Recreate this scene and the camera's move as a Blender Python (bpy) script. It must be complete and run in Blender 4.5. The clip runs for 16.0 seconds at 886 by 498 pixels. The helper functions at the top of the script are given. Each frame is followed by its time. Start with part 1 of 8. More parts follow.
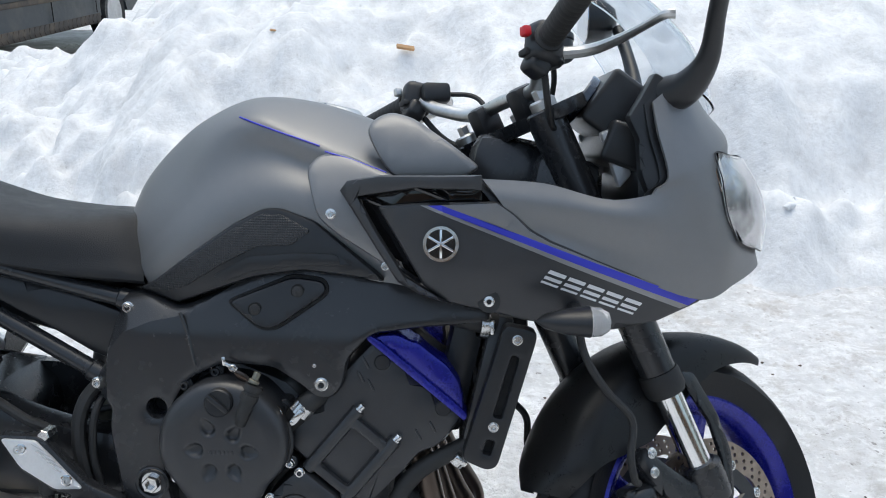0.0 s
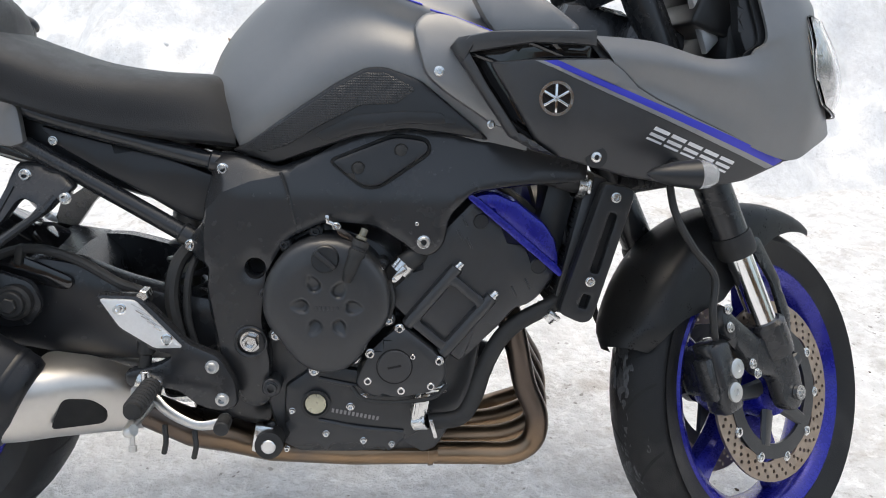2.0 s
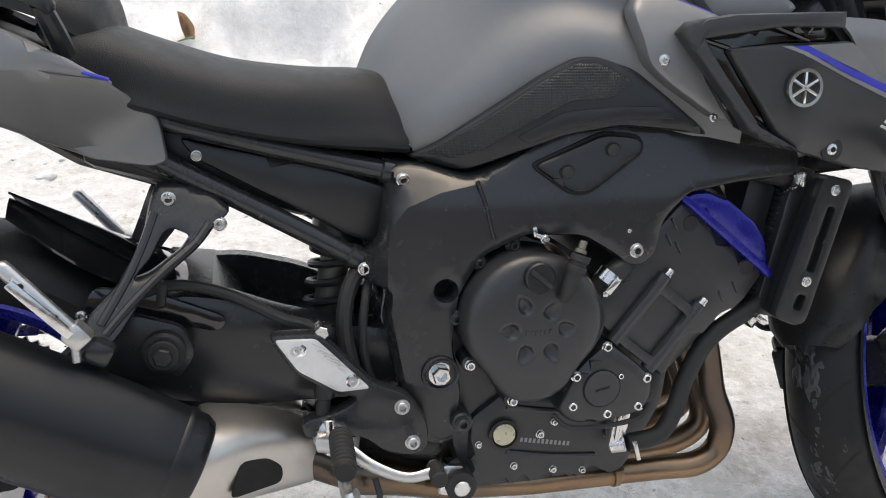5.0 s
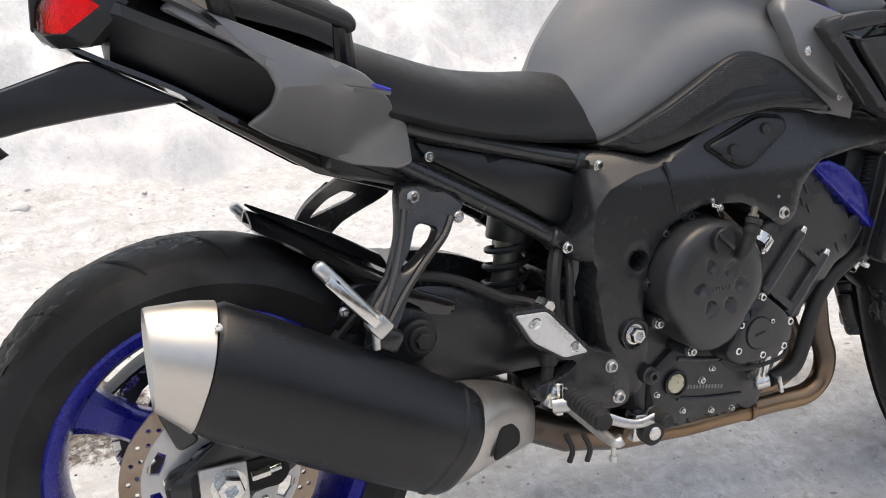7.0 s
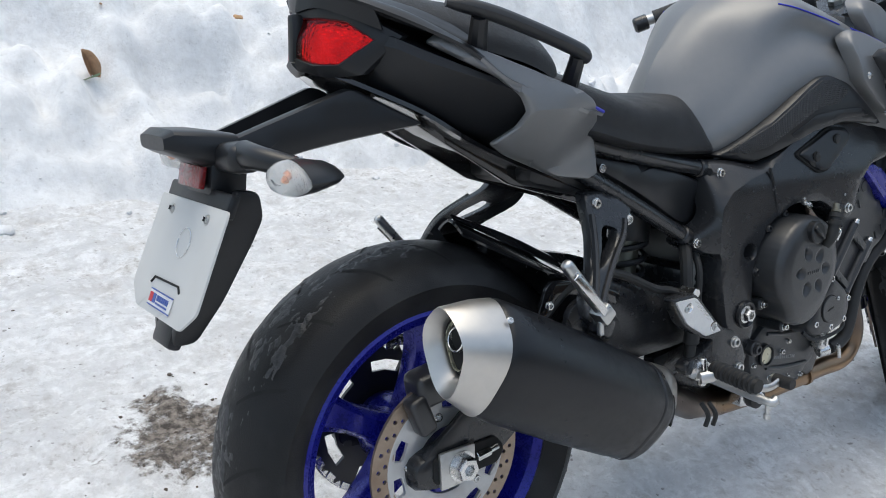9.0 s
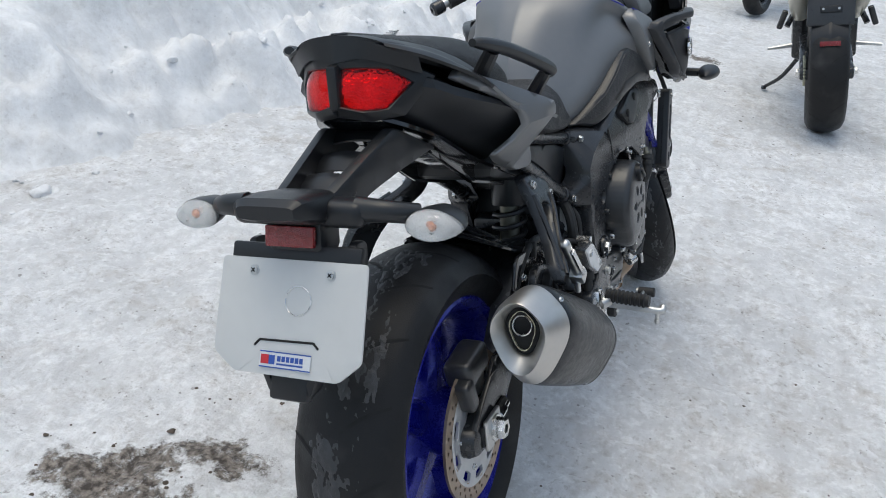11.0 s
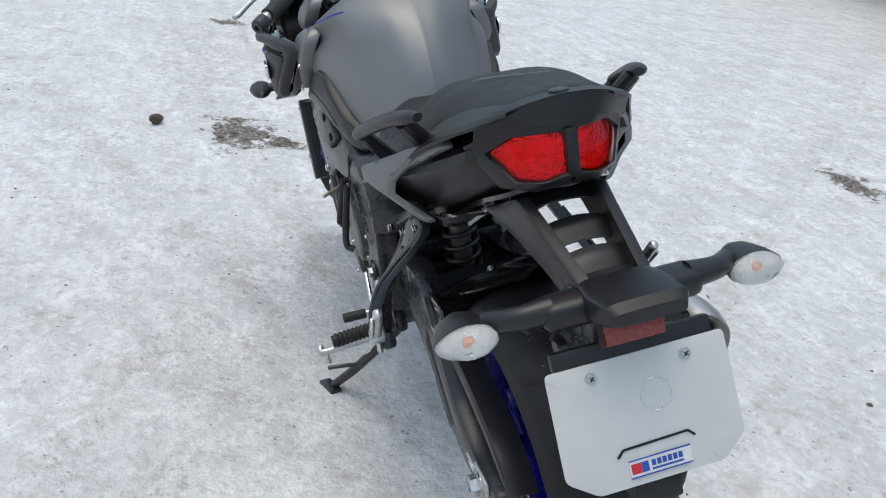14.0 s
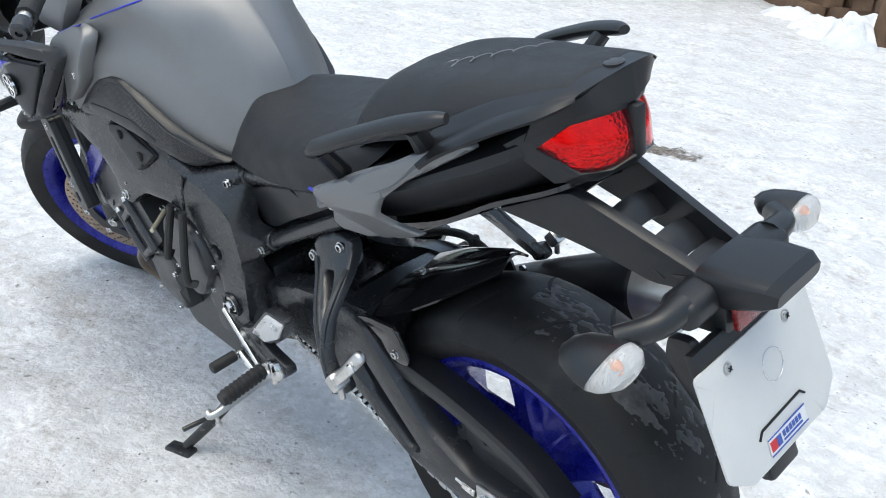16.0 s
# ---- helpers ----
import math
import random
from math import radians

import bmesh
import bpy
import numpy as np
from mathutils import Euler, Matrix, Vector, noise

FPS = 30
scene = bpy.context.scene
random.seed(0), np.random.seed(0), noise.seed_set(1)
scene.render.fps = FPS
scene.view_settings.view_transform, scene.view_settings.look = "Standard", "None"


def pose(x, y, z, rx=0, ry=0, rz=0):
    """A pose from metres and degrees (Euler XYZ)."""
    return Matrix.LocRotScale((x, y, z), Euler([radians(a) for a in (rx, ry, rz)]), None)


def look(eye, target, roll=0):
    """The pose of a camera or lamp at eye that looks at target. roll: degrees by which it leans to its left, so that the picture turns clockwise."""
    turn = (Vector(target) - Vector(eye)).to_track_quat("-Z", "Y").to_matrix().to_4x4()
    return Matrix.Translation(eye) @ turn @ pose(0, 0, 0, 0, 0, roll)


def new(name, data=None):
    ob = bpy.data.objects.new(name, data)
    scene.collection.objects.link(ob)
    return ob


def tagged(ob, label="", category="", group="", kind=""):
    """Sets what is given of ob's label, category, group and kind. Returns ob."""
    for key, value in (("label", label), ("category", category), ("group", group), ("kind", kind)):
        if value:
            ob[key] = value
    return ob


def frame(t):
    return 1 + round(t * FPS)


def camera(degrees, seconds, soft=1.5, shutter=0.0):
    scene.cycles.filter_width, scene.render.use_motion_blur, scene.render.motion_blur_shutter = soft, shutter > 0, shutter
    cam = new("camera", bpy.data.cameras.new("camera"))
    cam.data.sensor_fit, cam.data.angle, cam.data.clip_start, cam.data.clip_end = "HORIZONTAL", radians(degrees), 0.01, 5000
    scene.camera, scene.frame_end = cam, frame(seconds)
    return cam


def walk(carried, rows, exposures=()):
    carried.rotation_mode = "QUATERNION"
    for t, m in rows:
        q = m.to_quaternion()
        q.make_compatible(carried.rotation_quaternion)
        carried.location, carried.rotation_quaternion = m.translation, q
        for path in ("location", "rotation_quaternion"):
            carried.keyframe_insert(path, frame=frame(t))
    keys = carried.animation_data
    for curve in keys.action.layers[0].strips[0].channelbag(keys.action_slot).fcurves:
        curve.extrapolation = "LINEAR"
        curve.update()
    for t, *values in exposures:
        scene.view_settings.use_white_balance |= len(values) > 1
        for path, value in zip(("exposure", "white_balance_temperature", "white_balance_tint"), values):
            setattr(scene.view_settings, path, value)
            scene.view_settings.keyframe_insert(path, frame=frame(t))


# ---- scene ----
from mathutils.bvhtree import BVHTree
cam = camera(53.3, 16.0, 1.0)
# t, eye, turn (degrees, Euler XYZ)
ROWS = [
    (0.0, 1.0372, -1.1547, 1.2016, 70.08, -0.21, 0.81),
    (0.5, 0.9658, -1.2533, 1.1860, 69.99, -0.88, 0.39),
    (1.0, 0.8678, -1.3257, 1.1648, 68.32, -2.43, -0.99),
    (1.5, 0.8256, -1.3019, 1.1380, 66.09, -2.97, -2.57),
    (2.0, 0.8004, -1.2154, 1.1167, 65.61, -1.88, -3.26),
    (2.5, 0.7529, -1.1740, 1.1143, 65.56, -1.30, -3.89),
    (3.0, 0.6710, -1.1962, 1.1179, 65.27, -1.83, -6.47),
    (3.5, 0.5851, -1.2093, 1.1204, 64.82, -2.34, -8.17),
    (4.0, 0.5329, -1.1218, 1.0980, 63.72, -2.44, -8.96),
    (6.5, -0.0085, -0.9628, 1.1088, 64.22, -2.67, -21.64),
    (7.0, -0.1553, -0.9654, 1.1071, 64.56, -2.78, -24.63),
    (7.5, -0.3247, -0.9903, 1.1136, 65.06, -3.69, -26.67),
    (8.0, -0.4411, -0.9388, 1.1119, 65.67, -4.87, -28.26),
    (10.5, -1.0739, -0.5562, 1.2035, 64.82, -5.29, -57.50),
    (11.0, -1.1847, -0.3758, 1.2328, 64.44, -6.54, -66.01),
    (11.5, -1.2357, -0.2041, 1.2349, 63.62, -7.59, -71.85),
    (12.0, -1.1891, -0.0316, 1.2145, 62.94, -5.67, -77.06),
    (12.5, -1.1976, 0.1487, 1.2073, 62.94, -5.96, -83.08),
    (13.0, -1.2273, 0.3737, 1.2223, 63.59, -6.87, -90.59),
    (13.5, -1.1785, 0.5270, 1.2190, 64.88, -6.27, -97.70),
    (14.0, -1.0684, 0.6682, 1.2057, 65.69, -5.96, -105.70),
    (14.5, -1.0129, 0.8037, 1.2044, 66.00, -6.09, -113.51),
    (15.0, -0.9453, 0.9523, 1.2082, 66.30, -6.68, -121.43),
    (15.5, -0.8317, 1.0178, 1.1829, 65.99, -6.91, -127.13),
    (16.0, -0.6432, 1.0151, 1.1512, 65.53, -4.64, -133.88),
]
SKY, SUN = 0.165, 0.50
# seconds, stops, kelvin, tint
EXPOSURES = ((0.0, 0.29, 6200, 1), (0.8, 0.33, 6250, 2), (1.5, 0.48, 6650, 3), (2.4, 0.66, 6800, 4), (4.0, 0.64, 7050, 5), (6.5, 0.42, 7150, 6), (7.2, 0.52, 7250, 7), (8.0, 0.30, 6350, 1), (10.4, 0.16, 6250, 2), (11.0, 0.03, 6220, 1),
             (11.5, -0.02, 6200, 1), (12.0, -0.14, 6200, 1), (13.0, -0.10, 6200, 1), (15.0, 0.33, 6200, 1), (16.0, 0.53, 6150, 0))
walk(cam, [(t, pose(x, y, z, rx, ry, rz)) for t, x, y, z, rx, ry, rz in ROWS], EXPOSURES)

# ---- light ----
world = bpy.data.worlds.new("overcast")
scene.world = world
world.use_nodes = True
wn = world.node_tree
sky = wn.nodes.new("ShaderNodeTexSky")
sky.sky_type, sky.sun_disc = "NISHITA", False
sky.sun_elevation, sky.sun_rotation = radians(79), radians(0)
sky.air_density, sky.dust_density, sky.ozone_density = 1.0, 5.0, 1.0
wn.links.new(sky.outputs[0], wn.nodes["Background"].inputs[0])
wn.nodes["Background"].inputs[1].default_value = SKY
sun = new("sun", bpy.data.lights.new("sun", "SUN"))
sun.data.energy, sun.data.angle, sun.data.color = SUN, radians(172), (1.0, 0.985, 0.965)
sun.matrix_world = look((0, 1.75, 9), (0, 0, 0))

# ---- materials ----


def material(name, base, rough=0.5, metal=0.0, var=0.12, scale=40.0, bump=0.0, bump_scale=300.0, dirt=None, dirt_amount=0.0,
             dirt_scale=6.0, coat=0.0, aniso=0.0, rough_var=0.1, gloss=0.5):
    """A surface with two scales of variation in colour and gloss, and fine relief."""
    m = bpy.data.materials.new(name)
    m.use_nodes = True
    nt = m.node_tree
    b = nt.nodes["Principled BSDF"]
    tc = nt.nodes.new("ShaderNodeTexCoord")

    def noise_at(s, detail=4.0):
        n = nt.nodes.new("ShaderNodeTexNoise")
        n.inputs["Scale"].default_value, n.inputs["Detail"].default_value = s, detail
        nt.links.new(tc.outputs["Object"], n.inputs["Vector"])
        return n
    fine, wide = noise_at(scale), noise_at(scale / 9)
    add = nt.nodes.new("ShaderNodeMath")
    add.operation = "ADD"
    nt.links.new(fine.outputs[0], add.inputs[0])
    nt.links.new(wide.outputs[0], add.inputs[1])
    ramp = nt.nodes.new("ShaderNodeMapRange")
    ramp.inputs[1].default_value, ramp.inputs[2].default_value = 0.6, 1.4
    ramp.inputs[3].default_value, ramp.inputs[4].default_value = 1 - var, 1 + var
    nt.links.new(add.outputs[0], ramp.inputs[0])
    mul = nt.nodes.new("ShaderNodeMix")
    mul.data_type, mul.blend_type = "RGBA", "MULTIPLY"
    mul.inputs["Factor"].default_value = 1.0
    mul.inputs["A"].default_value = (*base, 1)
    nt.links.new(ramp.outputs[0], mul.inputs["B"])
    last = mul.outputs["Result"]
    if dirt:
        dn = noise_at(dirt_scale, 8.0)
        dr = nt.nodes.new("ShaderNodeMapRange")
        dr.inputs[1].default_value, dr.inputs[2].default_value = 0.5, 0.75
        dr.inputs[3].default_value, dr.inputs[4].default_value = 0.0, dirt_amount
        nt.links.new(dn.outputs[0], dr.inputs[0])
        mix = nt.nodes.new("ShaderNodeMix")
        mix.data_type = "RGBA"
        mix.inputs["B"].default_value = (*dirt, 1)
        nt.links.new(dr.outputs[0], mix.inputs["Factor"])
        nt.links.new(last, mix.inputs["A"])
        last = mix.outputs["Result"]
    nt.links.new(last, b.inputs["Base Color"])
    rr = nt.nodes.new("ShaderNodeMapRange")
    rr.inputs[1].default_value, rr.inputs[2].default_value = 0.7, 1.3
    rr.inputs[3].default_value, rr.inputs[4].default_value = max(0.02, rough - rough_var), min(1, rough + rough_var)
    nt.links.new(add.outputs[0], rr.inputs[0])
    nt.links.new(rr.outputs[0], b.inputs["Roughness"])
    b.inputs["Metallic"].default_value = metal
    b.inputs["Specular IOR Level"].default_value = gloss
    b.inputs["Coat Weight"].default_value = coat
    b.inputs["Coat Roughness"].default_value = 0.08
    b.inputs["Anisotropic"].default_value = aniso
    if bump:
        bn = noise_at(bump_scale, 3.0)
        bp = nt.nodes.new("ShaderNodeBump")
        bp.inputs["Strength"].default_value, bp.inputs["Distance"].default_value = bump, 0.002
        nt.links.new(bn.outputs[0], bp.inputs["Height"])
        nt.links.new(bp.outputs[0], b.inputs["Normal"])
    return m


def glass(name, colour, rough=0.02, amount=1.0, ior=1.45):
    m = bpy.data.materials.new(name)
    m.use_nodes = True
    b = m.node_tree.nodes["Principled BSDF"]
    b.inputs["Base Color"].default_value = (*colour, 1)
    b.inputs["Roughness"].default_value = rough
    b.inputs["Transmission Weight"].default_value = amount
    b.inputs["IOR"].default_value = ior
    return m


GREY = material("matt_grey_paint", (0.212, 0.213, 0.216), 0.47, 0.65, 0.05, 600, 0.05, 1500, rough_var=0.04)
DKGREY = material("matt_dark_grey_paint", (0.050, 0.0505, 0.053), 0.4, 0.45, 0.06, 500, 0.05, 1500, rough_var=0.05)
FENDGREY = material("satin_graphite_paint", (0.048, 0.049, 0.051), 0.36, 0.4, 0.06, 400, 0.04, 1500, (0.15, 0.14, 0.13), 0.08, 12)
FRAME = material("satin_black_paint", (0.0185, 0.0194, 0.0215), 0.27, 0.0, 0.03, 60, 0.0, 900, (0.045, 0.046, 0.048), 0.0, 9, rough_var=0.01, gloss=0.58)
PLASTIC = material("black_plastic", (0.0140, 0.0148, 0.0165), 0.36, 0.0, 0.1, 200, 0.0, 1100, (0.03, 0.03, 0.03), 0.06, 14, rough_var=0.03, gloss=0.46)
TAILBLACK = material("matt_black_plastic", (0.0120, 0.0127, 0.0145), 0.38, 0.0, 0.06, 300, 0.0, 1100, rough_var=0.03, gloss=0.42)
GLOSS = material("gloss_black_plastic", (0.01, 0.01, 0.011), 0.07, 0.0, 0.1, 60, 0.0, 300, (0.12, 0.12, 0.12), 0.12, 10, coat=0.5)
SEAT = material("black_vinyl", (0.0165, 0.0172, 0.019), 0.5, 0.0, 0.2, 260, 0.5, 900, gloss=0.35)
RUBBER = material("tyre_rubber", (0.010, 0.010, 0.0105), 0.5, 0.0, 0.3, 60, 0.3, 500, (0.09, 0.088, 0.085), 0.35, 9, gloss=0.3)
HOSE = material("black_hose", (0.015, 0.015, 0.015), 0.6, 0.0, 0.2, 90, 0.2, 500, (0.1, 0.1, 0.1), 0.15, 18)
ENGINE = material("engine_black_paint", (0.030, 0.031, 0.0333), 0.31, 0.1, 0.12, 90, 0.12, 900, (0.07, 0.062, 0.055), 0.06, 16, rough_var=0.02, gloss=0.6)
BLUE = material("metallic_blue_paint", (0.007, 0.009, 0.26), 0.28, 0.35, 0.1, 300, 0.05, 900, (0.1, 0.1, 0.14), 0.2, 14, coat=0.3)
DECAL = material("blue_decal", (0.032, 0.038, 0.45), 0.4, 0.1, 0.05, 200)
SILVERDECAL = material("silver_decal", (0.26, 0.26, 0.26), 0.4, 0.6, 0.05, 200)
LETTER = material("light_grey_lettering", (0.7, 0.7, 0.7), 0.4, 0.1, 0.04, 200)
CHROME = material("chrome", (0.8, 0.8, 0.8), 0.12, 1.0, 0.08, 80, rough_var=0.06)
ALU = material("cast_aluminium", (0.58, 0.58, 0.57), 0.36, 1.0, 0.12, 150, 0.15, 800, (0.2, 0.18, 0.16), 0.25, 20)
STEEL = material("zinc_steel", (0.68, 0.68, 0.67), 0.22, 1.0, 0.2, 120, 0.05, 700, (0.2, 0.16, 0.13), 0.25, 25)
BRUSHED = material("brushed_stainless", (0.58, 0.56, 0.53), 0.42, 1.0, 0.06, 90, 0.0, 1200, rough_var=0.05)
HEADER = material("heat_stained_steel", (0.27, 0.185, 0.115), 0.3, 1.0, 0.4, 14, 0.03, 400, (0.12, 0.11, 0.105), 1.0, 7.0)
DISC = material("brake_disc_steel", (0.36, 0.29, 0.23), 0.42, 0.85, 0.2, 90, 0.2, 500, (0.2, 0.12, 0.07), 0.5, 12)
HEELPLATE = material("satin_aluminium", (0.74, 0.74, 0.74), 0.42, 0.55, 0.06, 300, 0.0, 900, rough_var=0.05)
CARRIER = material("silver_paint", (0.55, 0.55, 0.55), 0.4, 0.5, 0.12, 70, 0.1, 500, (0.15, 0.12, 0.1), 0.3, 14)
SILENCER = material("matt_black_silencer", (0.0068, 0.0077, 0.0100), 0.36, 0.0, 0.1, 80, 0.08, 900, (0.08, 0.08, 0.08), 0.1, 12, gloss=0.40)
WHITE = material("white_plate", (0.58, 0.577, 0.56), 0.45, 0.0, 0.04, 30, 0.05, 300, (0.6, 0.6, 0.58), 0.2, 8)
ICYDIRT = material("icy_road_dirt", (0.040, 0.040, 0.042), 0.45, 0.0, 0.5, 120, 0.5, 400, (0.03, 0.03, 0.03), 0.8, 60)
# near-black that paints the shade inside holes, slots, gaps and grooves
HOLESHADE = material("recess_shade", (0.006, 0.006, 0.006), 0.8, 0.0, 0.2, 50)
BRASS = material("sight_glass_ring", (0.5, 0.48, 0.36), 0.3, 0.6, 0.1, 100)
ORANGE = material("amber_bulb", (0.8, 0.25, 0.05), 0.4, 0.0, 0.1, 100)
RED = material("red_reflector", (0.20, 0.006, 0.008), 0.25, 0.0, 0.25, 220, 0.6, 420, coat=0.6)
REDGLASS = glass("red_lens", (0.98, 0.05, 0.065), 0.03, 1.0, 1.3)
THINLENS = glass("thin_clear_lens", (0.97, 0.97, 0.97), 0.02, 1.0, 1.12)
PALELENS = glass("frosted_clear_lens", (0.96, 0.96, 0.95), 0.12, 0.75, 1.3)
BOWL = material("pale_lamp_bowl", (0.68, 0.67, 0.65), 0.22, 0.7, 0.3, 60, 1.0, 150)
HEADBOWL = material("headlamp_chrome", (0.55, 0.55, 0.56), 0.16, 0.9, 0.5, 40, 1.0, 120, (0.06, 0.06, 0.065), 0.8, 14)
SCREEN = glass("smoked_screen", (0.8, 0.83, 0.86), 0.02, 1.0, 1.1)
CLOCK = material("dial_glass", (0.02, 0.03, 0.05), 0.08, 0.0, 0.1, 50, coat=1.0)
KHAKI = material("shock_body", (0.2, 0.19, 0.15), 0.4, 0.6, 0.2, 80)
REDBIT = material("red_switch", (0.5, 0.01, 0.02), 0.4)
DECALBLUE = material("sticker_blue", (0.03, 0.08, 0.35), 0.4, 0, 0.1, 100)
DECALRED = material("sticker_red", (0.5, 0.02, 0.03), 0.4, 0, 0.1, 100)


def heat_tint(m):
    """Golden where the pipe ran hot and low, smoky steel towards the head."""
    nt = m.node_tree
    b = nt.nodes["Principled BSDF"]
    xyz = nt.nodes.new("ShaderNodeSeparateXYZ")
    nt.links.new(nt.nodes["Texture Coordinate"].outputs["Object"], xyz.inputs[0])
    ramp = nt.nodes.new("ShaderNodeMapRange")
    ramp.inputs[1].default_value, ramp.inputs[2].default_value = 0.205, 0.29
    nt.links.new(xyz.outputs["Z"], ramp.inputs[0])
    mix = nt.nodes.new("ShaderNodeMix")
    mix.data_type = "RGBA"
    mix.inputs["B"].default_value = (0.115, 0.092, 0.078, 1)
    nt.links.new(ramp.outputs[0], mix.inputs["Factor"])
    nt.links.new(b.inputs["Base Color"].links[0].from_socket, mix.inputs["A"])
    nt.links.new(mix.outputs["Result"], b.inputs["Base Color"])
    return m


heat_tint(HEADER)


def knurled():
    """Ribbed rubber: rows of small studs."""
    m = material("studded_rubber", (0.0165, 0.017, 0.0185), 0.42, 0.0, 0.15, 200)
    nt = m.node_tree
    tc, b = nt.nodes["Texture Coordinate"], nt.nodes["Principled BSDF"]
    v = nt.nodes.new("ShaderNodeTexVoronoi")
    v.inputs["Scale"].default_value, v.inputs["Randomness"].default_value = 290, 0.0
    nt.links.new(tc.outputs["Object"], v.inputs["Vector"])
    bp = nt.nodes.new("ShaderNodeBump")
    bp.invert = True
    bp.inputs["Strength"].default_value, bp.inputs["Distance"].default_value = 0.55, 0.003
    nt.links.new(v.outputs["Distance"], bp.inputs["Height"])
    nt.links.new(bp.outputs[0], b.inputs["Normal"])
    return m


STUDS = knurled()


def faceted():
    """Mirror facets behind a lamp glass."""
    m = material("faceted_reflector", (0.8, 0.78, 0.78), 0.12, 0.95, 0.3, 60)
    nt = m.node_tree
    tc, b = nt.nodes["Texture Coordinate"], nt.nodes["Principled BSDF"]
    v = nt.nodes.new("ShaderNodeTexVoronoi")
    v.inputs["Scale"].default_value, v.inputs["Randomness"].default_value = 210, 0.85
    nt.links.new(tc.outputs["Object"], v.inputs["Vector"])
    bp = nt.nodes.new("ShaderNodeBump")
    bp.inputs["Strength"].default_value, bp.inputs["Distance"].default_value = 0.5, 0.003
    nt.links.new(v.outputs["Distance"], bp.inputs["Height"])
    nt.links.new(bp.outputs[0], b.inputs["Normal"])
    return m


REDSHINE = faceted()


def snow(name, dirt_relief, patches=()):
    """Trodden snow: white with grey-brown grit, bare muddy patches (x, y, radius, stretch), and relief shading put into
    its mottled tone.
    """
    m = bpy.data.materials.new(name)
    m.use_nodes = True
    nt = m.node_tree
    b = nt.nodes["Principled BSDF"]
    tc = nt.nodes.new("ShaderNodeTexCoord")

    def node(kind, **values):
        n = nt.nodes.new(kind)
        for k, v in values.items():
            n.inputs[k].default_value = v
        return n

    def noise_at(s, detail=5.0, rough=0.6):
        n = node("ShaderNodeTexNoise", Scale=s, Detail=detail, Roughness=rough)
        nt.links.new(tc.outputs["Object"], n.inputs["Vector"])
        return n.outputs[0]

    def remap(src, a, c, d, e):
        n = nt.nodes.new("ShaderNodeMapRange")
        for i, v in zip((1, 2, 3, 4), (a, c, d, e)):
            n.inputs[i].default_value = v
        nt.links.new(src, n.inputs[0])
        return n.outputs[0]

    def calc(op, a, c):
        n = nt.nodes.new("ShaderNodeMath")
        n.operation = op
        for i, v in enumerate((a, c)):
            if isinstance(v, float):
                n.inputs[i].default_value = v
            else:
                nt.links.new(v, n.inputs[i])
        return n.outputs[0]

    def mix(factor, a, c):
        n = nt.nodes.new("ShaderNodeMix")
        n.data_type = "RGBA"
        nt.links.new(factor, n.inputs["Factor"])
        for key, v in (("A", a), ("B", c)):
            if isinstance(v, tuple):
                n.inputs[key].default_value = (*v, 1)
            else:
                nt.links.new(v, n.inputs[key])
        return n.outputs["Result"]
    fine, mid, wide = noise_at(38.0, 6.0, 0.7), noise_at(7.0, 6.0, 0.65), noise_at(1.3, 4.0)
    col = mix(remap(mid, 0.35, 0.7, 0.0, 1.0), (0.875, 0.878, 0.882), (0.69, 0.694, 0.70))
    grit = calc("MULTIPLY", remap(fine, 0.46, 0.72, 0.0, 1.0), remap(wide, 0.36, 0.62, 0.14 * dirt_relief, 0.50 * dirt_relief))
    col = mix(grit, col, (0.42, 0.36, 0.30))
    grey = calc("MULTIPLY", remap(mid, 0.5, 0.75, 0.0, 0.55 * dirt_relief), remap(noise_at(2.1), 0.45, 0.65, 0.0, 1.0))
    col = mix(grey, col, (0.45, 0.44, 0.44))
    col = mix(remap(noise_at(2.9, 7.0, 0.62), 0.45, 0.62, 0.0, 0.5 * dirt_relief), col, (0.51, 0.515, 0.52))
    if dirt_relief > 0.5:
        stretch = node("ShaderNodeVectorMath")
        stretch.operation = "MULTIPLY"
        nt.links.new(tc.outputs["Object"], stretch.inputs[0])
        stretch.inputs[1].default_value = (1.1, 7.0, 1.0)
        tracks = node("ShaderNodeTexNoise", Scale=2.2, Detail=7.0, Roughness=0.65)
        nt.links.new(stretch.outputs[0], tracks.inputs["Vector"])
        col = mix(remap(tracks.outputs[0], 0.46, 0.72, 0.0, 0.5), col, (0.47, 0.46, 0.45))
        col = mix(remap(noise_at(85.0, 4.0, 0.7), 0.48, 0.70, 0.0, 0.12), col, (0.52, 0.50, 0.48))
        brown = calc("MULTIPLY", remap(noise_at(5.0, 9.0, 0.72), 0.54, 0.68, 0.0, 0.6), remap(noise_at(0.9, 3.0), 0.4, 0.6, 0.15, 1.0))
        col = mix(brown, col, (0.40, 0.345, 0.29))
    # mottle and flecks paint the shading of small lumps into the colour
    col = mix(remap(noise_at(19.0, 6.0, 0.72), 0.44, 0.60, 0.0, 0.6 * dirt_relief), col, (0.585, 0.588, 0.592))
    col = mix(remap(noise_at(33.0, 4.0, 0.65), 0.54, 0.66, 0.0, 0.5 * dirt_relief), col, (0.90, 0.902, 0.905))
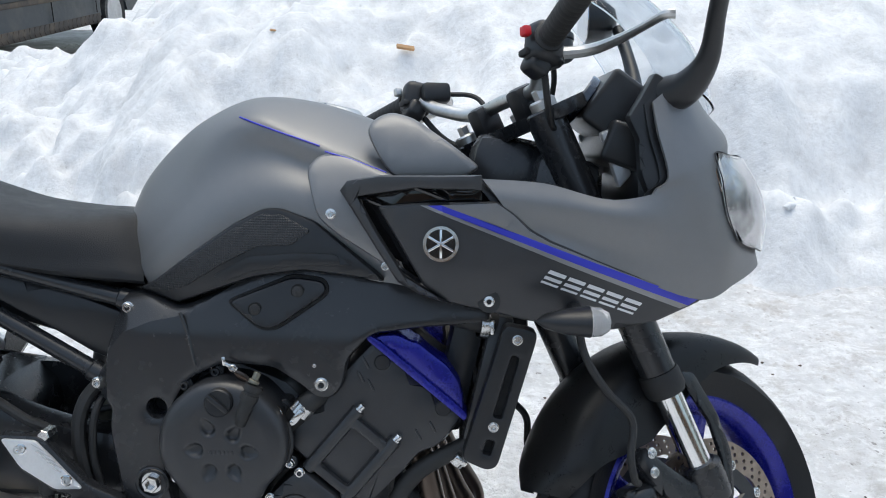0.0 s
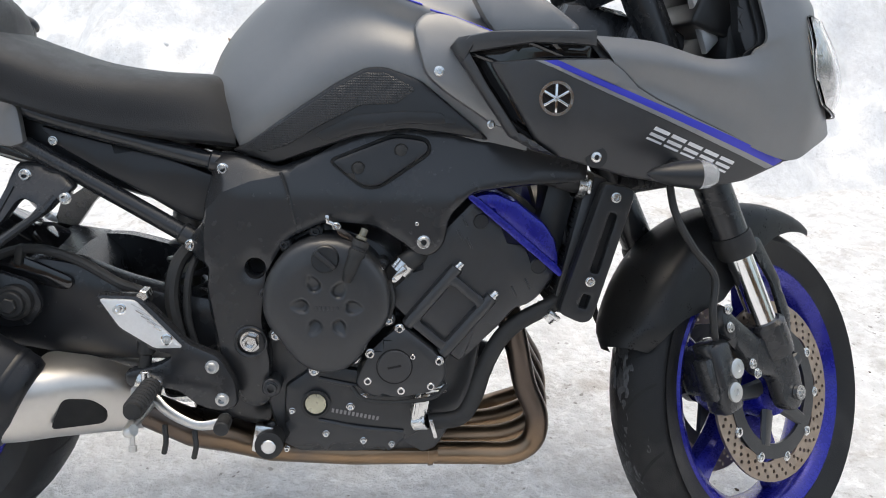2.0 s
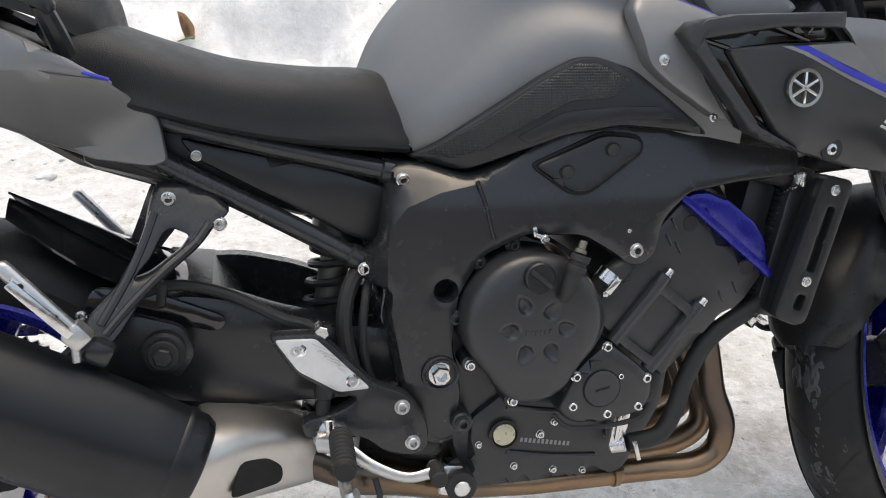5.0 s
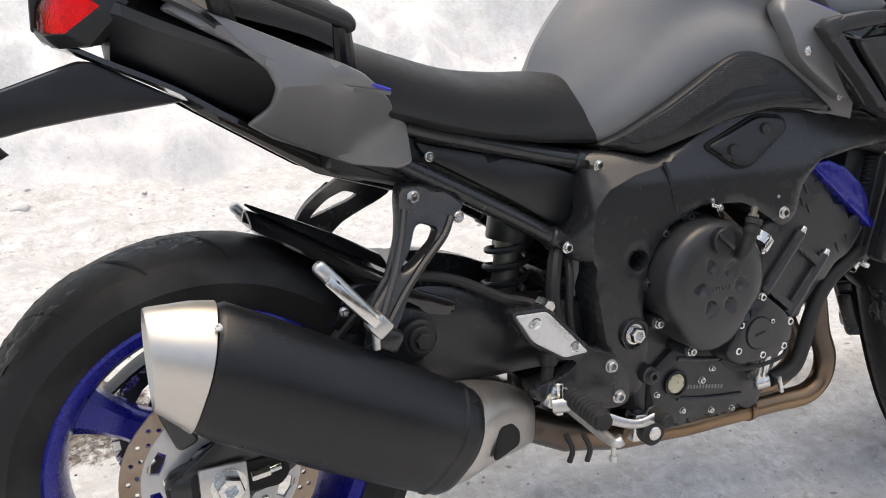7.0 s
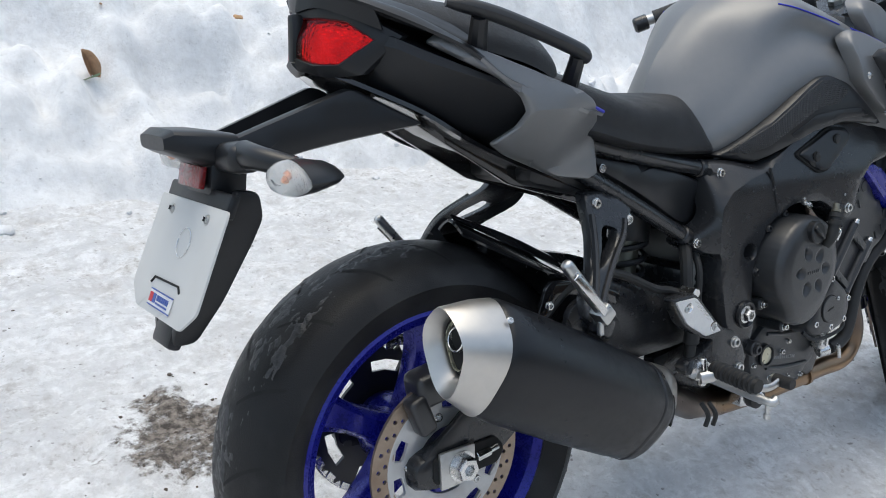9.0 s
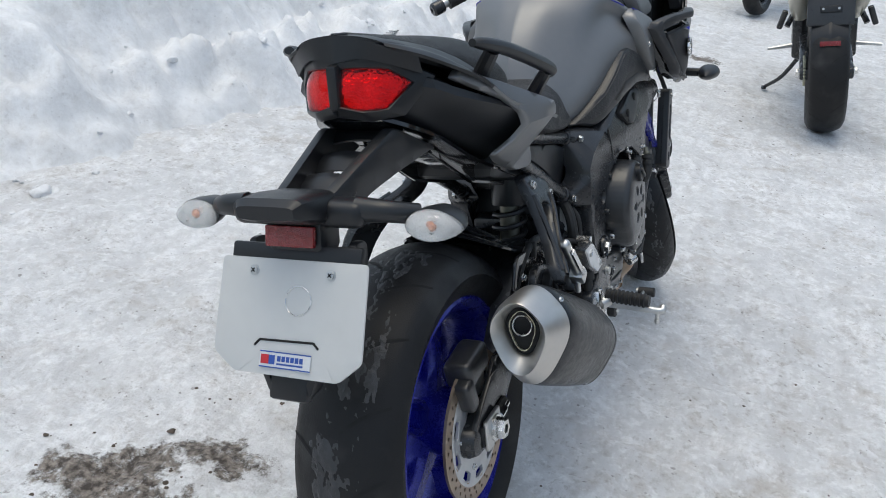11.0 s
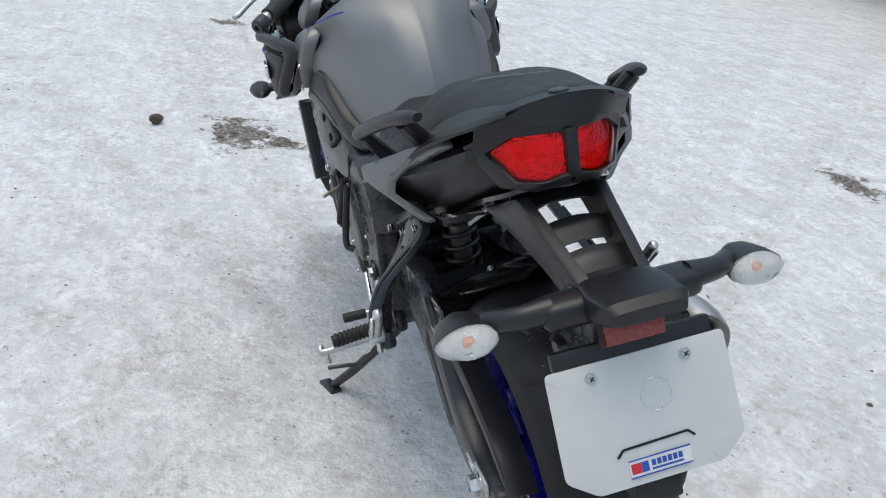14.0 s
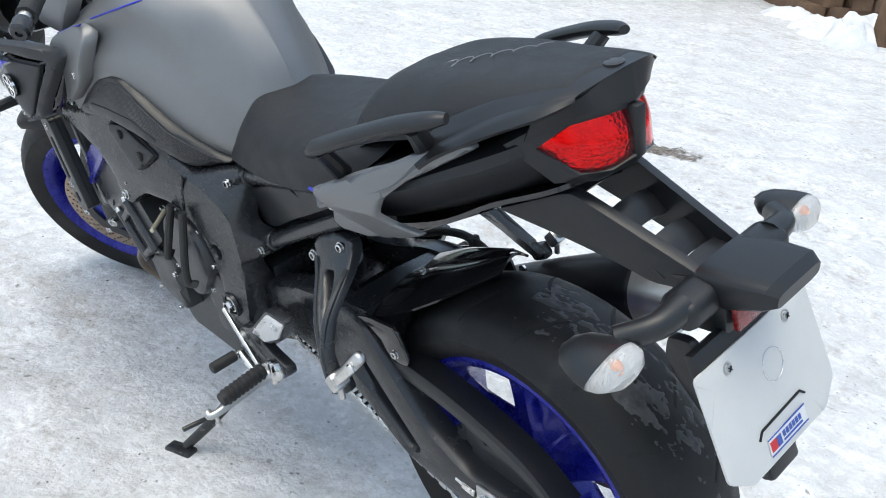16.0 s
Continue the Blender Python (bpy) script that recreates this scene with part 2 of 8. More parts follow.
    # soft blots: dirt, with the shading of trodden hollows painted in
    for size, low, high, where, amount, shade in ((15.0, 0.525, 0.66, 2.6, 0.66, (0.40, 0.38, 0.36)), (24.0, 0.58, 0.70, 4.0, 0.58, (0.26, 0.235, 0.21)), (6.5, 0.535, 0.66, 1.1, 0.62, (0.44, 0.405, 0.365)), (52.0, 0.55, 0.70, 3.3, 0.62, (0.27, 0.245, 0.22))):
        blot = calc("MULTIPLY", remap(noise_at(size, 7.0, 0.7), low, high, 0.0, amount * dirt_relief), remap(noise_at(where, 3.0), 0.44, 0.58, 0.12, 1.0))
        col = mix(blot, col, shade)
    for size, reach, seen in ((41.0, 0.16, 0.52), (17.0, 0.10, 0.485)):
        specks = node("ShaderNodeTexVoronoi", Scale=size)
        nt.links.new(tc.outputs["Object"], specks.inputs["Vector"])
        dots = calc("MULTIPLY", remap(calc("ADD", specks.outputs["Distance"], remap(noise_at(size * 3.5, 3.0), 0.3, 0.7, -0.09, 0.09)), reach * 0.5, reach, 1.0, 0.0), remap(noise_at(size * 0.33), seen, seen + 0.06, 0.0, 0.6 * dirt_relief))
        col = mix(dots, col, (0.085, 0.07, 0.058))
    mask = None
    for px, py, pr, stretch in patches:
        sub = node("ShaderNodeVectorMath")
        sub.operation = "SUBTRACT"
        nt.links.new(tc.outputs["Object"], sub.inputs[0])
        sub.inputs[1].default_value = (px, py, 0)
        sc = node("ShaderNodeVectorMath")
        sc.operation = "MULTIPLY"
        nt.links.new(sub.outputs[0], sc.inputs[0])
        sc.inputs[1].default_value = (stretch / pr, 1 / pr / stretch, 0)
        ln = node("ShaderNodeVectorMath")
        ln.operation = "LENGTH"
        nt.links.new(sc.outputs[0], ln.inputs[0])
        edge = calc("ADD", ln.outputs["Value"], remap(noise_at(9.0, 8.0, 0.75), 0.3, 0.7, -0.75, 0.75))
        one = remap(edge, 0.55, 0.85, 1.0, 0.0)
        mask = one if mask is None else calc("MAXIMUM", mask, one)
    if mask is not None:
        soil = mix(remap(noise_at(60.0), 0.4, 0.66, 0.0, 1.0), (0.045, 0.034, 0.025), (0.30, 0.26, 0.22))
        mask = calc("MULTIPLY", mask, remap(noise_at(26.0, 8.0, 0.8), 0.34, 0.46, 0.35, 1.0))
        col = mix(mask, col, soil)
    nt.links.new(col, b.inputs["Base Color"])
    nt.links.new(remap(mid, 0.3, 0.7, 0.45, 0.75), b.inputs["Roughness"])
    b.inputs["Subsurface Weight"].default_value = 0.0
    height = calc("ADD", calc("ADD", calc("MULTIPLY", fine, 0.55), calc("MULTIPLY", noise_at(16.0, 4.0, 0.6), 0.7)), calc("MULTIPLY", noise_at(110.0, 3.0), 0.16))
    bp = nt.nodes.new("ShaderNodeBump")
    bp.inputs["Strength"].default_value, bp.inputs["Distance"].default_value = 0.42 + 0.33 * dirt_relief, 0.012 + 0.015 * dirt_relief
    nt.links.new(height, bp.inputs["Height"])
    nt.links.new(bp.outputs[0], b.inputs["Normal"])
    return m


SNOW = snow("trodden_snow", 1.0, ((-0.15, 0.66, 0.17, 1.0), (0.04, 0.53, 0.09, 1.2), (2.72, 0.40, 0.22, 0.8), (2.6, 0.22, 0.13, 1.0),
                                  (3.13, -1.2, 0.17, 1.0), (1.35, -2.4, 0.16, 0.7), (2.1, -2.35, 0.16, 0.7), (5.2, 0.3, 0.14, 1.0)))
# its grey tone is dirt plus painted shading between the bank's lumps
BANKSNOW = snow("ploughed_snow", 0.34)

# ---- mesh tools ----


def cr(pts, n, closed=False):
    """A smooth curve of n + 1 points (n when closed) through the given ones."""
    pts = [Vector(p) for p in pts]
    k = len(pts)
    if k == 2 and not closed:
        return [pts[0].lerp(pts[1], i / n) for i in range(n + 1)]
    if closed:
        at = lambda i: pts[i % k]
    else:
        at = lambda i: pts[i] if 0 <= i < k else (2 * pts[0] - pts[1] if i < 0 else 2 * pts[-1] - pts[-2])
    spans = k if closed else k - 1
    out = []
    for s in range(n if closed else n + 1):
        u = s * spans / n
        i = min(int(u), spans - 1)
        f = u - i
        a, b, c, d = at(i - 1), at(i), at(i + 1), at(i + 2)
        out.append(0.5 * ((2 * b) + (c - a) * f + (2 * a - 5 * b + 4 * c - d) * f * f + (3 * b - a - 3 * c + d) * f ** 3))
    return out


def rounded(poly, r, n=3):
    """A 2D outline with its corners rounded."""
    out = []
    k = len(poly)
    for i, p in enumerate(poly):
        p, a, b = Vector(p), Vector(poly[i - 1]), Vector(poly[(i + 1) % k])
        ra, rb = min(r, (a - p).length * 0.45), min(r, (b - p).length * 0.45)
        s, e = p + (a - p).normalized() * ra, p + (b - p).normalized() * rb
        for j in range(n + 1):
            t = j / n
            out.append((1 - t) ** 2 * s + 2 * t * (1 - t) * p + t * t * e)
    return out


def part(name, bm, mat, parent=None, label="", sharp=35, smooth=True):
    bmesh.ops.recalc_face_normals(bm, faces=bm.faces)
    me = bpy.data.meshes.new(name)
    bm.to_mesh(me)
    bm.free()
    for f in me.polygons:
        f.use_smooth = smooth
    me.materials.append(mat)
    if smooth:
        me.set_sharp_from_angle(angle=radians(sharp))
    ob = new(name, me)
    if parent:
        ob.parent = parent
    if label:
        tagged(ob, label)
    return ob


def joined(*bms):
    out = bmesh.new()
    for b in bms:
        me = bpy.data.meshes.new("tmp")
        b.to_mesh(me)
        b.free()
        out.from_mesh(me)
        bpy.data.meshes.remove(me)
    return out


def mirrored(bm):
    """The mesh and its mirror image across the bike's middle plane, as one."""
    geo = bmesh.ops.duplicate(bm, geom=bm.verts[:] + bm.edges[:] + bm.faces[:])["geom"]
    vs = [g for g in geo if isinstance(g, bmesh.types.BMVert)]
    for v in vs:
        v.co.y = -v.co.y
    bmesh.ops.reverse_faces(bm, faces=[g for g in geo if isinstance(g, bmesh.types.BMFace)])
    bmesh.ops.remove_doubles(bm, verts=bm.verts, dist=0.0004)
    return bm


def moved(bm, m):
    bmesh.ops.transform(bm, matrix=m, verts=bm.verts)
    return bm


def grid_mesh(rows, close_u=False, close_v=False):
    bm = bmesh.new()
    vs = [[bm.verts.new(p) for p in r] for r in rows]
    a, b = len(vs), len(vs[0])
    for i in range(a if close_v else a - 1):
        for j in range(b if close_u else b - 1):
            q = [vs[i][j], vs[i][(j + 1) % b], vs[(i + 1) % a][(j + 1) % b], vs[(i + 1) % a][j]]
            if len({tuple(round(c, 6) for c in v.co) for v in q}) > 2:
                bm.faces.new(q)
    return bm, vs


def skin(curves, nu=20, nv=12, thick=0.0, mirror=False):
    """A smooth sheet through curves that run side by side, mirrored across the middle plane if wished, with a thickness."""
    lines = [cr(c, nu) for c in curves]
    cols = [cr([l[i] for l in lines], nv) for i in range(nu + 1)]
    bm, _ = grid_mesh(cols)
    if mirror:
        mirrored(bm)
    bmesh.ops.remove_doubles(bm, verts=bm.verts, dist=0.0002)
    bmesh.ops.recalc_face_normals(bm, faces=bm.faces)
    if thick:
        bmesh.ops.solidify(bm, geom=bm.verts[:] + bm.edges[:] + bm.faces[:], thickness=thick)
    return bm


def loft(rings, cap=True):
    """A closed body through rings of points."""
    bm, vs = grid_mesh(rings, close_u=True)
    if cap:
        for r in (vs[0], vs[-1]):
            try:
                bm.faces.new(r)
            except ValueError:
                pass
    return bm


def oval(c, w, h, n=20, power=2.4, axis="x"):
    """A rounded ring round c, across x: w wide in y and h high in z."""
    out = []
    for i in range(n):
        a = 2 * math.pi * i / n
        s, t = math.cos(a), math.sin(a)
        u, v = math.copysign(abs(s) ** (2 / power), s) * w / 2, math.copysign(abs(t) ** (2 / power), t) * h / 2
        out.append(Vector((c[0], c[1] + u, c[2] + v)) if axis == "x" else Vector((c[0] + u, c[1], c[2] + v)) if axis == "y" else Vector((c[0] + u, c[1] + v, c[2])))
    return out


def tube(pts, r, n=10, steps=0, cap=True, flat=1.0):
    """A round bar along a smooth way; r is one radius or one for each given point."""
    steps = steps or max(2, (len(pts) - 1) * 7)
    way = cr(pts, steps)
    radii = [r] * len(pts) if isinstance(r, (int, float)) else list(r)
    rs = [v.x for v in cr([(a, 0, 0) for a in radii], steps)]
    rings = []
    up = None
    for i, p in enumerate(way):
        t = (way[min(i + 1, steps)] - way[max(i - 1, 0)]).normalized()
        if up is None:
            up = t.orthogonal().normalized() if flat == 1.0 else (Vector((0, 0, 1)) - t * t.z).normalized()
        up = (up - t * up.dot(t)).normalized()
        side = t.cross(up)
        rings.append([p + (up * math.cos(2 * math.pi * k / n) + side * math.sin(2 * math.pi * k / n) * flat) * rs[i] for k in range(n)])
    return loft(rings, cap)


def lathe(profile, centre, axis=(0, 1, 0), n=40, closed=False):
    """A turned body: profile of (radius, way along the axis)."""
    axis = Vector(axis).normalized()
    u = axis.orthogonal().normalized()
    w = axis.cross(u)
    c = Vector(centre)
    rows = [[c + axis * a + (u * math.cos(2 * math.pi * k / n) + w * math.sin(2 * math.pi * k / n)) * max(r, 1e-5) for k in range(n)] for r, a in profile]
    bm, _ = grid_mesh(rows, close_u=True, close_v=closed)
    bmesh.ops.remove_doubles(bm, verts=bm.verts, dist=0.0001)
    return bm


def rod(a, b, r, r2=None, n=16, chamfer=0.0):
    a, b = Vector(a), Vector(b)
    d = (b - a).length
    r2 = r if r2 is None else r2
    c = chamfer or min(r, r2, d) * 0.15
    return lathe([(0, 0), (r - c, 0), (r, c), (r2, d - c), (r2 - c, d), (0, d)], a, b - a, n)


def block(centre, size, turn=(0, 0, 0), bevel=0.004, seg=2):
    bm = bmesh.new()
    bmesh.ops.create_cube(bm, size=1)
    bmesh.ops.scale(bm, vec=size, verts=bm.verts)
    if bevel:
        bmesh.ops.bevel(bm, geom=bm.edges[:], offset=min(bevel, min(size) * 0.45), segments=seg, profile=0.5, affect="EDGES")
    return moved(bm, pose(*centre, *turn))


def inside(p, poly):
    x, y = p
    hit = False
    for i in range(len(poly)):
        a, b = poly[i - 1], poly[i]
        if (a[1] > y) != (b[1] > y) and x < (b[0] - a[0]) * (y - a[1]) / (b[1] - a[1]) + a[0]:
            hit = not hit
    return hit


def edge_gap(p, poly):
    best = 9.0
    for i in range(len(poly)):
        a, b = poly[i - 1], poly[i]
        ax, ay, bx, by = a[0], a[1], b[0] - a[0], b[1] - a[1]
        t = max(0, min(1, ((p[0] - ax) * bx + (p[1] - ay) * by) / max(bx * bx + by * by, 1e-12)))
        best = min(best, math.hypot(p[0] - ax - t * bx, p[1] - ay - t * by))
    return best


def plate(poly, reach, thick=0.012, r=0.005, cell=0.022, side=-1, holes=(), creases=()):
    """A panel on the bike's flank: an outline in x and z, bulged to the half width reach(x, z), with rounded rims, holes and a thickness."""
    from mathutils.geometry import delaunay_2d_cdt
    if not callable(reach):
        flat = reach
        reach = lambda x, z: flat
    poly = [(p[0], p[1]) for p in poly]
    loops = [poly] + [[(p[0], p[1]) for p in h] for h in holes]
    fine = []
    for loop in loops:
        dense = []
        for i in range(len(loop)):
            a, b = loop[i], loop[(i + 1) % len(loop)]
            k = max(1, int(math.dist(a, b) / cell))
            dense += [(a[0] + (b[0] - a[0]) * j / k, a[1] + (b[1] - a[1]) * j / k) for j in range(k)]
        fine.append(dense)
    pts, edges = [], []
    for loop in fine:
        s = len(pts)
        pts += loop
        edges += [(s + i, s + (i + 1) % len(loop)) for i in range(len(loop))]
    for line in creases:
        s = len(pts)
        for a, b in zip(line, line[1:]):
            k = max(1, int(math.dist(a, b) / cell))
            pts += [(a[0] + (b[0] - a[0]) * j / k, a[1] + (b[1] - a[1]) * j / k) for j in range(k)]
        pts.append(line[-1])
        edges += [(i, i + 1) for i in range(s, len(pts) - 1)]
    gap = lambda p: min(edge_gap(p, l) for l in fine)
    ok = lambda p: inside(p, fine[0]) and not any(inside(p, h) for h in fine[1:])
    for loop in fine:
        for i in range(len(loop)):
            a, b = loop[i - 1], loop[(i + 1) % len(loop)]
            dx, dy = b[0] - a[0], b[1] - a[1]
            l = math.hypot(dx, dy) or 1
            for off in (0.35 * r, r):
                for sg in (1, -1):
                    q = (loop[i][0] - sg * dy / l * off, loop[i][1] + sg * dx / l * off)
                    if ok(q) and gap(q) > off * 0.8:
                        pts.append(q)
    xs, zs = [p[0] for p in poly], [p[1] for p in poly]
    x = min(xs) + cell / 2
    while x < max(xs):
        z = min(zs) + cell / 2
        while z < max(zs):
            if ok((x, z)) and gap((x, z)) > max(r * 1.3, cell * 0.4) and all(edge_gap((x, z), c) > cell * 0.5 for c in creases):
                pts.append((x, z))
            z += cell
        x += cell
    res = delaunay_2d_cdt([Vector(p) for p in pts], edges, [], 0, 1e-6)
    bm = bmesh.new()
    front, back = [], []
    for p in res[0]:
        d = min(gap(p), r)
        dip = r - math.sqrt(max(0, r * r - (r - d) ** 2))
        w = reach(p.x, p.y)
        front.append(bm.verts.new((p.x, side * (w - dip), p.y)))
        back.append(bm.verts.new((p.x, side * (w - thick), p.y)))
    used = {}
    for tri in res[2]:
        mid = (sum(res[0][i].x for i in tri) / 3, sum(res[0][i].y for i in tri) / 3)
        if len(tri) < 3 or not ok(mid):
            continue
        bm.faces.new([front[i] for i in tri])
        bm.faces.new([back[i] for i in reversed(tri)])
        for i in range(len(tri)):
            a, b = tri[i], tri[(i + 1) % len(tri)]
            used[(min(a, b), max(a, b))] = used.get((min(a, b), max(a, b)), 0) + 1
    for (a, b), k in used.items():
        if k == 1:
            bm.faces.new([front[a], front[b], back[b], back[a]])
    loose = [v for v in bm.verts if not v.link_faces]
    bmesh.ops.delete(bm, geom=loose, context="VERTS")
    return bm


def bolt(p, side=-1, r=0.008, h=0.006, axis=None, socket=True):
    """A cap screw with a washer and a socket."""
    r, h = r * 0.8, h * 0.8
    p = Vector(p)
    ax = Vector(axis).normalized() if axis else Vector((0, side, 0))
    prof = [(0, 0), (r * 1.22, 0), (r * 1.22, h * 0.25), (r, h * 0.3), (r, h * 0.85), (r * 0.88, h)]
    prof += [(r * 0.56, h), (r * 0.52, h * 0.08), (0, h * 0.08)] if socket else [(0, h)]
    return lathe(prof, p, ax, 14)


def hexnut(p, axis, r, h, hole=0.5):
    p = Vector(p)
    washer = lathe([(0, 0), (r * 1.25, 0), (r * 1.25, h * 0.2), (0, h * 0.2)], p, axis, 20)
    nut = lathe([(0, h * 0.2), (r, h * 0.2), (r, h * 0.85), (r * 0.9, h), (r * hole, h), (r * hole, h * 0.4), (0, h * 0.4)], p, axis, 6)
    return joined(washer, nut)

# ---- ground and snow ----


def value_noise(x, y, seed):
    rs = np.random.RandomState(seed)
    table = rs.rand(256, 256)
    xi, yi = np.floor(x).astype(int), np.floor(y).astype(int)
    fx, fy = x - xi, y - yi
    fx, fy = fx * fx * (3 - 2 * fx), fy * fy * (3 - 2 * fy)
    g = lambda a, b: table[a % 256, b % 256]
    return (g(xi, yi) * (1 - fx) + g(xi + 1, yi) * fx) * (1 - fy) + (g(xi, yi + 1) * (1 - fx) + g(xi + 1, yi + 1) * fx) * fy


def fractal(x, y, scale, octaves, seed, gain=0.5):
    out, amp, tot = 0 * x, 1.0, 0.0
    for o in range(octaves):
        out = out + amp * (value_noise(x * scale, y * scale, seed + o) - 0.5)
        tot += amp
        amp *= gain
        scale *= 2.03
    return out / tot * 2


def sheet(name, xs, ys, height, mat):
    X, Y = np.meshgrid(xs, ys, indexing="ij")
    Z = height(X, Y)
    verts = np.stack([X, Y, Z], -1).reshape(-1, 3)
    n, m = len(xs), len(ys)
    i, j = np.meshgrid(np.arange(n - 1), np.arange(m - 1), indexing="ij")
    a = (i * m + j).ravel()
    faces = np.stack([a, a + m, a + m + 1, a + 1], -1)
    me = bpy.data.meshes.new(name)
    me.from_pydata(verts.tolist(), [], faces.tolist())
    for p in me.polygons:
        p.use_smooth = True
    me.materials.append(mat)
    return new(name, me)


def graded(lo, hi, step, far, grow=1.35):
    core = list(np.arange(lo, hi + step / 2, step))
    out, s, a = [], step, lo
    while a > -far:
        s *= grow
        a -= s
        out.append(a)
    back, s, a = [], step, hi
    while a < far:
        s *= grow
        a += s
        back.append(a)
    return np.array(out[::-1] + core + back)


def ground_height(x, y):
    near = np.exp(-(np.maximum(0, np.hypot(x - 0.7, y * 0.8) - 2.2) / 3.0) ** 2)
    h = 0.016 * fractal(x, y, 5.0, 4, 11, 0.6) + 0.03 * fractal(x, y, 0.9, 3, 31) * (1 - near) + 0.017 * fractal(x, y, 15.0, 3, 51, 0.6)
    h = h - 0.012 * np.clip(fractal(x, y, 3.1, 3, 57) - 0.25, 0, 1)
    ruts = 0.012 * np.cos(2 * np.pi * (y + 0.8 + 0.05 * np.sin(x)) / 0.9) * np.exp(-((y + 1.1) / 0.7) ** 2)
    h = h + ruts * 0.6
    wheels = np.minimum.reduce([np.hypot((x - a) / 0.2, (y - b) / 0.09) for a, b in ((0, 0.0), (1.44, 0.05), (0.7, 0.31))])
    h = h * np.clip(wheels - 0.4, 0.15, 1.0) + 0.009 * np.exp(-wheels ** 2)
    far = np.hypot(x, y)
    return h - 0.004 + np.where(far > 60, 0.3 * fractal(x, y, 0.02, 3, 7), 0)


ground = sheet("ground", graded(-1.6, 4.2, 0.026, 900), graded(-2.6, 2.4, 0.026, 900), ground_height, SNOW)
tagged(ground, "trodden grey-white snow with grit and muddy patches", "snow ground", kind="structure")


def bank_height(x, y):
    foot = 1.93 + 0.12 * fractal(x, y * 0, 1.3, 3, 71) + 0.07 * fractal(x, y * 0, 7.0, 2, 73) - 0.10 * np.clip((x - 0.2) / 2.0, 0, 1) + 0.55 * np.clip((-0.2 - x) / 1.0, 0, 3.2)
    foot = foot + 0.45 * np.exp(-((x + 1.4) / 0.9) ** 2)
    d = y - foot
    rise = np.clip(d, 0, 9)
    cutting = np.clip((x - 1.0) / 0.7, 0, 1)
    crest = np.interp(x, (-2.6, -1.6, -1.3, -1.07, -0.95, -0.68, -0.3, 0.5), (0.20, 0.34, 0.40, 0.58, 0.78, 0.95, 1.12, 1.6))
    slope = crest * (1 - np.exp(-0.95 * rise * rise / (rise + 0.25) / crest))
    at = d - 0.30 - 0.10 * fractal(x, y * 0.3, 1.7, 3, 77)
    wall = 0.55 * np.clip(at / 0.42, 0, 1) ** 0.8 + 0.75 * np.clip(at - 0.2, 0, 2) * 0.6
    h = slope * (1 - cutting) + np.maximum(wall, 0.16 * np.clip(d / 0.3, 0, 1)) * cutting
    amount = np.clip(d / 0.3, 0, 1)
    billow = 0.55 + 0.75 * fractal(x, y, 3.1, 2, 81, 0.45)
    small = 0.5 + 0.85 * fractal(x, y, 9.5, 2, 87, 0.5)
    rubble = np.exp(-((d - 0.2) / 0.28) ** 2)
    calm = 1 - 0.6 * cutting * np.clip((at + 0.05) / 0.1, 0, 1)
    h = h + amount * calm * (0.2 * (billow - 0.45) + 0.075 * (small - 0.4) + 0.014 * fractal(x, y, 24, 2, 95)) + 0.09 * rubble * amount * np.maximum(0, small) + 0.03 * np.exp(-((d - 0.05) / 0.08) ** 2) * np.maximum(0, 0.3 + fractal(x, y, 11, 2, 97))
    h = h + 0.055 * np.exp(-((x - 0.18) ** 2 + (y - 2.42) ** 2) / 0.03)
    drop = np.clip((y - 5.2) / 1.2, 0, 1)
    return np.where(d < -0.12, -0.06, (h - 0.03 * np.clip(1 - d / 0.1, 0, 1)) * (1 - drop) - 0.005)


bank = sheet("snow_bank", np.arange(-5.2, 9.0, 0.03), np.arange(1.5, 6.6, 0.03), bank_height, BANKSNOW)
tagged(bank, "ploughed bank of lumpy white snow", "snow bank", kind="structure")

# clods and grit lying about
rnd = random.Random(21)


def clod(s, rough=0.6):
    bm = bmesh.new()
    bmesh.ops.create_icosphere(bm, subdivisions=3 if s > 0.012 else 2, radius=s)
    off = Vector((rnd.uniform(0, 50), rnd.uniform(0, 50), rnd.uniform(0, 50)))
    for v in bm.verts:
        v.co *= 1 + rough * noise.noise(v.co / s * 0.9 + off) + 0.12 * noise.noise(v.co / s * 2.6 + off)
        v.co.z *= 0.7
    return bm


def scatter(count, places, size, flat=1.0):
    bms = []
    for i in range(count):
        x, y = places()
        s = size()
        b = clod(s)
        zz = float(max(ground_height(np.array(x), np.array(y)), bank_height(np.array(x), np.array(y))))
        moved(b, pose(x, y, zz + s * 0.2 * flat, rnd.uniform(-15, 15), 0, rnd.uniform(0, 360)) @ Matrix.Diagonal((1, 1, flat, 1)))
        bms.append(b)
    return joined(*bms)


tagged(part("snow_clods", scatter(70, lambda: (rnd.uniform(-1.5, 4.5), 1.76 + abs(rnd.gauss(0, 0.22))), lambda: min(0.03, 0.005 + rnd.expovariate(150))), BANKSNOW),
       "small clods of snow at the foot of the bank", "snow clods", kind="stuff")
SOIL = material("dark_grit", (0.09, 0.07, 0.055), 0.9, 0, 0.4, 90, 0.5, 300)


def grit_place():
    u = rnd.random()
    if u < 0.3:
        return rnd.gauss(-0.1, 0.14), rnd.gauss(0.65, 0.1)
    if u < 0.5:
        return rnd.gauss(2.7, 0.2), rnd.gauss(0.36, 0.1)
    if u < 0.56:
        return rnd.gauss(3.13, 0.12), rnd.gauss(-1.2, 0.08)
    return rnd.uniform(-1.2, 4.5), rnd.uniform(-2.4, 1.75)


